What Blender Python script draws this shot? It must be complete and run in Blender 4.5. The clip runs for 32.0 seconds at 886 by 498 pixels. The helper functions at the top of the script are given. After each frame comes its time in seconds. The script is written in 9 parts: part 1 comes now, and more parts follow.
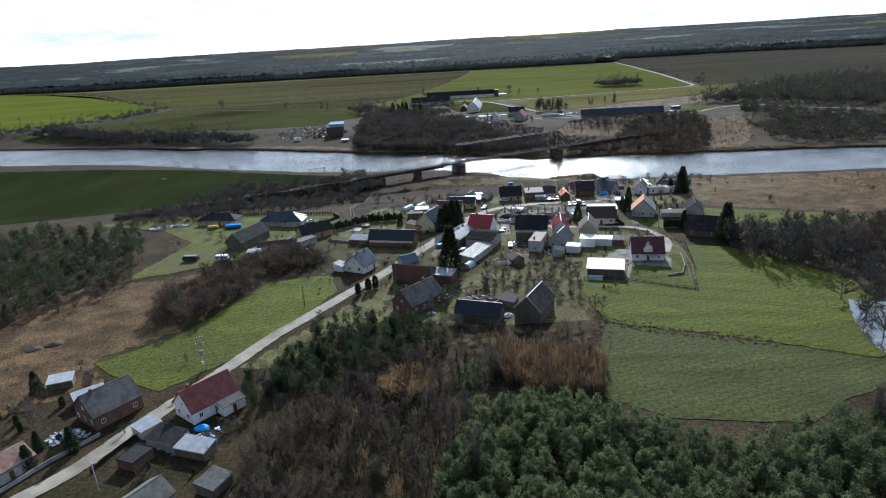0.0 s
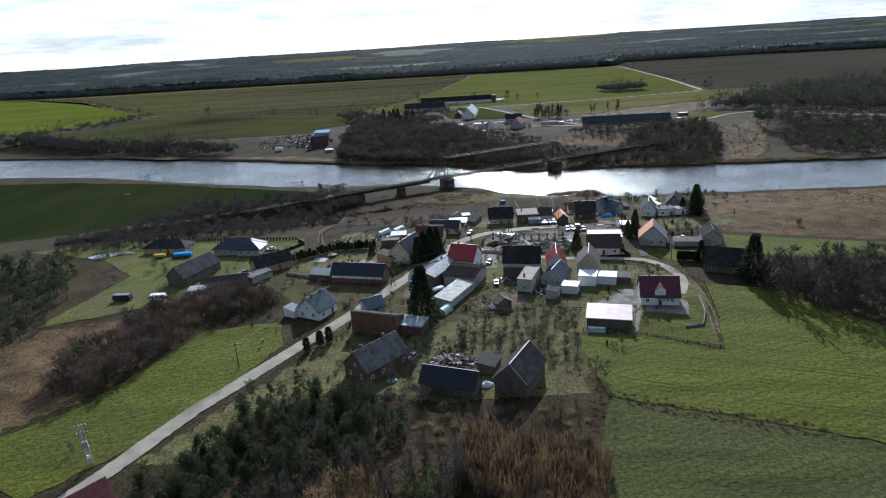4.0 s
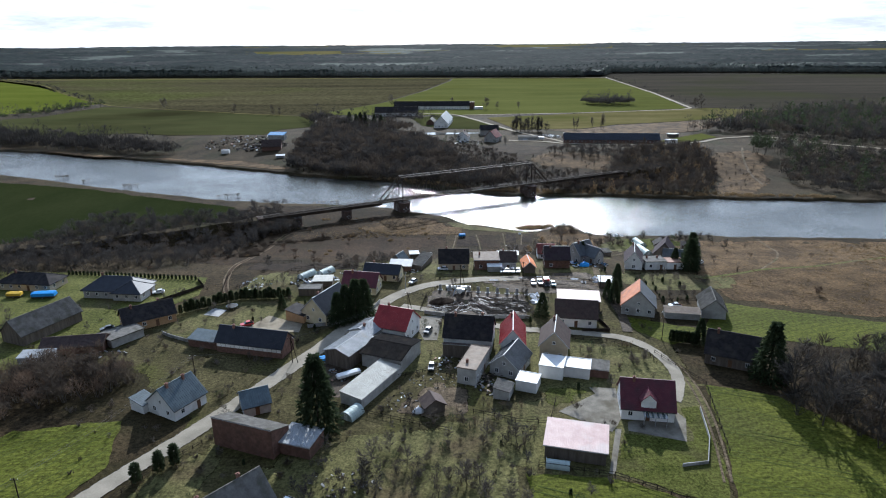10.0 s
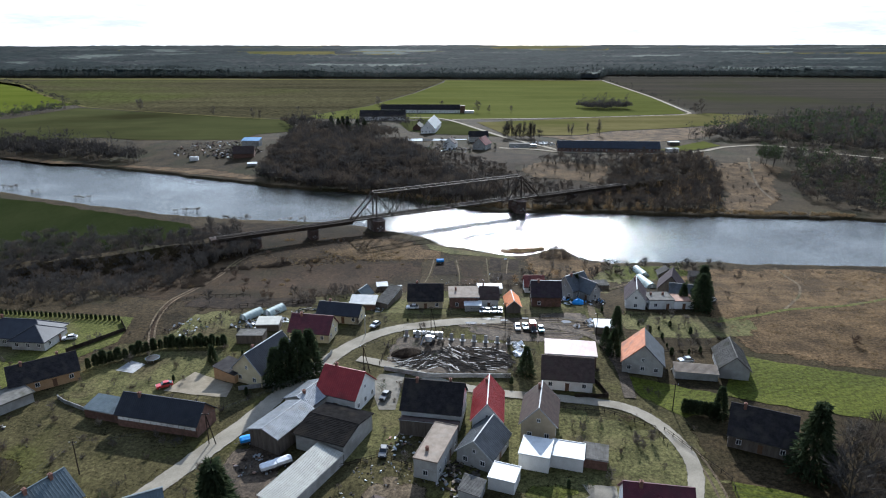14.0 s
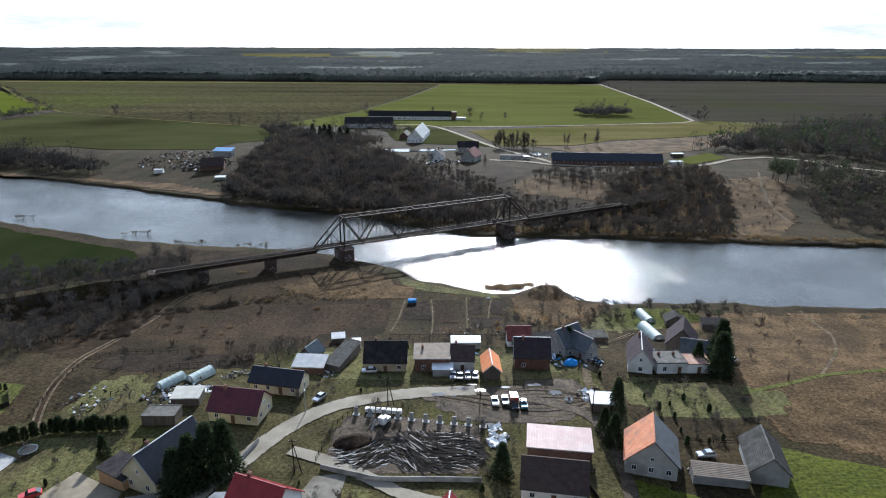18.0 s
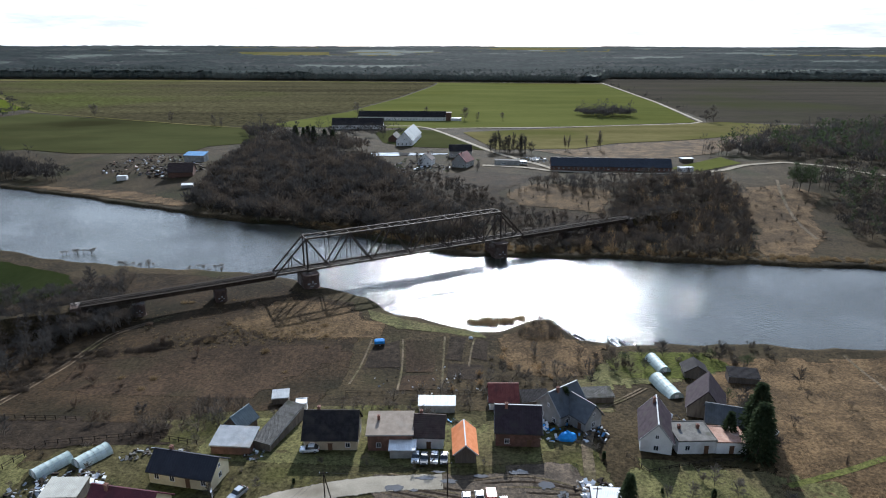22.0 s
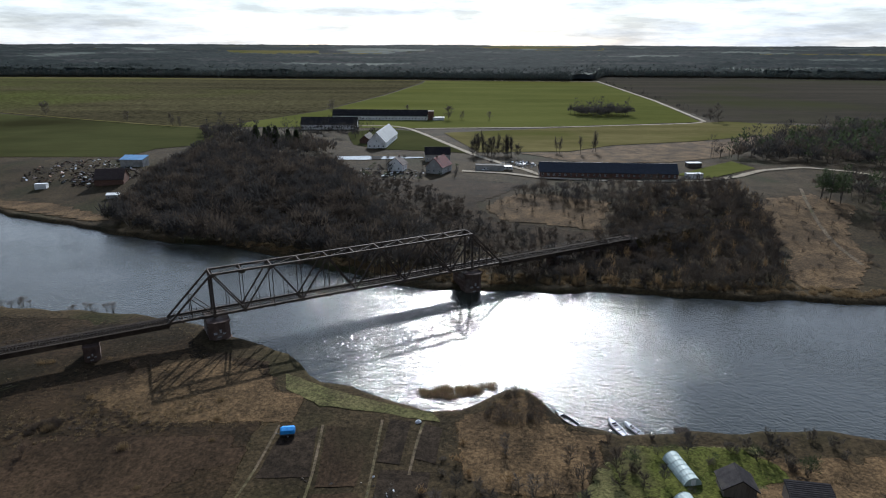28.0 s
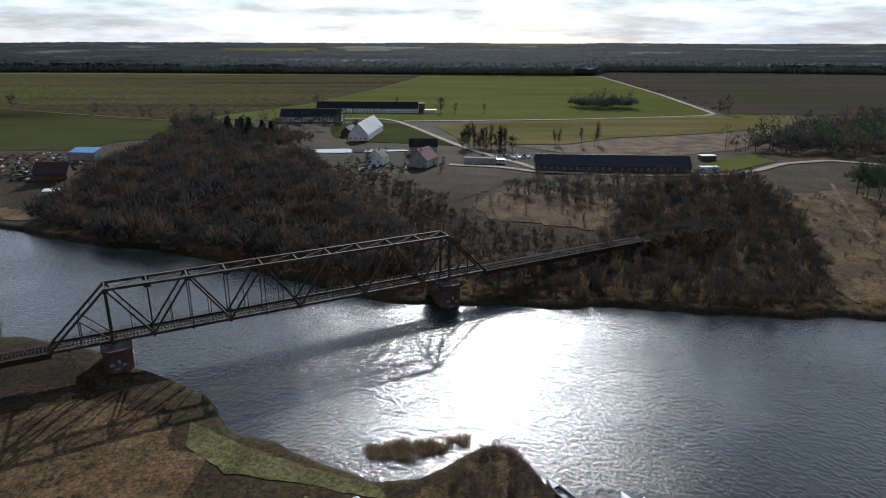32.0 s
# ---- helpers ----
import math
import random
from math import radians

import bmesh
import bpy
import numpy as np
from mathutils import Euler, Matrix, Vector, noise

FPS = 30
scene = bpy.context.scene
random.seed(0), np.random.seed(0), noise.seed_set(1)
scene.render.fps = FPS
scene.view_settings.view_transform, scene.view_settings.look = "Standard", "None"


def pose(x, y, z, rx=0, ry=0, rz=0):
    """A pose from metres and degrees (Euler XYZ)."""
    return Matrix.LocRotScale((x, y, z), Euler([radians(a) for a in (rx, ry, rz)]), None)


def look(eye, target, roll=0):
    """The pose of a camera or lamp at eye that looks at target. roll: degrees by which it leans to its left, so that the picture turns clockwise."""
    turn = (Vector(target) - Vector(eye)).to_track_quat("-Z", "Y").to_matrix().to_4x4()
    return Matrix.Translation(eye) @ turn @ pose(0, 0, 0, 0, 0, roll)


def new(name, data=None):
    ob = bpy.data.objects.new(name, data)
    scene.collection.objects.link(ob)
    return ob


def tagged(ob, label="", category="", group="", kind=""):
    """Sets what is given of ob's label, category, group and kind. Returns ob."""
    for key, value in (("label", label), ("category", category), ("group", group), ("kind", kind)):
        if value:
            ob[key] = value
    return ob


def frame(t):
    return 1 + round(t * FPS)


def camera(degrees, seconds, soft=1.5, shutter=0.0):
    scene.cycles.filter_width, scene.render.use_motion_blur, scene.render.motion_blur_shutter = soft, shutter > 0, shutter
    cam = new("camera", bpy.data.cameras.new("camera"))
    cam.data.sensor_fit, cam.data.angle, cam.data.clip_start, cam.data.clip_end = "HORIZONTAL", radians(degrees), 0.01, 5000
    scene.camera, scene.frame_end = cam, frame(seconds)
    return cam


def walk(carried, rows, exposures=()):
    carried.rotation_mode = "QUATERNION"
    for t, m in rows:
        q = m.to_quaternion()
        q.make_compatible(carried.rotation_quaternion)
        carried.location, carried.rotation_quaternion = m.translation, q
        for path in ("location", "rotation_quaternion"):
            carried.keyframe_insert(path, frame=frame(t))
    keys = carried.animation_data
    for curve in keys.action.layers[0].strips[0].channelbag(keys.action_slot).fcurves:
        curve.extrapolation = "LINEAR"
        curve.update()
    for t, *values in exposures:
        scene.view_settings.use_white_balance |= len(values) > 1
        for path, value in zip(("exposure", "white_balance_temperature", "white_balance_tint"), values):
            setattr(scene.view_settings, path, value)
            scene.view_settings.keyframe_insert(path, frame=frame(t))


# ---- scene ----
cam = camera(70.00, 32.0, 1.1)
# seconds, place in metres, heading, tilt and lean in degrees
PATH = [
    (0, -22.49, -96.83, 89.25, 2.173, -18.586, -3.562),
    (0.5, -21.36, -91.25, 89.04, 2.920, -18.544, -3.505),
    (1, -20.14, -85.67, 88.83, 2.940, -18.499, -3.481),
    (2, -17.66, -74.53, 88.43, 2.700, -18.383, -3.569),
    (3, -15.12, -63.49, 87.89, 2.543, -18.301, -3.647),
    (3.5, -13.84, -57.97, 87.62, 2.490, -18.273, -3.680),
    (5.5, -8.58, -35.85, 86.65, 2.199, -18.201, -3.797),
    (6, -7.33, -30.52, 86.63, 2.105, -18.220, -3.777),
    (7, -4.89, -20.06, 86.76, 1.901, -18.209, -3.608),
    (8, -2.38, -9.99, 86.89, 1.255, -18.265, -2.242),
    (9, 0.00, -0.00, 87.00, 0.827, -18.286, -1.000),
    (10, 2.18, 9.92, 87.01, 0.546, -18.256, -0.482),
    (11, 4.25, 19.73, 86.80, 0.451, -18.203, -0.484),
    (12, 6.31, 29.46, 86.53, 0.345, -18.171, -0.498),
    (13, 8.50, 39.08, 86.32, 0.280, -18.166, -0.286),
    (14, 10.62, 48.66, 86.45, 0.115, -18.175, -0.081),
    (14.5, 11.73, 53.53, 86.60, 0.025, -18.152, -0.080),
    (16.5, 16.70, 73.82, 87.46, -0.117, -18.094, 0.039),
    (17, 17.88, 78.96, 87.55, -0.107, -18.032, 0.080),
    (18, 20.20, 89.17, 87.50, -0.059, -17.980, 0.119),
    (19, 22.40, 99.26, 87.12, 0.000, -17.999, 0.136),
    (20, 24.63, 109.22, 86.43, 0.044, -18.021, 0.089),
    (21, 26.90, 119.12, 85.73, 0.092, -18.064, 0.108),
    (22, 29.24, 129.10, 85.26, 0.124, -18.087, 0.103),
    (23, 31.61, 139.09, 85.00, 0.138, -18.105, 0.129),
    (24, 34.06, 149.09, 84.94, 0.204, -18.076, 0.176),
    (25, 36.38, 158.98, 84.57, 0.228, -18.053, 0.164),
    (25.5, 37.50, 163.88, 84.17, 0.188, -18.002, 0.159),
    (27.5, 41.58, 183.02, 79.45, -0.263, -18.065, 0.239),
    (28, 42.69, 187.88, 78.06, -0.375, -18.101, 0.192),
    (29, 45.06, 197.81, 75.29, -0.438, -18.117, 0.215),
    (30, 47.44, 207.90, 72.53, -0.379, -18.140, 0.232),
    (31, 49.69, 217.93, 69.70, -0.280, -18.128, 0.234),
    (32, 51.90, 227.79, 66.82, -0.292, -18.139, 0.120),
]
walk(cam, [(t, pose(x, y, z, 90 + tilt, 0, yaw) @ pose(0, 0, 0, 0, 0, lean)) for t, x, y, z, yaw, tilt, lean in PATH], [(0, 0.7, 5600, 8), (3, 0.55, 5600, 8), (8, 0.44, 5630, 8), (11, 0.75, 5700, 8), (21, 0.76, 5750, 8), (25, 0.5, 5820, 8), (32, 0.13, 5900, 10)])

# ---- light ----
SUN_ELEV, SUN_AZ = 27.5, 5.0          # degrees above the horizon, degrees right of straight ahead
world = bpy.data.worlds.new("sky")
scene.world = world
world.use_nodes = True
wn = world.node_tree
wn.nodes.clear()
w_out = wn.nodes.new("ShaderNodeOutputWorld")
w_bg = wn.nodes.new("ShaderNodeBackground")
w_sky = wn.nodes.new("ShaderNodeTexSky")
w_sky.sky_type = "NISHITA"
w_sky.sun_disc = False
w_sky.sun_elevation = radians(SUN_ELEV)
w_sky.sun_rotation = radians(SUN_AZ)
w_sky.air_density, w_sky.dust_density, w_sky.ozone_density = 1.0, 0.3, 2.0
w_co = wn.nodes.new("ShaderNodeTexCoord")
w_map = wn.nodes.new("ShaderNodeMapping")
w_map.inputs["Scale"].default_value = (2.2, 2.2, 14.0)
w_n = wn.nodes.new("ShaderNodeTexNoise")
w_n.inputs["Scale"].default_value = 1.6
w_n.inputs["Detail"].default_value = 7.0
w_n.inputs["Roughness"].default_value = 0.6
w_r = wn.nodes.new("ShaderNodeValToRGB")
w_r.color_ramp.elements[0].position, w_r.color_ramp.elements[0].color = 0.40, (0.7, 0.7, 0.7, 1)
w_r.color_ramp.elements[1].position, w_r.color_ramp.elements[1].color = 0.66, (0.97, 0.97, 0.97, 1)
w_mix = wn.nodes.new("ShaderNodeMixRGB")
w_mix.inputs["Color2"].default_value = (5.6, 5.85, 6.2, 1)
w_sep = wn.nodes.new("ShaderNodeSeparateXYZ")
w_low = wn.nodes.new("ShaderNodeMapRange")
for k, v in (("From Min", 0.32), ("From Max", 0.66), ("To Min", 1.0), ("To Max", 0.2)):
    w_low.inputs[k].default_value = v
w_mul = wn.nodes.new("ShaderNodeMath")
w_mul.operation = "MULTIPLY"
wn.links.new(w_co.outputs["Generated"], w_map.inputs["Vector"])
wn.links.new(w_co.outputs["Generated"], w_sep.inputs["Vector"])
wn.links.new(w_sep.outputs["Z"], w_low.inputs["Value"])
wn.links.new(w_map.outputs["Vector"], w_n.inputs["Vector"])
wn.links.new(w_n.outputs["Fac"], w_r.inputs["Fac"])
wn.links.new(w_r.outputs["Color"], w_mul.inputs[0])
wn.links.new(w_low.outputs["Result"], w_mul.inputs[1])
wn.links.new(w_mul.outputs[0], w_mix.inputs["Fac"])
wn.links.new(w_sky.outputs["Color"], w_mix.inputs["Color1"])
# clouds and haze are brighter towards the sun
w_dot = wn.nodes.new("ShaderNodeVectorMath")
w_dot.operation = "DOT_PRODUCT"
w_dot.inputs[1].default_value = (math.sin(radians(SUN_AZ)) * math.cos(radians(SUN_ELEV)), math.cos(radians(SUN_AZ)) * math.cos(radians(SUN_ELEV)), math.sin(radians(SUN_ELEV)))
w_fwd = wn.nodes.new("ShaderNodeMapRange")
for k, v in (("From Min", -0.2), ("From Max", 1.0), ("To Min", 0.6), ("To Max", 2.3)):
    w_fwd.inputs[k].default_value = v
w_fwd.interpolation_type = "SMOOTHSTEP"
w_gain = wn.nodes.new("ShaderNodeVectorMath")
w_gain.operation = "SCALE"
wn.links.new(w_co.outputs["Generated"], w_dot.inputs[0])
wn.links.new(w_dot.outputs["Value"], w_fwd.inputs["Value"])
wn.links.new(w_mix.outputs["Color"], w_gain.inputs[0])
wn.links.new(w_fwd.outputs["Result"], w_gain.inputs["Scale"])
# long cloud banks lie low over the horizon
w_bank, w_bn, w_br = wn.nodes.new("ShaderNodeMapping"), wn.nodes.new("ShaderNodeTexNoise"), wn.nodes.new("ShaderNodeMapRange")
w_bank.inputs["Scale"].default_value = (3.6, 3.6, 24.0)
w_bn.inputs["Scale"].default_value, w_bn.inputs["Detail"].default_value, w_bn.inputs["Roughness"].default_value = 1.7, 8.0, 0.62
for k, v in (("From Min", 0.36), ("From Max", 0.64), ("To Min", 0.56), ("To Max", 1.06)):
    w_br.inputs[k].default_value = v
w_hi = wn.nodes.new("ShaderNodeMapRange")
for k, v in (("From Min", 0.02), ("From Max", 0.3), ("To Min", 0.58), ("To Max", 1.0)):
    w_hi.inputs[k].default_value = v
w_bm, w_bk = wn.nodes.new("ShaderNodeMath"), wn.nodes.new("ShaderNodeVectorMath")
w_bm.operation, w_bk.operation = "MULTIPLY", "SCALE"
wn.links.new(w_co.outputs["Generated"], w_bank.inputs["Vector"])
wn.links.new(w_bank.outputs["Vector"], w_bn.inputs["Vector"])
wn.links.new(w_bn.outputs["Fac"], w_br.inputs["Value"])
wn.links.new(w_sep.outputs["Z"], w_hi.inputs["Value"])
wn.links.new(w_br.outputs["Result"], w_bm.inputs[0])
wn.links.new(w_hi.outputs["Result"], w_bm.inputs[1])
wn.links.new(w_gain.outputs["Vector"], w_bk.inputs[0])
wn.links.new(w_bm.outputs[0], w_bk.inputs["Scale"])
wn.links.new(w_bk.outputs["Vector"], w_bg.inputs["Color"])
w_bg.inputs["Strength"].default_value = 0.122
wn.links.new(w_bg.outputs["Background"], w_out.inputs["Surface"])
sun_data = bpy.data.lights.new("sun", "SUN")
sun_data.energy, sun_data.angle, sun_data.color = 5.0, radians(0.53), (1.0, 0.96, 0.9)
sun = new("sun", sun_data)
se, sa = radians(SUN_ELEV), radians(SUN_AZ)
SUN_DIR = Vector((math.sin(sa) * math.cos(se), math.cos(sa) * math.cos(se), math.sin(se)))
sun.matrix_world = look(SUN_DIR * 400, (0, 0, 0))
scene.view_settings.exposure = 0.0

# ---- materials ----
def mat(name, c1, c2, scale=1.0, rough=0.85, bump=0.3, metal=0.0, fine=8.0, stain=None, spec=0.15, stretch=(1, 1, 1), rand=0.12, turn=0, grit=0.45, leaf=0.0, rows=None, rag=False):
    """Two-scale noise between two colours, with fine relief, an optional stain colour and a little change from object to object."""
    m = bpy.data.materials.new(name)
    m.use_nodes = True
    t = m.node_tree
    n, l = t.nodes, t.links
    b = n["Principled BSDF"]
    co, mp = n.new("ShaderNodeTexCoord"), n.new("ShaderNodeMapping")
    mp.inputs["Scale"].default_value = stretch
    mp.inputs["Rotation"].default_value = (0, 0, radians(turn))
    l.new(co.outputs["Object"], mp.inputs["Vector"])
    big, small = n.new("ShaderNodeTexNoise"), n.new("ShaderNodeTexNoise")
    big.inputs["Scale"].default_value, big.inputs["Detail"].default_value = scale, 5
    small.inputs["Scale"].default_value, small.inputs["Detail"].default_value = scale * fine, 7
    small.inputs["Roughness"].default_value = 0.72
    for q in (big, small):
        l.new(mp.outputs["Vector"], q.inputs["Vector"])
    add = n.new("ShaderNodeMath")
    add.operation = "MULTIPLY_ADD"
    add.inputs[1].default_value, add.inputs[2].default_value = grit, (0.45 - grit) * 0.5
    l.new(small.outputs["Fac"], add.inputs[0])
    ad2 = n.new("ShaderNodeMath")
    ad2.operation = "MULTIPLY_ADD"
    ad2.inputs[1].default_value = 0.75
    l.new(big.outputs["Fac"], ad2.inputs[0])
    l.new(add.outputs[0], ad2.inputs[2])
    ramp = n.new("ShaderNodeValToRGB")
    ramp.color_ramp.elements[0].position, ramp.color_ramp.elements[0].color = 0.42, (*c1, 1)
    ramp.color_ramp.elements[1].position, ramp.color_ramp.elements[1].color = 0.78, (*c2, 1)
    l.new(ad2.outputs[0], ramp.inputs["Fac"])
    col = ramp.outputs["Color"]
    if stain:
        sn, sr, sm = n.new("ShaderNodeTexNoise"), n.new("ShaderNodeValToRGB"), n.new("ShaderNodeMixRGB")
        sn.inputs["Scale"].default_value, sn.inputs["Detail"].default_value = scale * 0.37, 6
        l.new(co.outputs["Object"], sn.inputs["Vector"])
        sr.color_ramp.elements[0].position, sr.color_ramp.elements[1].position = 0.52, 0.68
        l.new(sn.outputs["Fac"], sr.inputs["Fac"])
        l.new(sr.outputs["Color"], sm.inputs["Fac"])
        l.new(col, sm.inputs["Color1"])
        sm.inputs["Color2"].default_value = (*stain, 1)
        col = sm.outputs["Color"]
    if grit >= 0.75:
        mn, mm, mx = n.new("ShaderNodeTexNoise"), n.new("ShaderNodeMapRange"), n.new("ShaderNodeHueSaturation")
        mn.inputs["Scale"].default_value, mn.inputs["Detail"].default_value, mn.inputs["Roughness"].default_value = max(0.05, min(1.1, scale * fine * 1.6)), 6, 0.8
        for k, v in (("From Min", 0.37), ("From Max", 0.63), ("To Min", 0.45), ("To Max", 1.7)):
            mm.inputs[k].default_value = v
        l.new(co.outputs["Object"], mn.inputs["Vector"])
        l.new(mn.outputs["Fac"], mm.inputs["Value"])
        l.new(mm.outputs["Result"], mx.inputs["Value"])
        l.new(col, mx.inputs["Color"])
        col = mx.outputs["Color"]
    if rows:
        # drill rows and wheel lines at even distance, a little wavy
        rm, rw, rr, rh = n.new("ShaderNodeMapping"), n.new("ShaderNodeTexWave"), n.new("ShaderNodeMapRange"), n.new("ShaderNodeHueSaturation")
        rm.inputs["Rotation"].default_value = (0, 0, radians(rows[1]))
        rw.inputs["Scale"].default_value, rw.inputs["Distortion"].default_value, rw.inputs["Detail"].default_value, rw.inputs["Detail Scale"].default_value = 0.314 / rows[0], 3.0, 4.0, 1.6
        for k, v in (("From Min", 0.0), ("From Max", 0.45), ("To Min", 0.84), ("To Max", 1.03)):
            rr.inputs[k].default_value = v
        l.new(co.outputs["Object"], rm.inputs["Vector"])
        l.new(rm.outputs["Vector"], rw.inputs["Vector"])
        l.new(rw.outputs["Fac"], rr.inputs["Value"])
        l.new(rr.outputs["Result"], rh.inputs["Value"])
        l.new(col, rh.inputs["Color"])
        col = rh.outputs["Color"]
    if rand:
        oi, hs, mr = n.new("ShaderNodeObjectInfo"), n.new("ShaderNodeHueSaturation"), n.new("ShaderNodeMapRange")
        mr.inputs["To Min"].default_value, mr.inputs["To Max"].default_value = 1 - rand, 1 + rand
        l.new(oi.outputs["Random"], mr.inputs["Value"])
        l.new(mr.outputs["Result"], hs.inputs["Value"])
        l.new(col, hs.inputs["Color"])
        col = hs.outputs["Color"]
    l.new(col, b.inputs["Base Color"])
    b.inputs["Roughness"].default_value, b.inputs["Metallic"].default_value = rough, metal
    b.inputs["Specular IOR Level"].default_value = spec
    if grit >= 0.75 or rag:
        # a patch of cover thins out raggedly towards its border
        ea, en, es, et = n.new("ShaderNodeAttribute"), n.new("ShaderNodeTexNoise"), n.new("ShaderNodeMath"), n.new("ShaderNodeMapRange")
        ea.attribute_name = "border"
        en.inputs["Scale"].default_value, en.inputs["Detail"].default_value, en.inputs["Roughness"].default_value = 0.45, 7, 0.7
        l.new(co.outputs["Object"], en.inputs["Vector"])
        es.operation = "ADD"
        l.new(ea.outputs["Fac"], es.inputs[0])
        l.new(en.outputs["Fac"], es.inputs[1])
        for k, v in (("From Min", 0.98), ("From Max", 1.1), ("To Min", 1.0), ("To Max", 0.0)):
            et.inputs[k].default_value = v
        l.new(es.outputs[0], et.inputs["Value"])
        l.new(et.outputs["Result"], b.inputs["Alpha"])
    if leaf:
        # thin blades let some light through; added on twigs and canopy to lift backlit dark
        tr_, mx_ = n.new("ShaderNodeBsdfTranslucent"), n.new("ShaderNodeMixShader")
        l.new(col, tr_.inputs["Color"])
        mx_.inputs["Fac"].default_value = leaf
        l.new(b.outputs["BSDF"], mx_.inputs[1])
        l.new(tr_.outputs["BSDF"], mx_.inputs[2])
        l.new(mx_.outputs["Shader"], n["Material Output"].inputs["Surface"])
    if bump:
        bp = n.new("ShaderNodeBump")
        bp.inputs["Strength"].default_value, bp.inputs["Distance"].default_value = bump, 0.35 / (scale * fine) if scale * fine > 1 else 0.35
        l.new(ad2.outputs[0], bp.inputs["Height"])
        l.new(bp.outputs["Normal"], b.inputs["Normal"])
    return m


M = {}
M["ground"] = mat("dry_grass_earth", (0.01437, 0.01067, 0.005201), (0.04964, 0.03497, 0.01717), 0.06, 0.95, 0.8, fine=14, stain=(0.0222, 0.02015, 0.007282), rand=0, spec=0.05, grit=0.95)
M["reed_ground"] = mat("reedy_meadow", (0.01133, 0.007837, 0.003868), (0.04048, 0.02547, 0.01289), 0.09, 0.95, 1.0, fine=11, stain=(0.0135, 0.01078, 0.005158), rand=0, spec=0.05, grit=0.95)
M["straw_ground"] = mat("dry_tussocks", (0.02874, 0.01896, 0.009365), (0.1219, 0.07745, 0.03745), 0.12, 0.95, 1.0, fine=11, stain=(0.04006, 0.02608, 0.01318), rand=0, spec=0.05, grit=0.95)
M["crop"] = mat("winter_crop", (0.042, 0.049, 0.0055), (0.079, 0.084, 0.0125), 0.06, 0.9, 0.7, fine=18, stain=(0.054, 0.057, 0.011), stretch=(0.25, 1.6, 1), turn=21, rand=0, spec=0.05, grit=0.8, rows=(2.6, 69))
M["crop_dull"] = mat("old_crop", (0.026, 0.03, 0.0075), (0.057, 0.06, 0.017), 0.09, 0.9, 0.6, fine=14, stain=(0.042, 0.042, 0.014), rand=0, spec=0.05, grit=0.85, rows=(2.2, 69), stretch=(0.3, 1.5, 1), turn=21)
# crop colour with a cloud's shadow painted into it
M["crop_cloud_shade"] = mat("cloud_shaded_crop", (0.012, 0.017, 0.006), (0.024, 0.028, 0.011), 0.03, 0.9, 0.4, fine=18, stain=(0.01584, 0.02016, 0.00792), rand=0, spec=0.0, stretch=(1, 0.4, 1), turn=60)
M["lawn"] = mat("lawn", (0.0414, 0.04025, 0.0138), (0.1081, 0.09775, 0.03795), 0.16, 0.92, 0.6, fine=11, stain=(0.0667, 0.0506, 0.0253), rand=0, spec=0.05, grit=0.95)
M["yard"] = mat("trodden_yard", (0.05616, 0.04178, 0.02683), (0.1292, 0.09784, 0.06261), 0.2, 0.95, 0.8, fine=9, stain=(0.05166, 0.04586, 0.01968), rand=0, spec=0.05, grit=0.95)
M["mud"] = mat("wet_mud", (0.02756, 0.01933, 0.01197), (0.08519, 0.06139, 0.0399), 0.3, 0.85, 0.9, fine=9, stain=(0.04385, 0.03183, 0.01995), rand=0, spec=0.15, grit=0.95)
M["gravel"] = mat("pale_gravel", (0.1714, 0.1426, 0.1011), (0.2892, 0.2444, 0.1761), 0.4, 0.9, 0.6, fine=12, stain=(0.1392, 0.1171, 0.08308), rand=0, spec=0.05, grit=0.6, rag=True)
M["asphalt"] = mat("worn_asphalt", (0.1663, 0.1452, 0.1101), (0.2771, 0.2437, 0.1869), 0.2, 0.85, 0.4, fine=16, stain=(0.1294, 0.1078, 0.07789), rand=0, spec=0.1, grit=0.6, rag=True)
M["paving"] = mat("grey_paving", (0.1173, 0.1038, 0.08256), (0.204, 0.1843, 0.1488), 0.5, 0.9, 0.4, fine=10, stain=(0.0918, 0.07954, 0.05676), rand=0, spec=0.1, grit=0.7)
M["soil"] = mat("dug_soil", (0.01053, 0.00735, 0.004837), (0.03078, 0.02131, 0.01354), 0.4, 0.95, 1.0, fine=8, rand=0, spec=0.05, grit=0.95)
# far_crop, far_field and far_dull are lightened in colour to replace distance haze
M["far_crop"] = mat("haze_paled_meadow", (0.06, 0.065, 0.019), (0.098, 0.1, 0.031), 0.01, 0.95, 0.3, fine=14, stain=(0.075, 0.076, 0.02), rand=0, spec=0.0, stretch=(0.5, 1.6, 1))
M["far_field"] = mat("haze_paled_ploughland", (0.02668, 0.02251, 0.01418), (0.07004, 0.0617, 0.03002), 0.006, 0.95, 0.3, fine=18, stain=(0.05603, 0.06136, 0.01868), rand=0, spec=0.0, grit=0.8, stretch=(0.25, 2.2, 1), turn=-4)
M["far_straw"] = mat("far_stubble", (0.075, 0.066, 0.026), (0.135, 0.115, 0.05), 0.02, 0.95, 0.3, fine=10, stain=(0.07, 0.07, 0.022), rand=0, spec=0.0, grit=0.7, stretch=(0.4, 1.6, 1))
M["far_soil"] = mat("far_bare_field", (0.03188, 0.02869, 0.02231), (0.0595, 0.051, 0.03825), 0.008, 0.95, 0.3, fine=16, stain=(0.04038, 0.04038, 0.02125), rand=0, spec=0.0, grit=0.7, stretch=(0.3, 1.9, 1))
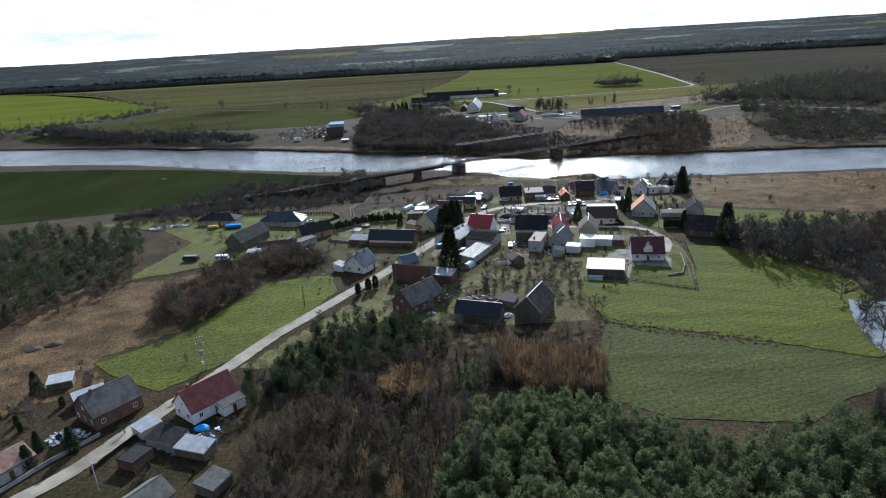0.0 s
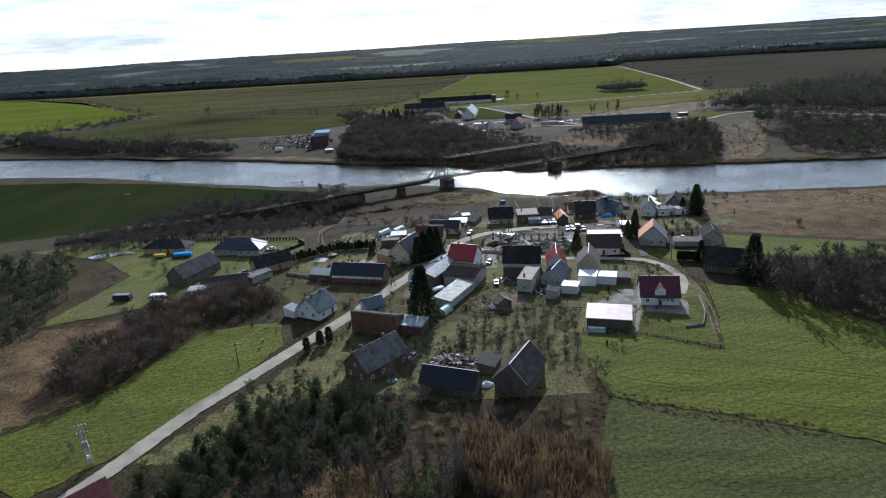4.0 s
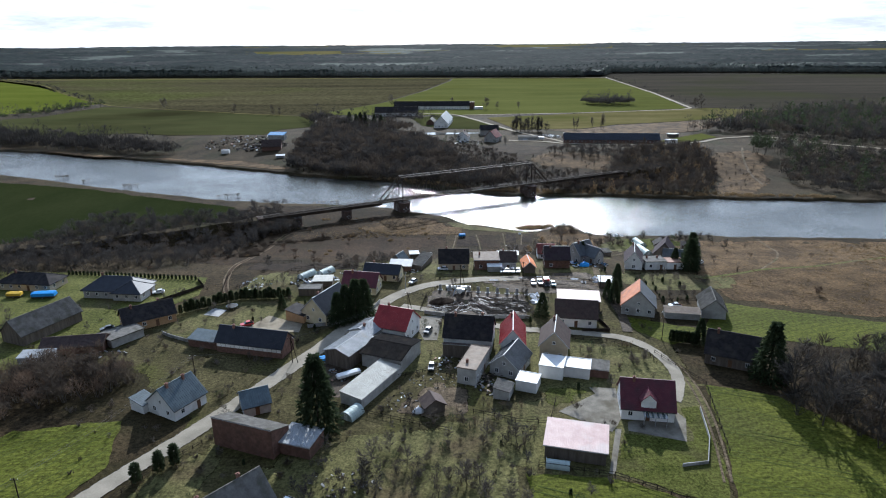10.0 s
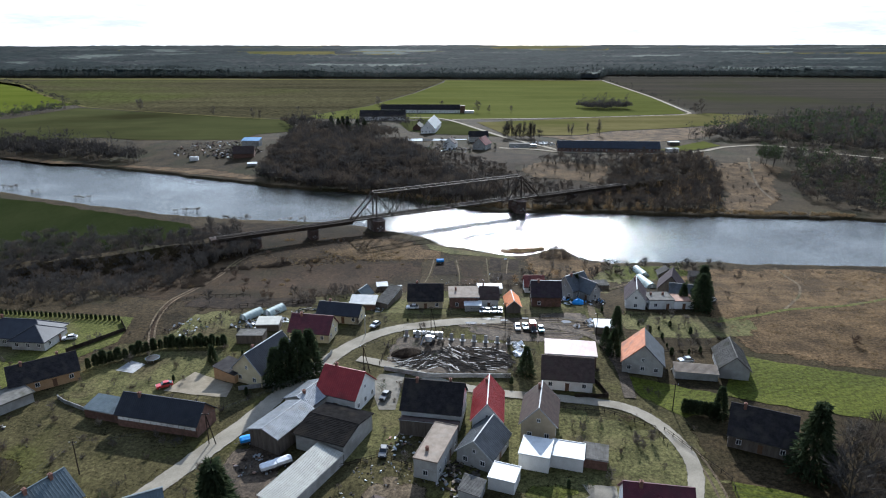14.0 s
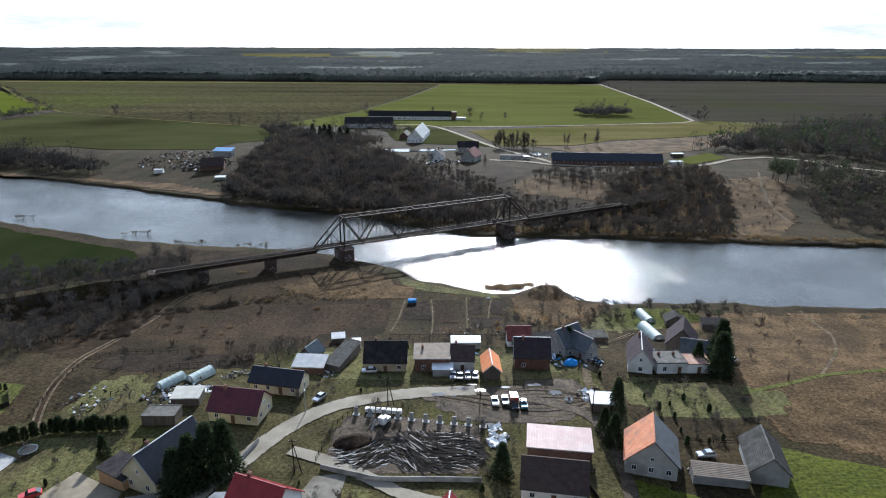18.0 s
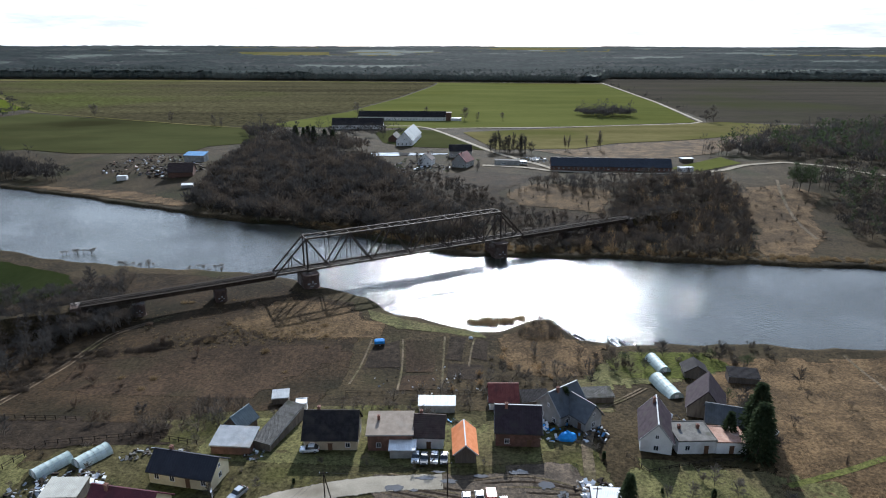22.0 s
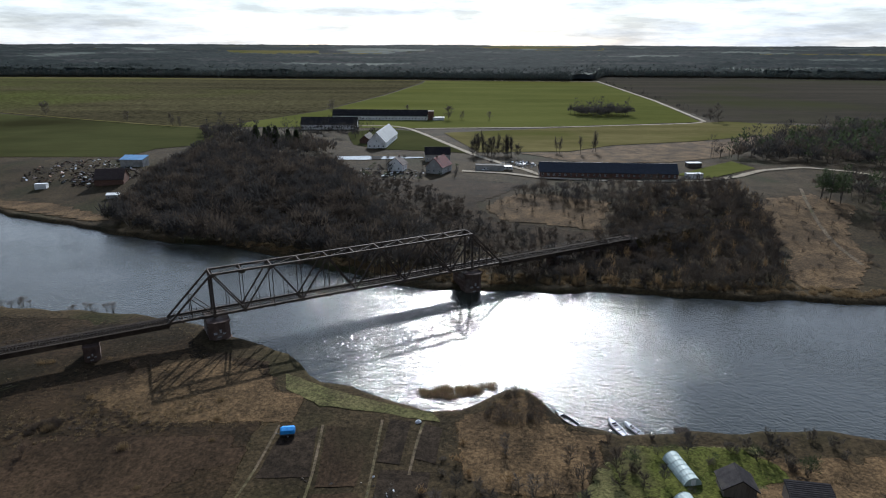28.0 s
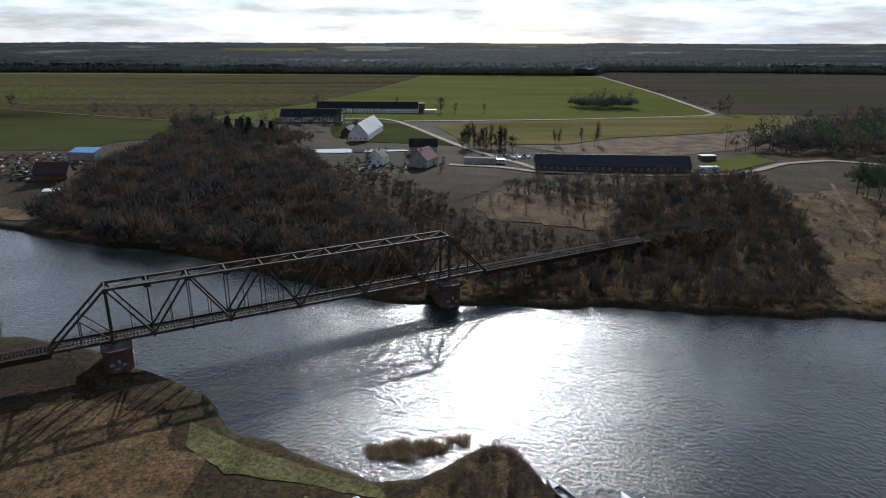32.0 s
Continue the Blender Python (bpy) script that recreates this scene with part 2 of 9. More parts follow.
# green crop, brightened in colour for a patch of sun
M["far_green"] = mat("far_crop_sunlit_tone", (0.062, 0.074, 0.012), (0.098, 0.108, 0.02), 0.008, 0.95, 0.3, fine=14, rand=0, spec=0.0, stretch=(0.5, 1.6, 1))
M["far_dull"] = mat("haze_paled_dull_meadow", (0.036, 0.039, 0.016), (0.06, 0.06, 0.024), 0.012, 0.95, 0.3, fine=14, stain=(0.02448, 0.02376, 0.0108), rand=0, spec=0.0, stretch=(0.4, 1.8, 1))

M["white_wall"] = mat("white_plaster", (0.66, 0.65, 0.62), (0.8, 0.79, 0.77), 0.5, 0.9, 0.15, stain=(0.55, 0.53, 0.49))
M["grey_wall"] = mat("grey_plaster", (0.3, 0.29, 0.27), (0.44, 0.43, 0.4), 0.6, 0.9, 0.25, stain=(0.25, 0.24, 0.22))
M["cream_wall"] = mat("cream_plaster", (0.5, 0.43, 0.27), (0.64, 0.57, 0.38), 0.5, 0.9, 0.2, stain=(0.42, 0.36, 0.24))
M["tan_wall"] = mat("tan_plaster", (0.34, 0.28, 0.19), (0.46, 0.38, 0.27), 0.5, 0.9, 0.2, stain=(0.3, 0.25, 0.18))
M["orange_wall"] = mat("ochre_plaster", (0.36, 0.22, 0.11), (0.48, 0.31, 0.17), 0.6, 0.9, 0.2)
M["brick"] = mat("old_red_brick", (0.1, 0.056, 0.042), (0.195, 0.112, 0.084), 1.1, 0.9, 0.5, stain=(0.11, 0.068, 0.052))
M["timber"] = mat("weathered_boards", (0.075, 0.06, 0.048), (0.16, 0.135, 0.11), 1.2, 0.9, 0.5, stretch=(1, 1, 0.12))
M["r_grey"] = mat("grey_metal_roof", (0.05, 0.055, 0.06), (0.088, 0.094, 0.1), 0.8, 0.6, 0.1, stain=(0.045, 0.047, 0.045), spec=0.25)
M["r_blue"] = mat("slate_blue_roof", (0.06, 0.08, 0.088), (0.1, 0.123, 0.132), 0.8, 0.6, 0.1, spec=0.25, stain=(0.055, 0.068, 0.07))
M["r_black"] = mat("black_metal_roof", (0.016, 0.018, 0.024), (0.03, 0.032, 0.04), 0.6, 0.55, 0.1, spec=0.25)
M["r_anthr"] = mat("anthracite_tiles", (0.017, 0.015, 0.0155), (0.037, 0.033, 0.033), 1.0, 0.75, 0.25, stain=(0.045, 0.04, 0.034), spec=0.04)
M["r_red"] = mat("red_metal_roof", (0.1872, 0.01716, 0.01872), (0.273, 0.03276, 0.0312), 0.6, 0.5, 0.1, spec=0.3, stain=(0.1638, 0.0234, 0.02106))
M["r_plum"] = mat("plum_roof", (0.075, 0.022, 0.03), (0.12, 0.035, 0.042), 0.8, 0.5, 0.15, stain=(0.07, 0.03, 0.033))
M["r_brown"] = mat("brown_tiles", (0.038, 0.025, 0.021), (0.074, 0.05, 0.041), 1.0, 0.75, 0.3, stain=(0.06, 0.045, 0.035))
M["r_redbrown"] = mat("red_brown_tiles", (0.13, 0.04, 0.035), (0.22, 0.075, 0.06), 1.0, 0.7, 0.3, stain=(0.11, 0.045, 0.04))
M["r_orange"] = mat("orange_tiles", (0.33, 0.12, 0.06), (0.46, 0.2, 0.11), 0.9, 0.8, 0.3, stain=(0.25, 0.13, 0.09))
M["r_oldgrey"] = mat("old_grey_sheets", (0.075, 0.07, 0.062), (0.155, 0.145, 0.13), 0.7, 0.85, 0.3, stain=(0.065, 0.062, 0.045), spec=0.06)
M["r_zinc"] = mat("zinc_sheets", (0.2, 0.21, 0.215), (0.33, 0.34, 0.345), 0.5, 0.6, 0.15, metal=0.1, stain=(0.25, 0.23, 0.2), spec=0.3)
M["r_white"] = mat("pale_roof_felt", (0.5, 0.5, 0.49), (0.68, 0.68, 0.66), 0.5, 0.6, 0.2, stain=(0.42, 0.41, 0.38), spec=0.3)
M["r_pink"] = mat("faded_pink_sheets", (0.4, 0.27, 0.24), (0.54, 0.4, 0.36), 0.4, 0.5, 0.15, stain=(0.45, 0.38, 0.35))
M["r_tan"] = mat("tan_roof_felt", (0.15, 0.118, 0.088), (0.25, 0.2, 0.155), 0.6, 0.8, 0.2, stain=(0.22, 0.19, 0.155))
M["r_cream"] = mat("pale_polycarbonate", (0.2952, 0.2829, 0.2378), (0.41, 0.3936, 0.3362), 0.5, 0.6, 0.1, stain=(0.246, 0.2296, 0.1886), spec=0.3)
M["r_rust"] = mat("rusty_sheets", (0.2, 0.1, 0.065), (0.42, 0.27, 0.2), 0.6, 0.8, 0.3, stain=(0.35, 0.33, 0.3))
M["chimney"] = mat("chimney_brick", (0.14, 0.07, 0.05), (0.24, 0.13, 0.1), 2.0, 0.9, 0.4)
M["frame"] = mat("white_frame", (0.7, 0.7, 0.69), (0.8, 0.8, 0.79), 2.0, 0.5, 0.05)
M["door"] = mat("brown_door", (0.09, 0.05, 0.03), (0.15, 0.085, 0.05), 3.0, 0.6, 0.2)
M["trim"] = mat("pale_trim", (0.3, 0.3, 0.29), (0.42, 0.42, 0.41), 2.0, 0.6, 0.05)
M["gutter"] = mat("dark_gutter", (0.05, 0.045, 0.042), (0.08, 0.075, 0.07), 2.0, 0.5, 0.1)
M["concrete"] = mat("old_concrete", (0.24, 0.235, 0.225), (0.38, 0.37, 0.35), 0.8, 0.9, 0.4, stain=(0.19, 0.185, 0.165))
M["steel"] = mat("rusty_bridge_steel", (0.024, 0.017, 0.013), (0.06, 0.042, 0.031), 0.7, 0.8, 0.3, stain=(0.085, 0.062, 0.045), spec=0.25)
M["stone"] = mat("dark_pier_masonry", (0.05, 0.033, 0.027), (0.12, 0.08, 0.063), 0.5, 0.9, 0.8, stain=(0.2, 0.175, 0.155), spec=0.15)
M["sleeper"] = mat("old_sleepers", (0.018, 0.014, 0.011), (0.048, 0.038, 0.03), 1.0, 0.95, 0.4, spec=0.04)
M["bark"] = mat("grey_bark", (0.05, 0.042, 0.034), (0.11, 0.095, 0.078), 2.5, 0.95, 0.5, spec=0.05)
M["twig"] = mat("bare_twigs", (0.06, 0.052, 0.043), (0.145, 0.125, 0.104), 0.6, 0.95, 0.0, spec=0.03, leaf=0.25)
M["twig_red"] = mat("reddish_twigs", (0.07, 0.049, 0.035), (0.165, 0.118, 0.085), 0.6, 0.95, 0.0, spec=0.03, leaf=0.25)
M["twig_ochre"] = mat("ochre_twigs", (0.15, 0.1, 0.052), (0.3, 0.2, 0.105), 0.6, 0.95, 0.0, spec=0.05, leaf=0.4)
M["needle"] = mat("pine_needles", (0.045, 0.062, 0.028), (0.112, 0.138, 0.065), 1.2, 0.85, 0.0, spec=0.03, leaf=0.4)
M["needle_dark"] = mat("spruce_needles", (0.022, 0.033, 0.016), (0.058, 0.073, 0.036), 1.2, 0.85, 0.0, spec=0.03, leaf=0.4)
M["needle_young"] = mat("young_pine_needles", (0.062, 0.08, 0.034), (0.16, 0.18, 0.085), 0.8, 0.85, 0.0, spec=0.03, leaf=0.4)
M["reed"] = mat("dry_reeds", (0.1, 0.07, 0.037), (0.22, 0.158, 0.088), 0.8, 0.95, 0.0, spec=0.05, leaf=0.4)
# the three canopy colours are greyed for distance haze, the first two bluish
M["forest"] = mat("haze_tinted_canopy", (0.024, 0.031, 0.029), (0.05, 0.06, 0.055), 0.01, 0.95, 0.0, fine=9, rand=0.1, spec=0.02, stretch=(0.5, 1.4, 1), grit=0.7, leaf=0.5)
M["forest_b"] = mat("haze_tinted_bare_wood", (0.034, 0.038, 0.037), (0.066, 0.068, 0.064), 0.01, 0.95, 0.0, fine=9, rand=0.1, spec=0.02, stretch=(0.5, 1.4, 1), grit=0.7, leaf=0.5)
M["forest_c"] = mat("haze_tinted_plantation", (0.042, 0.05, 0.042), (0.08, 0.088, 0.072), 0.01, 0.95, 0.0, fine=9, rand=0.1, spec=0.02, stretch=(0.5, 1.4, 1), grit=0.7)
M["tyre"] = mat("black_rubber", (0.012, 0.012, 0.012), (0.025, 0.025, 0.025), 3.0, 0.8, 0.1)
M["white_paint"] = mat("white_car_paint", (0.6, 0.6, 0.59), (0.72, 0.72, 0.71), 1.0, 0.3, 0.02, spec=0.5, rand=0.03)
M["silver_paint"] = mat("silver_car_paint", (0.32, 0.33, 0.34), (0.42, 0.43, 0.44), 1.0, 0.3, 0.02, metal=0.4, rand=0.03)
M["dark_paint"] = mat("dark_car_paint", (0.018, 0.02, 0.024), (0.04, 0.043, 0.05), 1.0, 0.28, 0.02, spec=0.5, rand=0.03)
M["red_paint"] = mat("red_car_paint", (0.4, 0.03, 0.03), (0.5, 0.05, 0.05), 1.0, 0.3, 0.02, spec=0.5, rand=0.03)
M["teal_paint"] = mat("teal_car_paint", (0.02, 0.14, 0.17), (0.04, 0.2, 0.23), 1.0, 0.3, 0.02, spec=0.5, rand=0.03)
M["blue_sheet"] = mat("blue_tarpaulin", (0.02, 0.2, 0.55), (0.06, 0.34, 0.75), 1.5, 0.5, 0.3, rand=0.05)
M["white_sheet"] = mat("white_tarpaulin", (0.6, 0.6, 0.6), (0.78, 0.78, 0.78), 1.5, 0.4, 0.4, rand=0.05)
M["yellow"] = mat("yellow_paint", (0.5, 0.3, 0.03), (0.65, 0.42, 0.05), 1.5, 0.5, 0.2)
M["black_sheet"] = mat("black_film", (0.012, 0.011, 0.011), (0.03, 0.028, 0.026), 1.2, 0.5, 0.6, spec=0.2)
M["rubble"] = mat("mixed_rubble", (0.07, 0.05, 0.04), (0.24, 0.19, 0.155), 1.5, 0.9, 0.3, rand=0.35)
M["film"] = mat("greenhouse_film", (0.28, 0.34, 0.31), (0.44, 0.5, 0.47), 0.8, 0.55, 0.15, spec=0.3, rand=0.08)
M["stack"] = mat("firewood", (0.16, 0.12, 0.09), (0.36, 0.29, 0.22), 2.0, 0.9, 0.5)
M["fallow"] = mat("old_fallow", (0.01631, 0.01021, 0.005599), (0.04387, 0.02705, 0.01478), 0.1, 0.95, 0.9, fine=12, stain=(0.0225, 0.01685, 0.008062), rand=0, spec=0.05, grit=0.9, stretch=(1, 0.4, 1))
M["crop_line"] = mat("sparse_crop_rows", (0.031, 0.042, 0.009), (0.06, 0.072, 0.015), 0.3, 0.9, 0.4, rand=0, spec=0.05)
M["twig_dark"] = mat("dark_twigs", (0.0333, 0.0306, 0.0288), (0.0756, 0.0693, 0.063), 0.12, 0.95, 0.0, spec=0.03, fine=4, rand=0.2, leaf=0.25)
M["twig_brown"] = mat("brown_twigs", (0.05, 0.04, 0.032), (0.112, 0.09, 0.07), 0.12, 0.95, 0.0, spec=0.03, fine=4, rand=0.2, leaf=0.25)
M["reed_dull"] = mat("matted_dry_grass", (0.11, 0.083, 0.047), (0.27, 0.2, 0.113), 0.2, 0.95, 0.0, spec=0.03, fine=5, leaf=0.4)
M["meadow_green"] = mat("mown_meadow", (0.044, 0.049, 0.01), (0.094, 0.093, 0.025), 0.1, 0.92, 0.6, fine=14, stain=(0.0765, 0.0646, 0.0289), rand=0, spec=0.05, grit=0.9)
M["pipe"] = mat("old_dark_pipes", (0.012, 0.011, 0.01), (0.042, 0.037, 0.032), 0.8, 0.9, 0.1, stain=(0.05, 0.045, 0.04), spec=0.04)
M["r_char"] = mat("charred_roof", (0.0072, 0.0066, 0.0066), (0.0204, 0.0186, 0.0174), 0.8, 0.95, 0.4, stain=(0.024, 0.0204, 0.0168), spec=0.02)
M["r_sky"] = mat("sky_blue_sheets", (0.08, 0.2, 0.36), (0.13, 0.29, 0.48), 0.6, 0.6, 0.1, stain=(0.1, 0.2, 0.32))
M["r_purple"] = mat("purple_brown_tiles", (0.03, 0.022, 0.026), (0.058, 0.044, 0.048), 1.0, 0.8, 0.25, stain=(0.05, 0.043, 0.04), spec=0.05)
M["lawn_green"] = mat("kept_lawn", (0.034, 0.04, 0.007), (0.07, 0.072, 0.017), 0.2, 0.92, 0.5, fine=11, stain=(0.05, 0.045, 0.018), rand=0, spec=0.03, grit=0.8)
M["olive_ground"] = mat("mossy_yard_grass", (0.026, 0.0225, 0.0095), (0.074, 0.062, 0.027), 0.14, 0.95, 0.7, fine=11, stain=(0.05, 0.048, 0.014), rand=0, spec=0.04, grit=0.95)
M["r_vivid"] = mat("vivid_orange_tiles", (0.48, 0.15, 0.05), (0.62, 0.23, 0.09), 0.9, 0.75, 0.3, stain=(0.4, 0.15, 0.07))

glass = bpy.data.materials.new("window_glass")
glass.use_nodes = True
gb = glass.node_tree.nodes["Principled BSDF"]
gb.inputs["Base Color"].default_value = (0.02, 0.025, 0.03, 1)
gb.inputs["Roughness"].default_value = 0.06
gb.inputs["Specular IOR Level"].default_value = 0.7
M["glass"] = glass

water = bpy.data.materials.new("river_water")
water.use_nodes = True
tn, tl = water.node_tree.nodes, water.node_tree.links
wb = tn["Principled BSDF"]
wb.inputs["Base Color"].default_value = (0.022, 0.023, 0.016, 1)
wb.inputs["Roughness"].default_value = 0.1
wb.inputs["Specular IOR Level"].default_value = 0.5
wb.inputs["IOR"].default_value = 1.33
wc, wm = tn.new("ShaderNodeTexCoord"), tn.new("ShaderNodeMapping")
wm.inputs["Scale"].default_value, wm.inputs["Rotation"].default_value = (1.2, 1.0, 1), (0, 0, radians(8))
wa, wz = tn.new("ShaderNodeTexNoise"), tn.new("ShaderNodeTexNoise")
wa.inputs["Scale"].default_value, wa.inputs["Detail"].default_value = 0.95, 5
wz.inputs["Scale"].default_value, wz.inputs["Detail"].default_value = 0.035, 3
wu = tn.new("ShaderNodeBump")
wu.inputs["Distance"].default_value = 0.35
wq = tn.new("ShaderNodeMapRange")
wq.inputs["From Min"].default_value, wq.inputs["From Max"].default_value = 0.35, 0.65
wq.inputs["To Min"].default_value, wq.inputs["To Max"].default_value = 0.6, 1.0
tl.new(wc.outputs["Object"], wm.inputs["Vector"])
tl.new(wm.outputs["Vector"], wa.inputs["Vector"])
tl.new(wc.outputs["Object"], wz.inputs["Vector"])
tl.new(wz.outputs["Fac"], wq.inputs["Value"])
tl.new(wq.outputs["Result"], wu.inputs["Strength"])
wl, wk = tn.new("ShaderNodeTexNoise"), tn.new("ShaderNodeMath")
wl.inputs["Scale"].default_value, wl.inputs["Detail"].default_value = 0.34, 2
wk.operation = "MULTIPLY_ADD"
wk.inputs[1].default_value = 0.7
tl.new(wm.outputs["Vector"], wl.inputs["Vector"])
tl.new(wl.outputs["Fac"], wk.inputs[0])
tl.new(wa.outputs["Fac"], wk.inputs[2])
tl.new(wk.outputs[0], wu.inputs["Height"])
tl.new(wu.outputs["Normal"], wb.inputs["Normal"])
M["water"] = water

puddle = bpy.data.materials.new("puddle_water")
puddle.use_nodes = True
pb = puddle.node_tree.nodes["Principled BSDF"]
pb.inputs["Base Color"].default_value, pb.inputs["Roughness"].default_value = (0.05, 0.045, 0.038, 1), 0.05
M["puddle"] = puddle

# ---- mesh helpers ----
class Soup:
    """Points and faces, with a material slot per face, that become one mesh."""

    def __init__(self):
        self.v, self.f, self.m = [], [], []

    def add(self, vs, fs, slot=0, at=None):
        k = len(self.v)
        self.v += [tuple(at @ Vector(p)) for p in vs] if at is not None else [tuple(p) for p in vs]
        self.f += [tuple(i + k for i in q) for q in fs]
        self.m += [slot] * len(fs)
        return self

    def box(self, x0, y0, z0, x1, y1, z1, slot=0, at=None):
        vs = [(x, y, z) for z in (z0, z1) for y in (y0, y1) for x in (x0, x1)]
        return self.add(vs, [(0, 2, 3, 1), (4, 5, 7, 6), (0, 1, 5, 4), (2, 6, 7, 3), (0, 4, 6, 2), (1, 3, 7, 5)], slot, at)

    def bar(self, p, q, w, hgt, slot=0):
        """A beam of w x hgt from p to q."""
        p, q = Vector(p), Vector(q)
        d = q - p
        at = Matrix.Translation(p) @ d.to_track_quat("X", "Z").to_matrix().to_4x4()
        return self.box(0, -w / 2, -hgt / 2, d.length, w / 2, hgt / 2, slot, at)

    def tube(self, p, q, r0, r1, n=6, slot=0, cap=True):
        p, q = Vector(p), Vector(q)
        at = (q - p).to_track_quat("Z", "X").to_matrix()
        ring = [at @ Vector((math.cos(6.2832 * i / n), math.sin(6.2832 * i / n), 0)) for i in range(n)]
        vs = [p + c * r0 for c in ring] + [q + c * r1 for c in ring]
        fs = [(i, (i + 1) % n, n + (i + 1) % n, n + i) for i in range(n)]
        if cap:
            fs += [tuple(range(n))[::-1], tuple(range(n, 2 * n))]
        return self.add(vs, fs, slot)

    def mesh(self, name, mats):
        me = bpy.data.meshes.new(name)
        me.from_pydata(self.v, [], self.f)
        for q in mats:
            me.materials.append(q)
        if len(mats) > 1:
            me.polygons.foreach_set("material_index", self.m)
        me.update()
        return me


def put(name, soup, mats, parent=None, label="", at=None):
    """Links a soup (or a mesh) as one mesh object, under a thing if one is given."""
    me = soup if isinstance(soup, bpy.types.Mesh) else soup.mesh(name, mats if isinstance(mats, (list, tuple)) else [mats])
    ob = new(name, me)
    ob.parent = parent
    if at is not None:
        ob.matrix_basis = at
    if label:
        ob["label"] = label
    return ob


def thing(name, label, category, at, group=""):
    ob = new(name)
    ob.matrix_basis = at
    return tagged(ob, label, category, group)


# ---- the lie of the land ----
NEAR = [(-4900, 900), (-1500, 700), (-470, 508), (-351, 484), (-292, 459), (-211, 421), (-144, 394), (-98, 383), (-69, 380), (-36, 373), (-20, 362), (0, 351),
        (9, 338), (32, 326), (44, 320.5), (50, 321.5), (56, 327), (61, 331), (66, 331), (69, 324), (71.5, 316.5), (84, 312.5), (130, 312), (180, 308), (300, 303), (1500, 270), (4900, 200)]
FAR = [(-4900, 1200), (-1500, 880), (-427, 595), (-344, 572), (-215, 520), (-182, 505), (-100, 468), (-74, 457), (-36, 445), (27, 407), (52, 400), (97, 399),
       (164, 391), (232, 384), (300, 373), (1500, 330), (4900, 260)]
WATER = -7.3


def bank(line, x):
    return float(np.interp(x, [p[0] for p in line], [p[1] for p in line]))


def ease(a, b, v):
    u = min(1.0, max(0.0, (v - a) / (b - a)))
    return u * u * (3 - 2 * u)


def land(x, y):
    """Height of the ground without the river bed."""
    z = -6 * ease(238, 300, y)
    if y > 420:
        d = max(440.0, bank(FAR, x) + 10)
        z += 6.5 * ease(d, d + 85, y)
    # far ground is raised to fit the horizon in the camera's view
    if y > 1700:
        z += 54 * ((min(y, 4900) - 1700) / 3200) ** 1.5
    return z


def wob(x, y):
    """Small unevenness of the ground, dying out in the far plain."""
    k = 0.35 * (1 - ease(600, 680, y)) * (1 - ease(255, 285, abs(x)))
    return k and k * (0.5 * noise.noise((x * 0.09, y * 0.09, 3.1)) + 0.9 * noise.noise((x * 0.013, y * 0.013, 7.7)))


def ground_sheet():
    xs = [-4900, -3600, -2600, -1900, -1400, -1050, -800, -640, -520, -440, -380, -330, -290] + list(range(-260, 301, 4)) + [330, 370, 420, 500, 620, 800, 1050, 1400, 1900, 2600, 3600, 4900]
    vs, fs, nrow = [], [], 0
    for x in xs:
        rough = 1.0 if -262 < x < 302 else 0.3
        n0 = bank(NEAR, x) + (2.2 * noise.noise((x * 0.11, 0.5, 0)) + 0.8 * noise.noise((x * 0.4, 9.5, 0))) * rough
        f0 = bank(FAR, x) + (3.0 * noise.noise((x * 0.08, 4.5, 0)) + 1.0 * noise.noise((x * 0.35, 2.5, 0))) * rough
        low = list(np.linspace(-480, -160, 9)) + list(np.linspace(-140, n0 - 14, 100))
        col = [(y, land(x, y) + wob(x, y)) for y in low]
        col += [(n0 - d, land(x, n0 - d) + wob(x, n0) * min(1, d / 8)) for d in (10, 6, 3.5, 1.6)]
        col += [(n0, WATER + 0.05), (n0 + 1.5, -8.4), (n0 + 5, -9.6), ((n0 + f0) / 2, -10.5), (f0 - 5, -9.6), (f0 - 1.5, -8.4), (f0, WATER + 0.05)]
        col += [(f0 + d, max(land(x, f0 + d), -6.2) + wob(x, f0 + d)) for d in (1.6, 4, 8, 14)]
        top = f0 + 14
        col += [(y, land(x, y) + wob(x, y)) for y in np.linspace(top + 10, max(top + 240, 700), 24)]
        last = max(top + 240, 700)
        col += [(y, land(x, y)) for y in np.geomspace(last + 60, 4900, 26)]
        nrow = len(col)
        vs += [(x, y, z) for y, z in col]
    for i in range(len(xs) - 1):
        for j in range(nrow - 1):
            a = i * nrow + j
            fs.append((a, a + nrow, a + nrow + 1, a + 1))
    s = Soup().add(vs, fs)
    ob = put("ground", s, M["ground"])
    ob.data.polygons.foreach_set("use_smooth", [True] * len(ob.data.polygons))
    return tagged(ob, "brown dry winter grassland of the river valley", "ground", kind="structure")


ground_sheet()


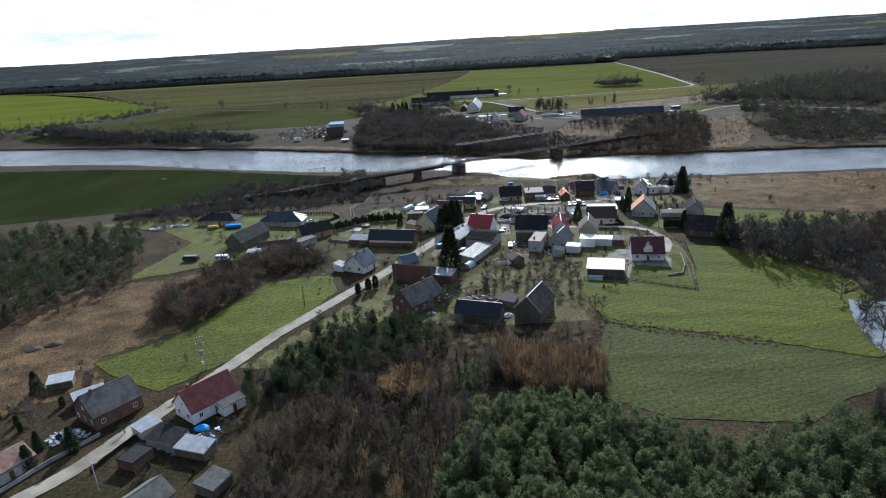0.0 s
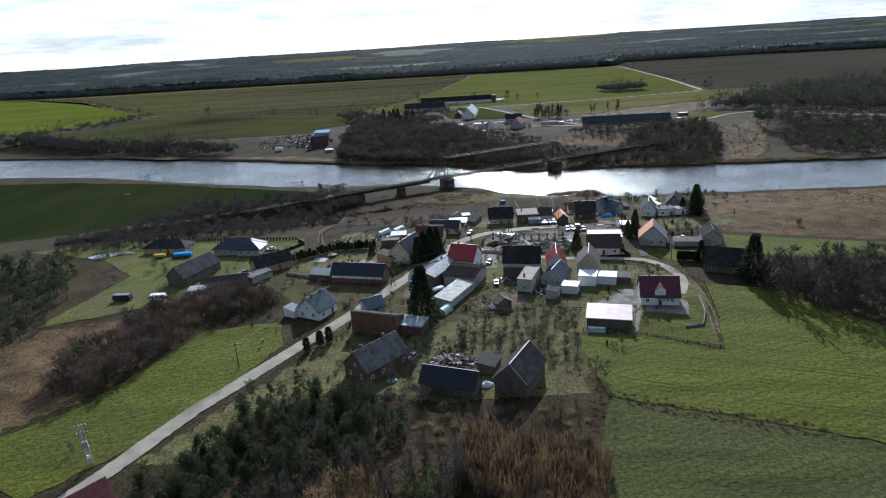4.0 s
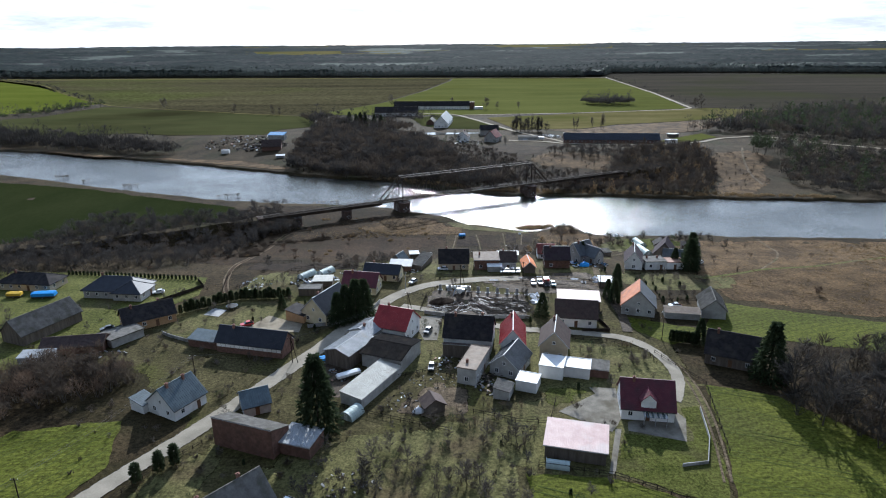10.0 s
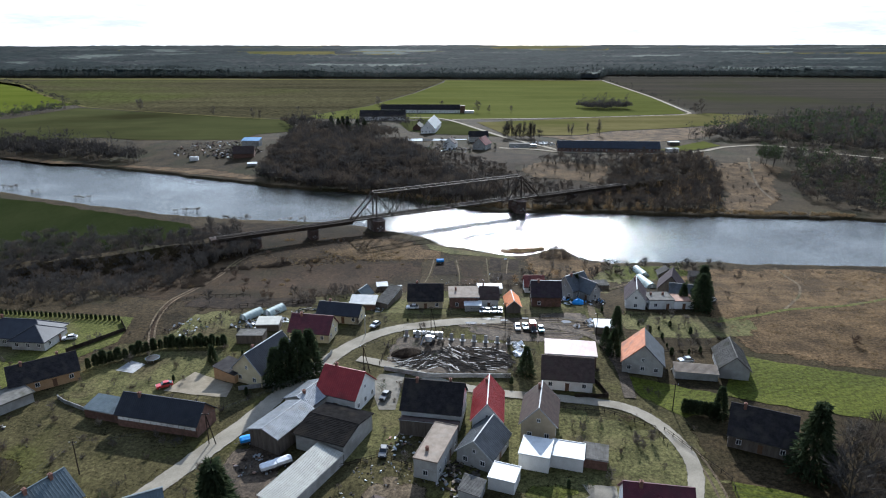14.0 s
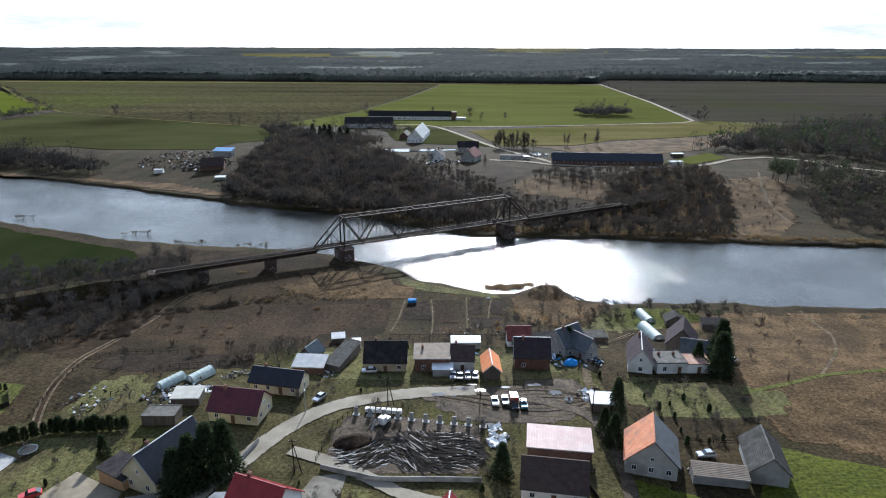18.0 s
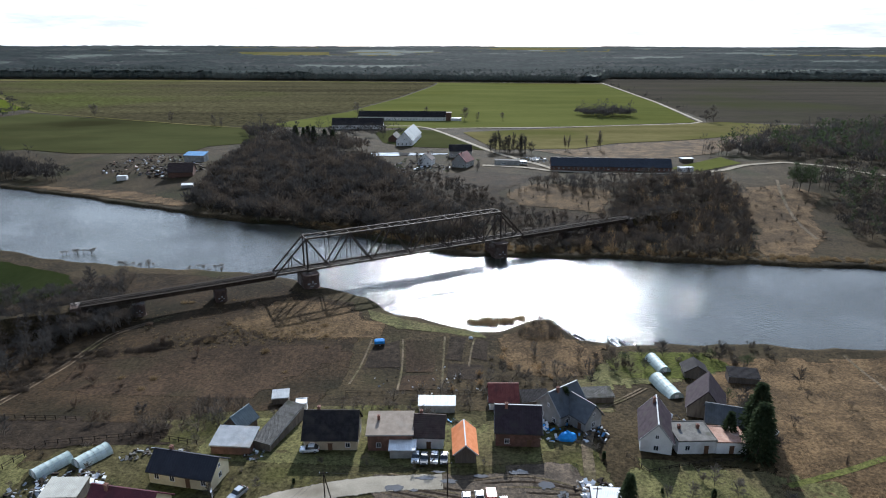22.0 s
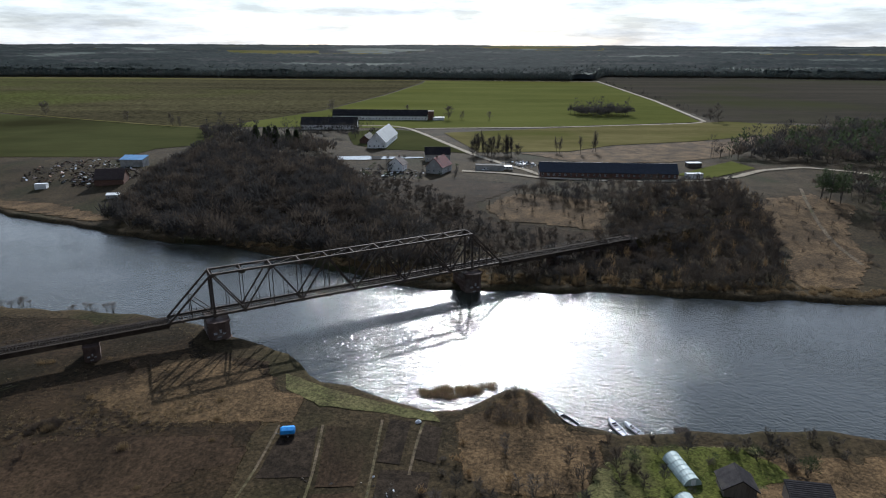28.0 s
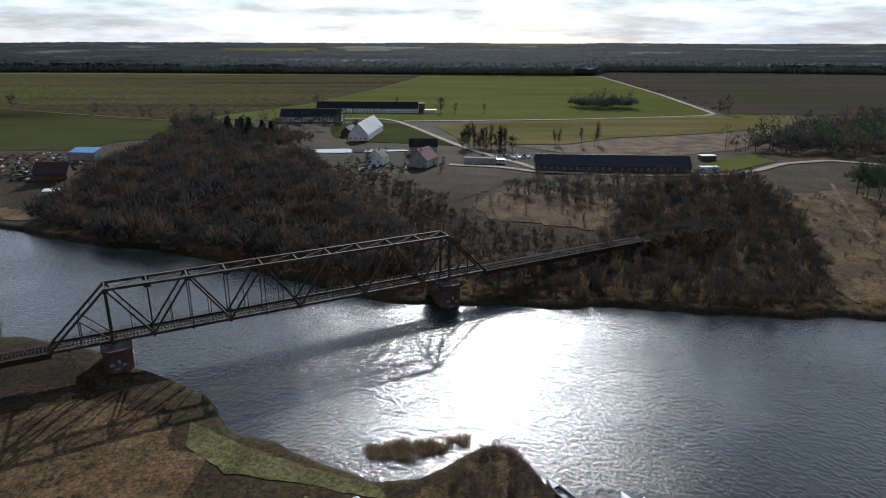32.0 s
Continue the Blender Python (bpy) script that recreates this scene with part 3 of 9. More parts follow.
def drape(name, poly, material, label, lift=0.12, cell=8.0, category="field", kind="structure", edge=0.0, soft=False):
    """A patch of ground cover with the outline poly, laid on the land."""
    if edge:
        out = []
        for (x0, y0), (x1, y1) in zip(poly, poly[1:] + poly[:1]):
            n = max(1, int(math.hypot(x1 - x0, y1 - y0) / (edge * 2.5)))
            for i in range(n):
                u = i / n
                x, y = x0 + (x1 - x0) * u, y0 + (y1 - y0) * u
                out.append((x + edge * noise.noise((x * 0.3, y * 0.3, 1.0)), y + edge * noise.noise((x * 0.3, y * 0.3, 8.0))))
        poly = out
    if soft:
        cell = min(cell, 4.5)
    bm = bmesh.new()
    bm.faces.new([bm.verts.new((x, y, 0)) for x, y in poly])
    xs, ys = [p[0] for p in poly], [p[1] for p in poly]
    for axis, lo, hi in ((0, min(xs), max(xs)), (1, min(ys), max(ys))):
        step = max(cell, (hi - lo) / 60)
        c = lo + step
        while c < hi - 0.01:
            geom = bm.verts[:] + bm.edges[:] + bm.faces[:]
            bmesh.ops.bisect_plane(bm, geom=geom, plane_co=(c, 0, 0) if axis == 0 else (0, c, 0), plane_no=(1, 0, 0) if axis == 0 else (0, 1, 0))
            c += step
    bmesh.ops.triangulate(bm, faces=bm.faces[:])
    for v in bm.verts:
        v.co.z = land(v.co.x, v.co.y) + wob(v.co.x, v.co.y) + lift
    if sum(f.normal.z for f in bm.faces) < 0:
        bmesh.ops.reverse_faces(bm, faces=bm.faces[:])
    if soft:
        layer = bm.verts.layers.float.new("border")
        for v in bm.verts:
            v[layer] = 1.0 if v.is_boundary else 0.0
    me = bpy.data.meshes.new(name)
    bm.to_mesh(me)
    bm.free()
    me.materials.append(material)
    ob = new(name, me)
    return tagged(ob, label, category, kind=kind)


def strip(name, line, width, material, label, lift=0.16, category="road", kind="structure"):
    """A band along a line, laid on the land."""
    pts = []
    for (x0, y0), (x1, y1) in zip(line, line[1:]):
        n = max(1, int(math.hypot(x1 - x0, y1 - y0) / 3))
        pts += [(x0 + (x1 - x0) * i / n, y0 + (y1 - y0) * i / n) for i in range(n)]
    pts.append(line[-1])
    pts = np.array(pts, float)
    for _ in range(4):
        pts[1:-1] = (pts[:-2] + 2 * pts[1:-1] + pts[2:]) / 4
    d = np.gradient(pts, axis=0)
    d /= np.linalg.norm(d, axis=1)[:, None]
    nn = np.stack([-d[:, 1], d[:, 0]], 1)
    vs, fs, k = [], [], 5
    for i, p in enumerate(pts):
        wv = width * (1 + 0.06 * noise.noise((p[0] * 0.2, p[1] * 0.2, 5)))
        for j in range(k):
            q = p + nn[i] * wv * (0.5 - j / (k - 1))
            vs.append((q[0], q[1], land(*q) + wob(*q) + lift))
    for i in range(len(pts) - 1):
        for j in range(k - 1):
            a = i * k + j
            fs.append((a, a + 1, a + k + 1, a + k))
    ob = put(name, Soup().add(vs, fs), material)
    if width > 1.5:
        rim = ob.data.attributes.new("border", "FLOAT", "POINT")
        rim.data.foreach_set("value", [1.0 if i % k in (0, k - 1) else 0.0 for i in range(len(vs))])
    return tagged(ob, label, category, kind=kind)


def river():
    xs = list(np.linspace(-1500, 1500, 120))
    vs = [(x, (bank(NEAR, x) - 6, bank(FAR, x) + 6)[j], WATER) for x in xs for j in (0, 1)]
    fs = [(2 * i, 2 * i + 2, 2 * i + 3, 2 * i + 1) for i in range(len(xs) - 1)]
    tagged(put("water", Soup().add(vs, fs), M["water"]), "wide grey river with wind ripples glittering in the sun", "river", kind="structure")


river()

# fields on the near side
drape("field_east", [(18, 122), (37, 120.5), (58, 108.5), (63.5, 128), (70, 158), (86, 152), (100, 132), (112, 112), (108, 84), (96, 62), (88, 58), (60, 72), (21, 88)], M["crop"], "bright green winter crop field with tramlines", edge=0.8)
drape("field_south", [(21, 87), (60, 71), (88, 57), (96, 61), (90, 46), (70, 40), (56, 30), (40, 32), (24, 34), (10, 45), (14, 66)], M["crop_dull"], "dull green field under a strip of rough grass", edge=0.8)
drape("field_north", [(59, 202), (61, 190), (69, 181), (80, 186), (86, 198), (97, 212), (127, 201), (160, 190), (160, 172), (110, 168), (99, 176), (90, 190), (76, 184), (70, 178)][:9] + [(128, 176), (104, 183), (90, 188)], M["crop"], "green crop field behind the gardens", edge=0.8)
drape("field_west", [(-138, 74), (-117.4, 93.5), (-100.8, 137.4), (-77, 142), (-72, 124), (-83, 94), (-96, 72), (-110, 56), (-128, 66)], M["crop"], "long green field beside the lane", edge=0.8)
drape("meadow_west", [(-166, 146), (-157, 197), (-182, 222), (-230, 240), (-190, 252), (-92, 240), (-88, 222), (-100, 205), (-118, 170), (-135, 160)], M["meadow_green"], "mown green meadow behind the farmsteads", edge=1.0)
# this field's dark tone is cloud shadow put into the crop colour
drape("field_river", [(-700, 545), (-440, 470), (-330, 452), (-230, 420), (-125, 372), (-112, 356), (-140, 330), (-183, 318), (-230, 298), (-300, 256), (-700, 250)], M["crop_cloud_shade"], "green crop field on the river flats, darkened for cloud shadow", edge=2.0, cell=14)
drape("rough_west", [(-175, 20), (-128, 62), (-138, 76), (-119, 95), (-103, 137), (-118, 160), (-140, 150), (-166, 144), (-260, 110), (-260, 0)], M["straw_ground"], "pale dry tussock grass on rough land", lift=0.06, edge=1.5, soft=True)
drape("reed_meadow", [(92, 302), (104, 262), (92, 236), (100, 214), (128, 203), (162, 192), (300, 180), (420, 230), (420, 290), (180, 302)], M["straw_ground"], "trampled reed meadow with pale brown tussocks", lift=0.06, edge=1.5, soft=True)
drape("river_meadow", [(-130, 366), (-98, 376), (-69, 373), (-38, 366), (-22, 354), (-4, 344), (4, 330), (2, 300), (0, 272), (-40, 262), (-60, 250), (-110, 262), (-150, 322)], M["reed_ground"], "brown rough meadow beside the bridge", lift=0.06, edge=2.5, soft=True)
drape("shore_grass", [(45, 306), (44.5, 315), (49, 318.5), (55, 324), (60, 328.5), (66, 328.5), (68, 322), (70.5, 314.5), (82, 310.5), (78, 300), (70, 288), (56, 287), (47, 294)], M["straw_ground"], "yellow dry grass on the shore", lift=0.1, edge=1.2, soft=True)
# a paler patch of straw colour stands for sunlight on the bank
drape("bank_grass", [(-46, 326), (-30, 350), (-6, 343), (3, 330), (12, 328), (8, 314), (-22, 313)], M["straw_ground"], "yellow grass on the bank, coloured pale as if sunlit", lift=0.1, edge=2.0, soft=True)
# across the river
# the strip's sunlit look comes from its pale straw colour
drape("headland_far", [(-1330, 1700), (-1057, 1615), (-482, 1590), (20, 1560), (366, 1515), (372, 1550), (-90, 1602), (-640, 1659), (-1057, 1673), (-1330, 1760)], M["far_straw"], "thin grass strip before the forest, coloured pale as if sunlit", 0.3, cell=60)
drape("meadow_far", [(-168, 800), (-80, 795), (20, 792), (157, 806), (312, 846), (345, 1097), (366, 1513), (14, 1558), (8, 1470), (-40, 1180), (-95, 950)], M["far_crop"], "wide green meadow across the river, paled for haze", 0.3, cell=40)
drape("stubble_far", [(47, 760), (72, 655), (140, 660), (180, 690), (252, 712), (378, 772), (420, 812), (340, 850), (310, 840), (155, 795)], M["far_straw"], "straw coloured stubble strip", 0.3, cell=30)
drape("heath_far", [(96, 655), (140, 612), (200, 612), (252, 640), (300, 690), (370, 768), (252, 708), (180, 686), (140, 656)], M["straw_ground"], "pale brown rough grass behind the cowshed", 0.3, cell=20, edge=4.0, soft=True)
drape("plough_far", [(-1330, 1694), (-1057, 1612), (-482, 1587), (10, 1557), (4, 1470), (-44, 1180), (-99, 950), (-172, 800), (-232, 813), (-350, 869), (-485, 942), (-576, 1039), (-686, 1172), (-850, 1362), (-1193, 1680)], M["far_field"], "wide dark arable field with greenish streaks", 0.3, cell=50)
drape("bare_far", [(330, 852), (521, 825), (900, 850), (1300, 1000), (1300, 1640), (1054, 1602), (738, 1690), (408, 1705), (374, 1566), (350, 1097)], M["far_soil"], "brown bare field beyond the lane", 0.3, cell=60)
# the sun patch on this field is painted with the brighter green
drape("green_far_west", [(-1500, 1830), (-1190, 1715), (-880, 1418), (-628, 1100), (-519, 976), (-545, 866), (-589, 806), (-700, 722), (-1300, 760)], M["far_green"], "green field far to the west, brightened in colour as if sunlit", 0.3, cell=60)
drape("meadow_mid_west", [(-590, 700), (-553, 760), (-500, 800), (-488, 930), (-352, 862), (-232, 806), (-160, 782), (-140, 690), (-172, 668), (-178, 632), (-270, 632), (-316, 650), (-420, 640), (-520, 650)], M["far_dull"], "dull green meadow between hedges across the river", 0.3, cell=30)
drape("farm_green", [(-25, 690), (0, 668), (40, 660), (64, 650), (47, 700), (20, 770), (-10, 790), (-40, 760)], M["far_dull"], "green paddock beside the white gabled house", 0.3, cell=20, category="paddock")
drape("garden_far", [(188, 572), (244, 620), (249, 595), (206, 562)], M["far_crop"], "small green garden beside the cowshed", 0.3, cell=15, category="garden")
drape("bank_far_west", [(-420, 606), (-305, 548), (-232, 540), (-160, 520), (-116, 492), (-128, 486), (-216, 524), (-344, 576), (-420, 598)], M["straw_ground"], "brown grass along the far bank", 0.3, cell=10, edge=2.0, category="bank", soft=True)

drape("slope_far", [(-20, 600), (-4, 560), (6, 500), (46, 452), (104, 420), (122, 470), (112, 466), (72, 478), (62, 502), (84, 528), (90, 548), (60, 560), (30, 556), (6, 566)], M["reed_ground"], "dark brown rough slope above the far bank", 0.16, cell=10, edge=2.5, category="slope", soft=True)

# lanes
strip("road", [(-126, 6), (-119.7, 16), (-113.8, 23.3), (-109.7, 34.9), (-101.1, 53.6), (-94.7, 67), (-87, 86.5), (-75.8, 105.5), (-67.5, 121), (-58, 136.5), (-47.8, 157), (-36, 180), (-30.6, 195), (-23, 209), (-17.2, 220), (-9.5, 228.5), (0, 232.5), (13.5, 236), (29, 237)], 6.4, M["asphalt"], "worn grey village lane", 0.2)
strip("road_branch", [(-14, 211), (0, 205), (12, 196), (22, 193), (40, 190), (56, 187), (63, 177), (65, 166), (63, 157), (59, 150)], 4.4, M["asphalt"], "narrow lane past the gardens", 0.22)
strip("road_back", [(29, 237), (44, 233), (58, 226), (60, 205), (58, 190)], 4.0, M["mud"], "muddy track behind the yard", 0.2)
strip("road_far", [(-60, 808), (-2, 808), (14, 789), (30, 750), (47, 701), (67, 645), (80, 619), (88, 602), (97, 590), (106, 568)], 5.5, M["gravel"], "pale farm track across the river", 0.4)
strip("road_fields", [(375, 1560), (345, 1097), (318, 850), (300, 834), (157, 801), (20, 788)], 6.0, M["gravel"], "pale field lane beside the meadow", 0.45)
strip("road_bend", [(57, 583), (84, 577), (104, 562), (150, 553), (200, 555), (223, 566), (249, 587), (282, 598), (306, 582), (318, 555), (360, 520)], 6.0, M["gravel"], "pale curving road at the edge of the woods", 0.42)
strip("road_west", [(-1193, 1700), (-880, 1426), (-686, 1170), (-576, 1038), (-485, 940), (-350, 867), (-232, 810), (-150, 780)], 4.5, M["far_straw"], "pale field road with single trees", 0.42)
strip("track_west", [(-77, 219), (-83.5, 235), (-87, 256), (-85, 281), (-80, 318), (-66, 332)], 3.2, M["fallow"], "two-wheel farm track through rough grass", 0.1)
for off in (-0.85, 0.85):
    strip("wheel_rut", [(-77 + off, 219), (-83.5 + off, 235), (-87 + off, 256), (-85 + off, 281), (-80 + off, 318), (-66 + off, 332)], 0.6, M["yard"], "worn wheel rut of the farm track", 0.14, "track")
for i in range(9):
    u = i / 8
    strip("mud_rut", [(14 + 4 * u, 234.5 + 5 * u), (26 + 4 * u, 231 + 8 * u - 3 * u * u), (38, 226 + 12 * u), (50 - 3 * u, 224 + 16 * u), (57, 230 + 5 * u)], 0.5, M["soil" if i % 2 else "yard"], "wheel rut through the mud", 0.15 + 0.004 * i, "rut")
strip("meadow_path", [(99, 236), (112, 240), (126, 246), (150, 250), (190, 268), (240, 276)], 2.0, M["meadow_green"], "trodden path through the reed meadow", 0.12, "path")
strip("meadow_path", [(126, 246), (140, 262), (150, 280), (152, 304)], 0.9, M["yard"], "narrow trodden path to the river", 0.12, "path")

for off in (-0.8, 0.8):
    strip("wheel_rut", [(65.5 + off, 172), (66.8 + off, 160), (65.5 + off, 145), (62.5 + off, 130), (59.5 + off, 119)], 0.55, M["yard"], "worn wheel rut beside the green field", 0.16, "track")
    strip("wheel_rut", [(60 + off, 262), (64 + off, 266), (70 + off, 270), (78 + off, 276), (84 + off, 282)], 0.6, M["yard"], "pale wheel rut to the river gardens", 0.16, "track")
strip("road_farm", [(57, 229), (60, 240), (61, 252), (66, 262), (68, 268)], 3.2, M["yard"], "pale track up to the farmhouse", 0.15)
for line in ([(3, 284), (5, 300), (6, 314)], [(16.6, 280), (17, 296), (16, 314)], [(28.6, 279), (29, 298), (29.5, 316)], [(36.6, 296), (37.6, 306), (39.2, 315)]):
    strip("garden_path", line, 0.6, M["yard"], "trodden path between the garden beds", 0.16, "path")
# gardens and yards of the village
drape("village_grass", [(-64, 98), (-30, 90), (14, 92), (36, 118), (60, 112), (68, 150), (72, 190), (66, 230), (62, 266), (20, 272), (-30, 268), (-60, 244), (-92, 216), (-96, 190), (-118, 176), (-84, 164), (-62, 142)], M["olive_ground"], "worn mossy grass between the houses", 0.03, edge=1.5, category="grass", soft=True)
drape("verge_lane", [(-94, 66), (-76, 94), (-62, 118), (-54, 114), (-46, 102), (-52, 92), (-66, 86), (-80, 64)], M["lawn"], "rough olive grass beside the lane", 0.07, edge=1.0, category="verge", soft=True)
drape("lawn_house", [(42.6, 136.5), (37.4, 122.6), (52, 113.8), (57.2, 111), (61, 124), (63.6, 140), (63.6, 148), (59.6, 147), (58, 133)], M["lawn_green"], "kept green lawn round the plum roofed house", 0.1, edge=0.8)
drape("lawn_corner", [(24, 150), (29, 146), (38, 154), (37, 158), (28, 158)], M["lawn_green"], "green garden corner beside the paved yard", 0.1, edge=0.6, soft=True)
drape("lawn_tunnels", [(-76, 226), (-66, 222), (-60, 226), (-56, 238), (-62, 248), (-74, 244)], M["lawn"], "mossy grass beside the polytunnels", 0.08, edge=0.8, soft=True)
drape("plot_tunnels", [(-82, 250), (-62, 246), (-50, 250), (-32, 250), (-34, 260), (-60, 264), (-80, 264)], M["soil"], "dark dug plot behind the polytunnels", 0.08, edge=0.8, soft=True)
drape("garden_farm", [(64, 236), (70, 246), (94, 242), (112, 238), (108, 226), (92, 222), (74, 224)], M["lawn"], "olive orchard grass before the farmhouse", 0.08, edge=1.0, soft=True)
drape("garden_river", [(62, 268), (72, 264), (76, 282), (92, 284), (110, 292), (112, 306), (84, 307), (76, 300), (66, 288)], M["lawn"], "grass among the sheds by the river", 0.08, edge=1.0, soft=True)
drape("weed_strip", [(27.2, 284), (30.2, 284), (30.2, 316), (28, 317)], M["straw_ground"], "strip of yellow weeds between the beds", 0.15, edge=0.6, soft=True)
drape("weed_strip", [(43.6, 280), (47, 284), (47, 300), (44, 312), (42.6, 300)], M["straw_ground"], "dry grass beside the beds", 0.15, edge=0.6, soft=True)
drape("lawn_south", [(-52, 98), (-20, 86), (17, 89), (17, 122), (37, 121), (57, 110), (63, 128), (70, 158), (62, 176), (48, 170), (24, 152), (-2, 140), (-30, 134), (-46, 118)], M["lawn"], "patchy olive garden grass", 0.05, edge=1.0, soft=True)
drape("lawn_middle", [(-14, 162), (-2, 166), (4, 176), (8, 160), (26, 152), (44, 160), (60, 176), (40, 188), (20, 192), (0, 200), (-10, 186)], M["lawn"], "worn grass between the houses", 0.05, edge=1.0, soft=True)
drape("lawn_west", [(-92, 190), (-74, 184), (-60, 192), (-46, 206), (-54, 218), (-74, 216), (-90, 206)], M["lawn"], "garden lawn with a trampoline", 0.08, edge=0.6, soft=True)
drape("lawn_row", [(-28, 244), (10, 240), (34, 240), (52, 244), (60, 262), (40, 262), (0, 262), (-24, 266)], M["lawn"], "grass round the row of houses", 0.05, edge=1.0, soft=True)
drape("lawn_bank", [(76, 300), (78, 288), (98, 286), (118, 296), (109, 306), (84, 307)], M["lawn_green"], "green grass beside the boats", 0.12, edge=0.6, soft=True)
drape("lawn_shore", [(14, 322), (27, 319.5), (43, 315), (41, 319), (30, 323), (15, 330), (2, 338), (4, 330)], M["lawn"], "green strip along the shore", 0.12, edge=0.5)
drape("lawn_lane", [(-68, 104), (-60, 122), (-52, 134), (-46, 126), (-50, 112), (-56, 100)], M["lawn"], "grass plot between lane and farmhouse", 0.08, edge=0.6, soft=True)
drape("garden_north", [(66, 222), (70, 244), (92, 244), (104, 232), (88, 214), (72, 214)], M["ground"], "rough orchard grass below the farmhouse", 0.05, edge=1.0, soft=True)
drape("plot_fallow", [(-120, 178), (-94, 178), (-68, 177), (-42, 168), (-56, 150), (-70, 156), (-84, 164)], M["olive_ground"], "fallow brown plot beside the black barn", 0.07, edge=0.8, soft=True)
drape("plot_dug", [(-13, 146), (-3, 160), (9, 158), (8, 145), (-2, 141)], M["yard"], "bare vegetable plot littered with scraps", 0.1, edge=0.6, soft=True)
drape("yard_mud", [(12, 240), (14, 233), (24, 221), (48, 220), (58, 228), (62, 236), (54, 245), (36, 241)], M["mud"], "rutted muddy yard with puddles", 0.12, edge=0.8, category="yard", soft=True)
drape("yard_store", [(-8, 206), (-6, 220), (-2, 227), (31, 222), (30, 212), (28, 201), (4, 201)], M["mud"], "dark storage yard behind the fence", 0.1, edge=0.6, category="yard", soft=True)
drape("yard_gravel", [(-62.5, 193.5), (-58, 203.5), (-45.5, 197), (-45, 190.5), (-52, 191.5)], M["gravel"], "pale gravel forecourt", 0.14, edge=0.3, category="yard")
drape("yard_paved", [(29, 145.5), (39.8, 153.8), (38.9, 157), (45.8, 156.5), (43.6, 142.2), (40.2, 137)], M["paving"], "grey paved yard by the open shed", 0.14, edge=0.2, category="yard")
drape("yard_terrace", [(44, 137.5), (56, 133), (59, 142), (57.4, 146), (44.8, 141)], M["paving"], "paved terrace round the house", 0.14, category="terrace")
drape("path_garden", [(41.2, 138.2), (42.6, 138.2), (37.1, 122), (35.8, 122)], M["paving"], "garden path of grey slabs", 0.14, category="path")
drape("yard_barn", [(-40, 160), (-32, 178), (-24, 168), (-20, 150), (-28, 150)], M["mud"], "shaded farmyard beside the metal barn", 0.1, edge=0.5, category="yard", soft=True)
drape("pave_corner", [(-7, 202), (0, 203), (-1.5, 184.5), (-5.5, 184.5), (-9, 196)], M["paving"], "concrete apron beside the red roofed house", 0.15, category="yard")
drape("patio", [(-80.4, 204.4), (-78.8, 210.1), (-73.6, 207.9), (-74.8, 202.9)], M["concrete"], "pale concrete slab on the lawn", 0.16, category="patio")
for i, (q, nm) in enumerate([([(29.8, 300.5), (31.4, 316.3), (36.4, 315.5), (34.4, 299.5)], "soil"), ([(37.2, 301.5), (38.9, 314.4), (43.5, 312.6), (42, 299.6)], "soil"), ([(18.3, 292.2), (17, 313.5), (28, 312.5), (26.1, 292.2)], "fallow"), ([(5.4, 295.4), (6.9, 308.8), (14.9, 313.3), (16.5, 295.5)], "soil"), ([(30, 288), (30.5, 298), (41, 297), (40, 287)], "soil"), ([(17, 280), (17.5, 290), (27, 290), (27, 281)], "fallow")]):
    drape("garden_bed", q, M[nm], "dug vegetable bed in the river gardens", 0.12, edge=0.25, cell=5, category="garden bed")
drape("plot_west", [(-81, 297), (-45, 311), (-4, 311), (4, 303), (-6, 296), (-14, 286), (-22, 273), (-50, 276), (-78, 278)], M["fallow"], "dark brown fallow plot near the embankment", 0.09, edge=1.6, soft=True)
drape("pond_far", [(-30, 634), (-10, 637), (12, 634), (32, 633), (31, 629), (10, 625), (-12, 621), (-27, 622)], M["puddle"], "pale pond beside the far cottages", 0.42, category="pond", edge=1.0)
drape("pond_west", [(-194, 227), (-186, 232), (-176, 233), (-170, 230), (-180, 226), (-188, 223)], M["puddle"], "small ditch pond among the brush", 0.35, category="pond", edge=0.8)
drape("stream_east", [(101, 96), (112, 92), (112, 80), (97, 62), (91, 56), (90, 66), (94, 80)], M["puddle"], "slow dark stream at the field corner", 0.3, category="stream", edge=0.8)
strip("track_wood", [(245, 534), (235, 511), (224, 480), (217, 455), (211, 424)], 2.4, M["yard"], "sandy track through the far brush", 0.35, "track")
drape("clearing_far", [(64, 500), (71, 480), (99, 472), (117, 465), (132, 505), (104, 520), (86, 524)], M["straw_ground"], "open dry grass slope across the river", 0.22, edge=2.0, category="slope", soft=True)
drape("clearing_east", [(198, 496), (217, 516), (244, 522), (256, 500), (232, 466), (219, 428), (196, 400), (172, 396), (172, 410), (190, 440)], M["straw_ground"], "dry heath slope with tussocks", 0.22, edge=2.0, category="slope", soft=True)
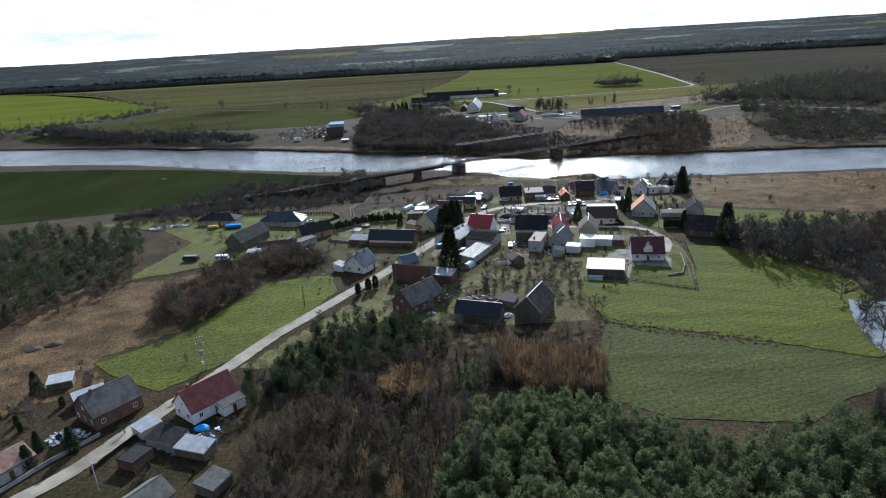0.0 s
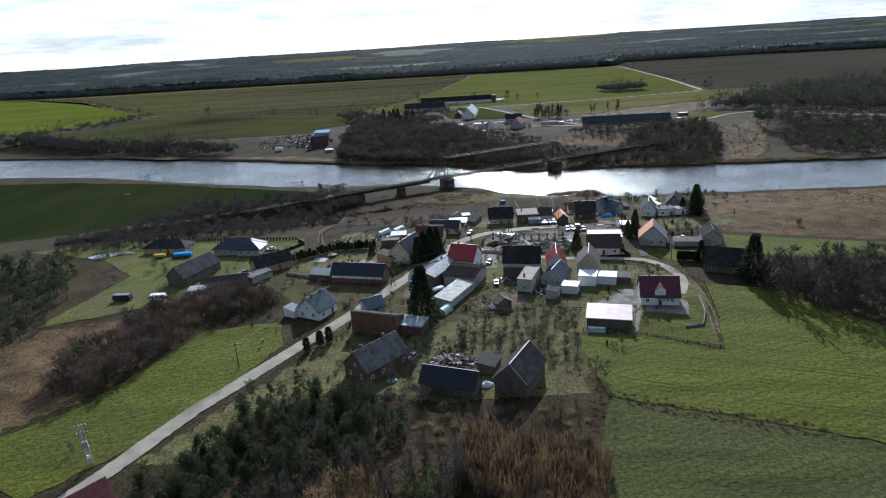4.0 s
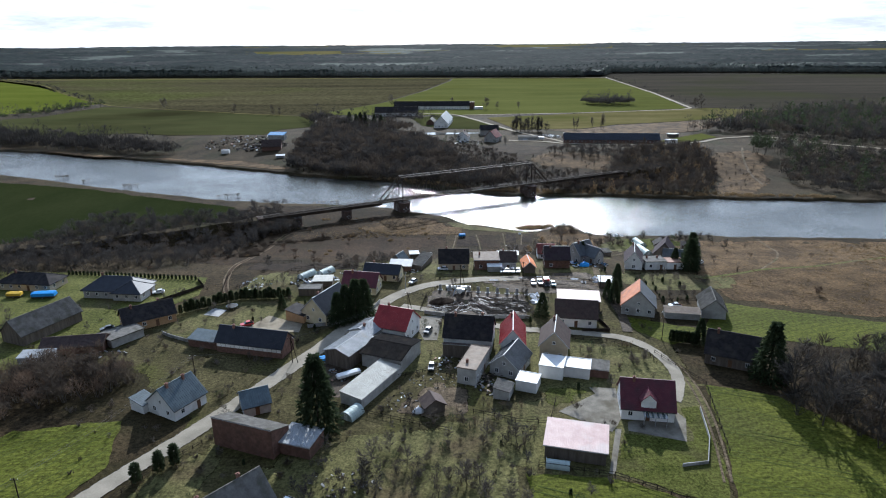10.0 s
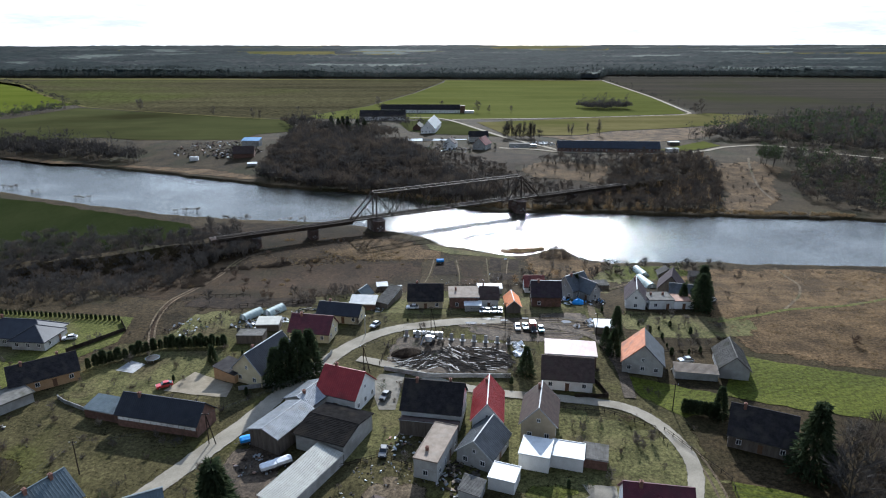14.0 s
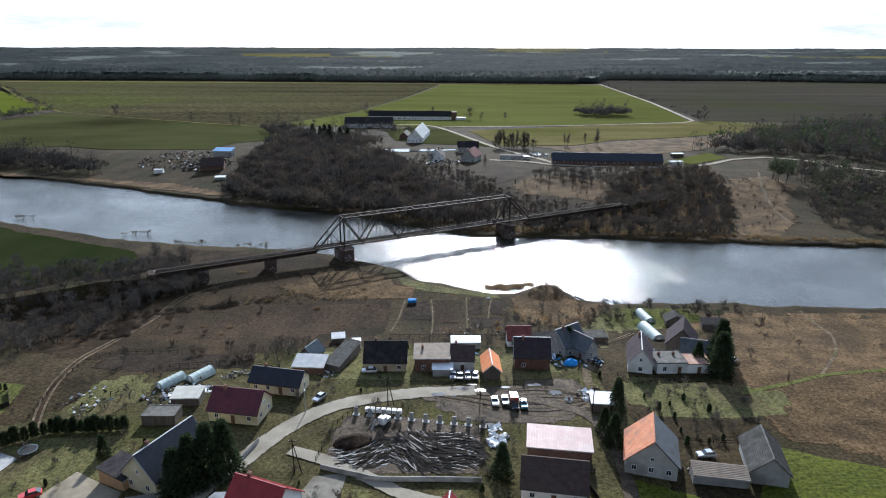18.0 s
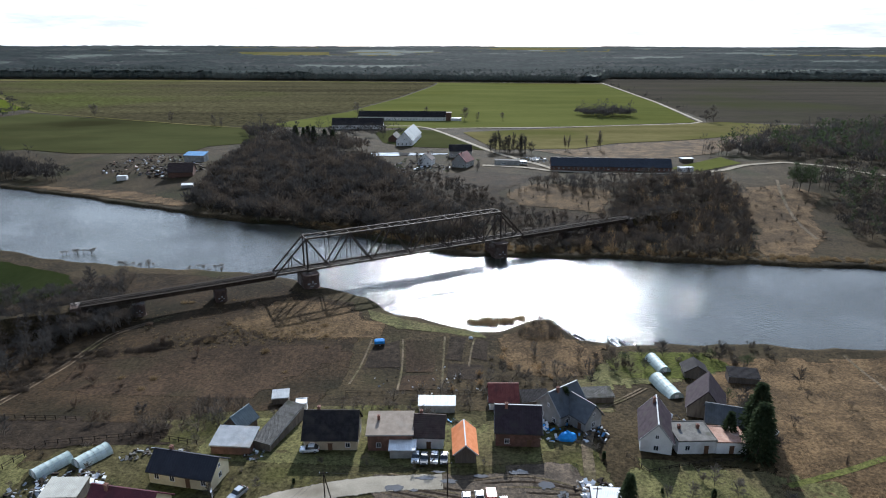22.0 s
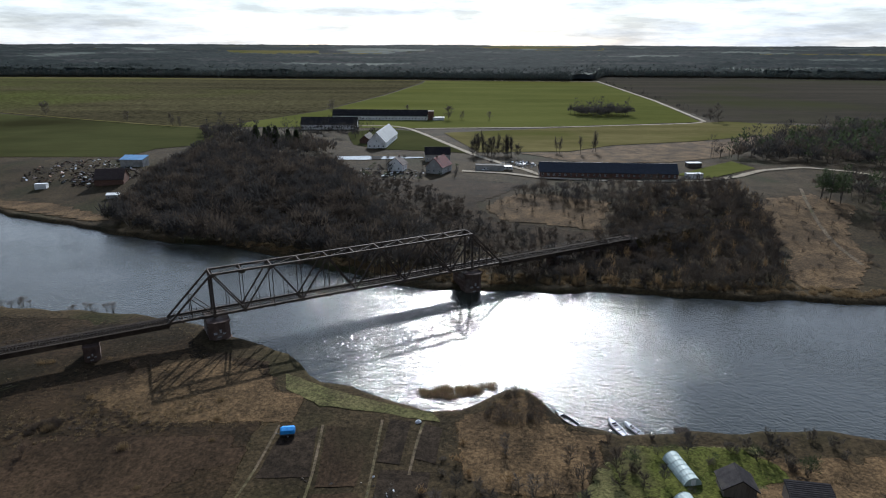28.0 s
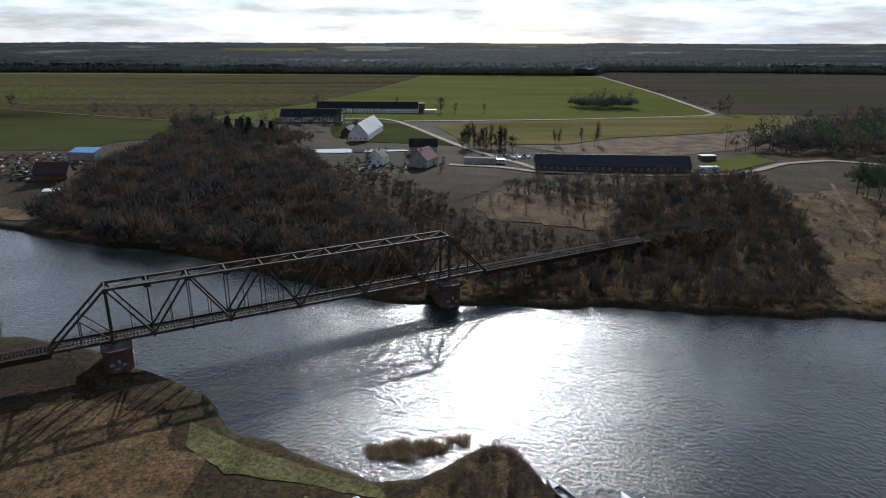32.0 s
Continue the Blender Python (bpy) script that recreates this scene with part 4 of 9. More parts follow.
for i, q in enumerate([(19.2, 234.9, 2.4, 1.3), (25.5, 238.2, 2.6, 0.8), (30.4, 237, 2.0, 0.9), (36.9, 238.8, 2.0, 0.7), (23.3, 234.2, 1.0, 0.6), (31.6, 221.2, 1.8, 0.7), (45, 240, 2.6, 1.0), (50, 236, 2.0, 1.6), (53, 233, 1.2, 2.0), (28, 240, 1.6, 0.5)]):
    n = 22
    drape("puddle", [(q[0] + q[2] * math.cos(6.2832 * j / n) * 0.8 * (1 + 0.9 * noise.noise((i * 3.3, j * 0.9, 0))), q[1] + q[3] * math.sin(6.2832 * j / n) * 0.7 * (1 + 0.9 * noise.noise((i * 3.3, j * 0.9, 4)))) for j in range(n)], M["puddle"], "shallow puddle mirroring the sky", 0.25, cell=30, category="puddle")


def tramlines():
    """Wheel tracks in the crops: narrow bare strips, cut at the field's edge."""
    jobs = [((18, 118), (0.93, -0.36), 9.0, 8, 96, [(19, 121), (37, 119.5), (57, 107.5), (62.5, 128), (69, 157), (85, 151), (99, 129), (103, 100), (91, 71), (85, 61), (60, 73), (22, 89)]),
            ((-136, 74), (0.5, 0.86), 6.0, 8, 100, [(-136, 75), (-117, 92), (-101, 136), (-78, 141), (-73, 124), (-84, 95), (-97, 73), (-110, 57), (-127, 67)])]
    for (x0, y0), (dx, dy), gap, n, ln, poly in jobs:
        for i in range(-n, n + 1):
            ox, oy = x0 - dy * gap * i, y0 + dx * gap * i
            run = []
            for j in range(int(ln * 2)):
                px, py = ox + dx * (j - ln * 0.5), oy + dy * (j - ln * 0.5)
                c = False
                for (ax, ay), (bx, by) in zip(poly, poly[1:] + poly[:1]):
                    if (ay > py) != (by > py) and px < (bx - ax) * (py - ay) / (by - ay) + ax:
                        c = not c
                if c:
                    run.append((px, py))
            if len(run) > 6:
                for off in (-0.9, 0.9):
                    strip("tramline", [(p[0] - dy * off, p[1] + dx * off) for p in (run[0], run[len(run) // 2], run[-1])], 0.24, M["crop_line"], "faint wheel track through the crop", 0.15, "track")


tramlines()

# ---- houses ----
SHARED = {}


def pane_of(wd, hg):
    """The meshes of a window of that size: frame and pane."""
    key = (round(wd, 2), round(hg, 2))
    if key not in SHARED:
        s, e = Soup(), 0.09
        gx, gz = [-wd / 2, -wd / 2 + e, -0.035, 0.035, wd / 2 - e, wd / 2], [0, e, hg - e, hg]
        vs = [(x, yy, z) for yy in (-0.05, 0.02) for z in gz for x in gx]
        ix = lambda i, j, q: q * 24 + j * 6 + i
        solid = lambda i, j: 0 <= i < 5 and 0 <= j < 3 and not (j == 1 and i in (1, 3))
        fs = []
        for i in range(5):
            for j in range(3):
                if solid(i, j):
                    fs += [(ix(i, j, 0), ix(i + 1, j, 0), ix(i + 1, j + 1, 0), ix(i, j + 1, 0)), (ix(i, j, 1), ix(i, j + 1, 1), ix(i + 1, j + 1, 1), ix(i + 1, j, 1))]
                    for di, dj, c, d in ((-1, 0, (i, j), (i, j + 1)), (1, 0, (i + 1, j + 1), (i + 1, j)), (0, -1, (i + 1, j), (i, j)), (0, 1, (i, j + 1), (i + 1, j + 1))):
                        if not solid(i + di, j + dj):
                            fs.append((ix(*c, 0), ix(*d, 0), ix(*d, 1), ix(*c, 1)))
        s.add(vs, fs)
        p = Soup().box(-wd / 2 + e, -0.02, e, wd / 2 - e, 0.01, hg - e)
        SHARED[key] = s.mesh("window", [M["frame"]]), p.mesh("pane", [M["glass"]])
    return SHARED[key]


def roof_slab(s, x0, x1, y0, z0, y1, z1, kind, th=0.16):
    """One roof slope from its eave (y0, z0) to its ridge (y1, z1), with courses, seams or waves."""
    d = Vector((0, y1 - y0, z1 - z0))
    n = Vector((0, -(z1 - z0), y1 - y0)).normalized() * (1 if y1 > y0 else -1)
    ln = d.length
    u = d / ln

    def slab(xa, xb, a, b, ta, tb):
        p, q = Vector((0, y0, z0)) + u * a, Vector((0, y0, z0)) + u * b
        vs = []
        for xx in (xa, xb):
            for c in (p - n * 0.04, q - n * 0.04, q + n * tb, p + n * ta):
                vs.append((xx, c.y, c.z))
        s.add(vs, [(0, 1, 2, 3), (4, 7, 6, 5), (0, 4, 5, 1), (1, 5, 6, 2), (2, 6, 7, 3), (3, 7, 4, 0)])

    if kind == "tile":
        k = max(4, int(ln / 0.45))
        prof = [(0, -0.04)] + [q for i in range(k) for q in ((ln * i / k, th + 0.055), (ln * (i + 1) / k, th))] + [(ln, -0.04)]
        m = len(prof)
        vs = []
        for xx in (x0, x1):
            for c, e in prof:
                p = Vector((0, y0, z0)) + u * c + n * e
                vs.append((xx, p.y, p.z))
        s.add(vs, [tuple(range(m)), tuple(range(2 * m - 1, m - 1, -1))] + [(i, m + i, m + (i + 1) % m, (i + 1) % m) for i in range(m)])
    elif kind in ("seam", "wave"):
        gap = {"seam": 0.55, "wave": 0.34}[kind]
        k = max(2, int((x1 - x0) / gap))
        prof = []
        for i in range(k):
            c = x0 + (x1 - x0) * i / k
            wd = 0.035 if kind == "seam" else 0.09
            prof += [(c, th + 0.05), (c + wd, th + 0.05), (c + wd + 0.03, th), (c + (x1 - x0) / k - 0.03, th)]
        prof += [(x1, th), (x1, -0.04), (x0, -0.04)]
        m = len(prof)
        vs = []
        for c in (0, ln):
            for xx, e in prof:
                p = Vector((0, y0, z0)) + u * c + n * e
                vs.append((xx, p.y, p.z))
        s.add(vs, [tuple(range(m)), tuple(range(2 * m - 1, m - 1, -1))] + [(i, m + i, m + (i + 1) % m, (i + 1) % m) for i in range(m)])
    else:
        slab(x0, x1, 0, ln, th, th)


FOOT = []


def house(name, label, x, y, a, b, ang, eave, ridge, axis, wall, roof, style="tile", form="gable", category="house", over=0.4, chim=1, wins=True, trim=False, z=None, roof2=None, door=True, flip=False, foot=1.0, storeys=1):
    """A building of a by b metres whose ridge runs along its own x or y; form: gable, hip, mono or flat."""
    if axis == "y":
        a, b, ang = b, a, ang - 90
    zz = (land(x, y) + wob(x, y) + 0.1) if z is None else z
    top = thing(name, label, category, pose(x, y, zz, 0, 0, ang))
    hx, hy = a / 2, b / 2
    for q in (-0.6, 0, 0.6):
        ux, uy = (hx * q, 0) if a > b else (0, hy * q)
        ca, sa_ = math.cos(radians(ang)), math.sin(radians(ang))
        FOOT.append((x + ux * ca - uy * sa_, y + ux * sa_ + uy * ca, min(hx, hy) * 1.25 + 1.2))
    rise = ridge - eave
    s = Soup()
    if form == "gable":
        vs = [(-hx, -hy, -foot), (-hx, hy, -foot), (-hx, hy, eave), (-hx, 0, ridge - 0.03), (-hx, -hy, eave), (hx, -hy, -foot), (hx, hy, -foot), (hx, hy, eave), (hx, 0, ridge - 0.03), (hx, -hy, eave)]
        s.add(vs, [(0, 4, 3, 2, 1), (5, 6, 7, 8, 9), (0, 5, 9, 4), (1, 2, 7, 6), (0, 1, 6, 5), (4, 9, 8, 3), (3, 8, 7, 2)])
    elif form == "mono":
        lo, hi = (eave, ridge) if not flip else (ridge, eave)
        vs = [(-hx, -hy, -foot), (hx, -hy, -foot), (hx, hy, -foot), (-hx, hy, -foot), (-hx, -hy, lo), (hx, -hy, lo), (hx, hy, hi), (-hx, hy, hi)]
        s.add(vs, [(0, 3, 2, 1), (4, 5, 6, 7), (0, 1, 5, 4), (1, 2, 6, 5), (2, 3, 7, 6), (3, 0, 4, 7)])
    else:
        s.box(-hx, -hy, -foot, hx, hy, eave)
    w = put("wall", s, M[wall], top)
    r = Soup()
    o = over
    if form == "gable":
        drop = o * rise / hy
        roof_slab(r, -hx - o, hx + o, -hy - o, eave - drop, 0, ridge, style)
        r2 = r if roof2 is None else Soup()
        roof_slab(r2, -hx - o, hx + o, hy + o, eave - drop, 0, ridge, style)
        ro = put("roof", r, M[roof], top)
        if roof2:
            put("roof", r2, M[roof2], top, "slope of another colour")
        # on trimmed roofs the cap's pale colour imitates the glint along the ridge
        c = Soup().box(-hx - o, -0.14, ridge + 0.1, hx + o, 0.14, ridge + 0.24)
        put("ridge_cap", c, M["trim"] if trim else M[roof], ro)
        for sy in (-1, 1):
            g = Soup().box(-hx - o, sy * (hy + o + 0.07) - 0.07, eave - drop - 0.1, hx + o, sy * (hy + o + 0.07) + 0.07, eave - drop + 0.03)
            put("gutter", g, M["gutter"], ro)
        if trim:
            for sx in (-1, 1):
                for sy in (-1, 1):
                    v = Soup().bar((sx * (hx + o + 0.03), sy * (hy + o), eave - drop + 0.1), (sx * (hx + o + 0.03), 0, ridge + 0.1), 0.06, 0.26)
                    put("verge_board", v, M["trim"], ro)
    elif form == "hip":
        q = min(hy, hx) * 0.96
        vs = [(-hx - o, -hy - o, eave), (hx + o, -hy - o, eave), (hx + o, hy + o, eave), (-hx - o, hy + o, eave), (-hx + q, 0, ridge), (hx - q, 0, ridge)]
        r.add(vs + [(p[0], p[1], p[2] - 0.2) for p in vs[:4]], [(0, 1, 5, 4), (2, 3, 4, 5), (1, 2, 5), (3, 0, 4), (0, 6, 7, 1), (1, 7, 8, 2), (2, 8, 9, 3), (3, 9, 6, 0), (6, 9, 8, 7)])
        ro = put("roof", r, M[roof], top)
        c = Soup()
        for i, j in ((0, 4), (3, 4), (1, 5), (2, 5), (4, 5)):
            c.bar((vs[i][0], vs[i][1], vs[i][2] + 0.04), (vs[j][0], vs[j][1], vs[j][2] + 0.04), 0.24, 0.12)
        put("ridge_cap", c, M[roof], ro)
    elif form == "mono":
        lo, hi = (eave, ridge) if not flip else (ridge, eave)
        sl = (hi - lo) / b
        if not flip:
            roof_slab(r, -hx - o, hx + o, -hy - o, lo - o * sl, hy + o, hi + o * sl, style, 0.12)
        else:
            roof_slab(r, -hx - o, hx + o, hy + o, hi + o * sl, -hy - o, lo - o * sl, style, 0.12)
        ro = put("roof", r, M[roof], top)
        put("fascia", Soup().box(-hx - o, -hy - o - 0.05, lo - o * sl - 0.12, hx + o, -hy - o, lo - o * sl + 0.02), M["trim"], ro)
    else:
        r.box(-hx - o, -hy - o, eave, hx + o, hy + o, eave + 0.18)
        ro = put("roof", r, M[roof], top)
        e = Soup()
        for x0, y0, x1, y1 in ((-hx - o, -hy - o, hx + o, -hy - o + 0.16), (-hx - o, hy + o - 0.16, hx + o, hy + o), (-hx - o, -hy - o + 0.16, -hx - o + 0.16, hy + o - 0.16), (hx + o - 0.16, -hy - o + 0.16, hx + o, hy + o - 0.16)):
            e.box(x0, y0, eave + 0.18, x1, y1, eave + 0.3)
        put("parapet", e, M[roof], ro)
    rng = random.Random(name + str(round(x)) + str(round(y)))
    for i in range(chim):
        cx = (-0.28, 0.25, 0.02)[i % 3] * a + rng.uniform(-0.4, 0.4)
        cy = rng.choice((-0.5, 0.45)) if form in ("gable", "hip") else hy * 0.3
        base = ridge - rise * abs(cy) / hy if form != "flat" else eave
        c = Soup().box(cx - 0.3, cy - 0.3, base - 0.3, cx + 0.3, cy + 0.3, ridge + 0.75).box(cx - 0.37, cy - 0.37, ridge + 0.75, cx + 0.37, cy + 0.37, ridge + 0.9)
        c.box(cx - 0.12, cy - 0.12, ridge + 0.9, cx + 0.12, cy + 0.12, ridge + 1.1)
        put("chimney", c, M["chimney"], ro)
    if wins:
        fr, pn = pane_of(1.1, 1.3)
        fs, ps = pane_of(0.8, 1.0)
        for face, ln, off, rot in (("f", a, hy, 0), ("b", a, hy, 180), ("r", b, hx, 90), ("l", b, hx, -90)):
            k = max(1, int(ln / 3.4))
            for i in range(k):
                u = (i + 0.5) / k * ln - ln / 2
                at = pose(0, 0, 0, 0, 0, rot) @ pose(u, -off - 0.005, 0)
                if face == "f" and door and i == k // 2:
                    d = put("door", Soup().box(-0.5, -0.06, 0, 0.5, 0.02, 2.05).box(-0.6, -0.09, 2.05, 0.6, 0.02, 2.15), M["door"], top, "", at)
                    put("handle", Soup().box(0.34, -0.12, 1.0, 0.44, -0.06, 1.05), M["gutter"], d)
                    continue
                lows = [1.0] if eave < 5 else [1.0, 3.8]
                for q in lows:
                    if q + 1.4 < eave:
                        wo = put("window", fr, None, top, "", at @ pose(0, 0, q))
                        put("pane", pn, None, wo)
            if face in "rl" and form == "gable" and ridge - eave > 2.4:
                wo = put("window", fs, None, top, "", pose(0, 0, 0, 0, 0, rot) @ pose(0, -off - 0.005, eave + 0.35))
                put("pane", ps, None, wo)
    return top

# ---- the village: houses, barns and sheds ----
# along the lane
house("farmhouse", "white house with slate blue ribbed roof beside the lane", -65.9, 147.9, 9.6, 9.6, 62, 3.2, 7.4, "x", "white_wall", "r_blue", "seam", chim=2)
house("shed", "low white annex with grey lean-to roof", -74.2, 147.6, 4.2, 4.6, 63, 2.2, 3.2, "x", "white_wall", "r_blue", "seam", "mono", "shed", 0.2, 0, False)
house("brick_barn", "tall red brick barn with one small window", -42.7, 132.5, 6.4, 15.8, 70, 4.6, 7.2, "y", "brick", "r_oldgrey", "wave", "mono", "barn", 0.1, 0, False, flip=True)
house("shed", "low brick annex with patched tin roof beside the barn", -31.2, 131.0, 8.0, 6.5, -18, 3.0, 3.6, "x", "brick", "r_zinc", "wave", "mono", "shed", 0.2, 0, False)
house("house", "small whitewashed house with grey gabled roof", -46.5, 147.7, 6.4, 7.5, 27, 2.8, 5.2, "x", "grey_wall", "r_blue", "seam", chim=0)
house("farmhouse", "long brick farmhouse with old grey tiled roof", -40.1, 107.0, 15.6, 9.4, 50, 3.8, 8.4, "x", "brick", "r_oldgrey", chim=2)
house("barn", "dark tarred barn beside the rubble heap", -18.9, 94.6, 6.6, 15.0, 70, 2.8, 6.0, "y", "timber", "r_black", "wave", category="barn", chim=0, wins=False)
house("barn", "weathered timber barn with steep dark roof", -0.6, 96.3, 13.6, 8.8, 63, 4.4, 8.8, "x", "timber", "r_anthr", category="barn", chim=0, wins=False, trim=True)
long_barn = house("barn", "long brick barn with white panel band and black metal roof", -55.4, 179.1, 7.4, 21.3, 76.4, 3.4, 6.8, "y", "brick", "r_black", "seam", category="barn", chim=1, wins=False)
for i in range(14):
    put("wall_panel", Soup().box(-10.4 + i * 1.49, -3.76, 1.75, -9.05 + i * 1.49, -3.66, 3.15), M["white_wall"], long_barn)
house("shed", "brick annex with grey sheet roof beside the barn", -71.1, 182.6, 5.0, 9.5, 74, 2.4, 3.4, "y", "brick", "r_blue", "seam", "mono", "shed", 0.2, 0, False)
house("wing", "hipped cross wing of the big bungalow", -111.5, 221.0, 9.0, 10.5, 84, 2.9, 6.2, "x", "grey_wall", "r_black", "flat", "hip", over=0.6, chim=0)
house("house", "big bungalow with black hipped roof", -118.1, 224.0, 10.5, 21.0, 84, 3.0, 6.8, "y", "grey_wall", "r_black", "flat", "hip", over=0.7)
house("house", "low dark bungalow with hipped roof and terrace", -154.8, 231.8, 21.0, 9.5, -6.8, 2.8, 5.6, "x", "tan_wall", "r_anthr", "flat", "hip", over=0.6, chim=1)
house("barn", "old timber barn with sagging grey roof", -127.1, 192.8, 20.4, 9.2, 68, 3.6, 7.6, "x", "timber", "r_oldgrey", "wave", category="barn", chim=0, wins=False)
house("shed", "low brick shed under a dark brown roof", -109.4, 180.0, 17.2, 7.0, 9, 2.4, 4.2, "x", "brick", "r_brown", category="shed", chim=0, wins=False)
house("house", "ochre house with grey brown tiled roof", -96.1, 198.4, 15.6, 8.5, 36, 3.2, 6.6, "x", "orange_wall", "r_anthr", chim=2)
house("carport", "flat roofed open carport with pale grey felt", -98.9, 186.4, 10.2, 7.4, 55, 2.5, 2.7, "x", "grey_wall", "r_oldgrey", "flat", "flat", "carport", 0.5, 0, False)
house("shed", "low farm shed with pale sheet roof", -116.5, 172.5, 9.0, 4.0, 5, 2.0, 2.5, "x", "grey_wall", "r_zinc", "wave", "mono", "shed", 0.2, 0, False)
house("house", "cream gabled house with steep black roof", -38.5, 204.0, 15.0, 9.4, 66, 4.0, 8.8, "x", "cream_wall", "r_black", "seam", trim=True)
house("shed", "open porch building beside the gabled house", -47.0, 201.5, 6.0, 7.0, 66, 2.6, 3.6, "x", "orange_wall", "r_anthr", "flat", "mono", "shed", 0.3, 0, False)
house("house", "white house with a bright red metal roof", -14.1, 189.1, 10.4, 10.8, 68, 4.4, 9.0, "y", "white_wall", "r_red", "seam")
house("barn", "open barn with grey corrugated metal roof", -26.4, 174.0, 12.6, 8.2, 62, 4.3, 5.6, "x", "timber", "r_zinc", "wave", category="barn", chim=0, wins=False)
house("barn", "workshop with pale zinc sheet roof", -22.6, 186.0, 9.0, 8.0, 62, 3.8, 5.4, "x", "grey_wall", "r_zinc", "wave", category="barn", chim=1, wins=False)
house("barn", "derelict barn with charred black roof", -14.3, 172.7, 13.0, 12.2, 68, 4.0, 5.2, "y", "grey_wall", "r_char", category="barn", chim=0, wins=False)
house("greenhouse_shed", "long low shed roofed with pale translucent sheets", -18.2, 156.5, 18.8, 6.4, 63, 2.6, 3.3, "x", "grey_wall", "r_cream", "wave", "mono", "shed", 0.2, 0, False)
house("house", "big white house with a black tiled roof", 8.3, 182.2, 10.6, 14.0, 80, 4.6, 9.4, "y", "white_wall", "r_anthr", chim=2)
house("porch", "lean-to porch with dark brown tiled roof", 7.2, 175.0, 3.6, 13.4, 80, 2.6, 4.0, "y", "timber", "r_brown", "tile", "mono", "porch", 0.2, 0, False, flip=True)
house("house", "narrow grey house with tan felt roof", 8.9, 165.0, 13.6, 5.2, 71, 4.6, 4.8, "x", "grey_wall", "r_tan", "flat", "flat", "house", 0.15, 1)
house("shed", "tiny plastered shed with mossy roof", 16.1, 153.4, 5.0, 4.2, 72, 2.4, 3.0, "x", "grey_wall", "r_oldgrey", "wave", "mono", "shed", 0.2, 0, False)
house("garage", "white garage with bright flat roof", 22.9, 157.2, 5.2, 5.5, 70, 2.8, 3.0, "x", "white_wall", "r_white", "flat", "flat", "garage", 0.15, 0, False)
house("house", "narrow house with crimson metal roof", 21.0, 180.0, 6.8, 13.0, -6, 4.4, 8.6, "y", "white_wall", "r_red", "seam", trim=True)
house("house", "slate roofed house with pale verge boards", 19.2, 167.2, 10.6, 8.0, 64, 3.2, 6.6, "x", "grey_wall", "r_grey", "seam", trim=True, chim=0)
house("house", "tan gabled house with dark brown tiles", 33.0, 177.4, 7.8, 11.5, -12, 4.6, 8.8, "y", "tan_wall", "r_brown", trim=True)
house("garage", "two step garage with bright white roof", 30.4, 164.6, 6.6, 6.4, 73, 3.6, 3.8, "x", "white_wall", "r_white", "flat", "flat", "garage", 0.15, 0, False)
house("garage", "white garage with pale felt roof", 37.2, 164.6, 5.8, 7.0, 75, 2.9, 3.1, "x", "white_wall", "r_white", "flat", "flat", "garage", 0.15, 0, False)
house("shed", "small shed with dull grey sheet roof", 43.2, 164.6, 5.2, 5.2, -15, 2.4, 2.7, "x", "brick", "r_oldgrey", "wave", "mono", "shed", 0.15, 0, False)
house("open_shed", "open machine shed with faded pink sheet roof", 30.4, 130.6, 9.0, 13.1, 76, 3.2, 4.0, "y", "timber", "r_pink", "wave", "mono", "shed", 0.4, 0, False)
house("barn", "low barn with wide dark brown tiled roof", 43.2, 198.2, 12.9, 9.0, -9, 3.4, 7.4, "x", "white_wall", "r_brown", category="barn", chim=0)
house("shed", "brick shed with bright pinkish flat roof", 46.4, 210.5, 13.9, 7.6, -8, 3.6, 4.2, "x", "brick", "r_pink", "wave", "mono", "shed", 0.3, 0, False)
house("house", "grey gabled house with orange and slate roof", 66.0, 207.4, 10.6, 11.0, -16, 3.4, 8.6, "y", "grey_wall", "r_orange", roof2="r_grey", chim=0)
house("shed", "grey barn with pale old sheet roof", 89.8, 205.2, 7.4, 12.0, -14, 3.0, 6.4, "y", "grey_wall", "r_oldgrey", "wave", category="barn", chim=0, wins=False)
house("shed", "low outbuilding with mossy tiled roof between two houses", 78.5, 201.0, 11.0, 3.6, -10, 2.0, 2.8, "x", "grey_wall", "r_tan", "tile", "mono", "shed", 0.2, 0, False)
house("house", "dark farmhouse under tall trees", 82.0, 171.3, 13.1, 9.4, -26, 3.4, 8.4, "x", "timber", "r_anthr", chim=1)
# the row behind the yard
house("farmhouse", "white farmhouse with purple brown gabled roof", 77.2, 253.1, 6.6, 12.0, -15, 3.6, 7.6, "y", "white_wall", "r_purple", trim=True)
house("farm_wing", "low white wing with flat grey roof", 84.4, 250.8, 8.4, 7.4, 2, 3.3, 3.5, "x", "white_wall", "r_oldgrey", "flat", "flat", "house", 0.15, 2)
house("farm_wing", "low white annex with rusty patched roof", 92.2, 250.0, 6.6, 6.0, -2, 2.9, 3.1, "x", "white_wall", "r_rust", "flat", "flat", "house", 0.15, 0)
house("barn", "barn with steep brown grey roof", 94.8, 268.0, 8.4, 10.0, -22, 3.0, 8.0, "y", "timber", "r_purple", category="barn", chim=0, wins=False)
house("shed", "lower barn bay with dull violet roof", 95.6, 259.6, 8.0, 6.5, -18, 2.6, 5.4, "x", "timber", "r_grey", "seam", category="barn", chim=0, wins=False)

house("house", "red brick house with purple metal roof", 46.0, 254.1, 9.9, 8.6, -3, 4.2, 8.2, "x", "brick", "r_purple", "seam", trim=True)
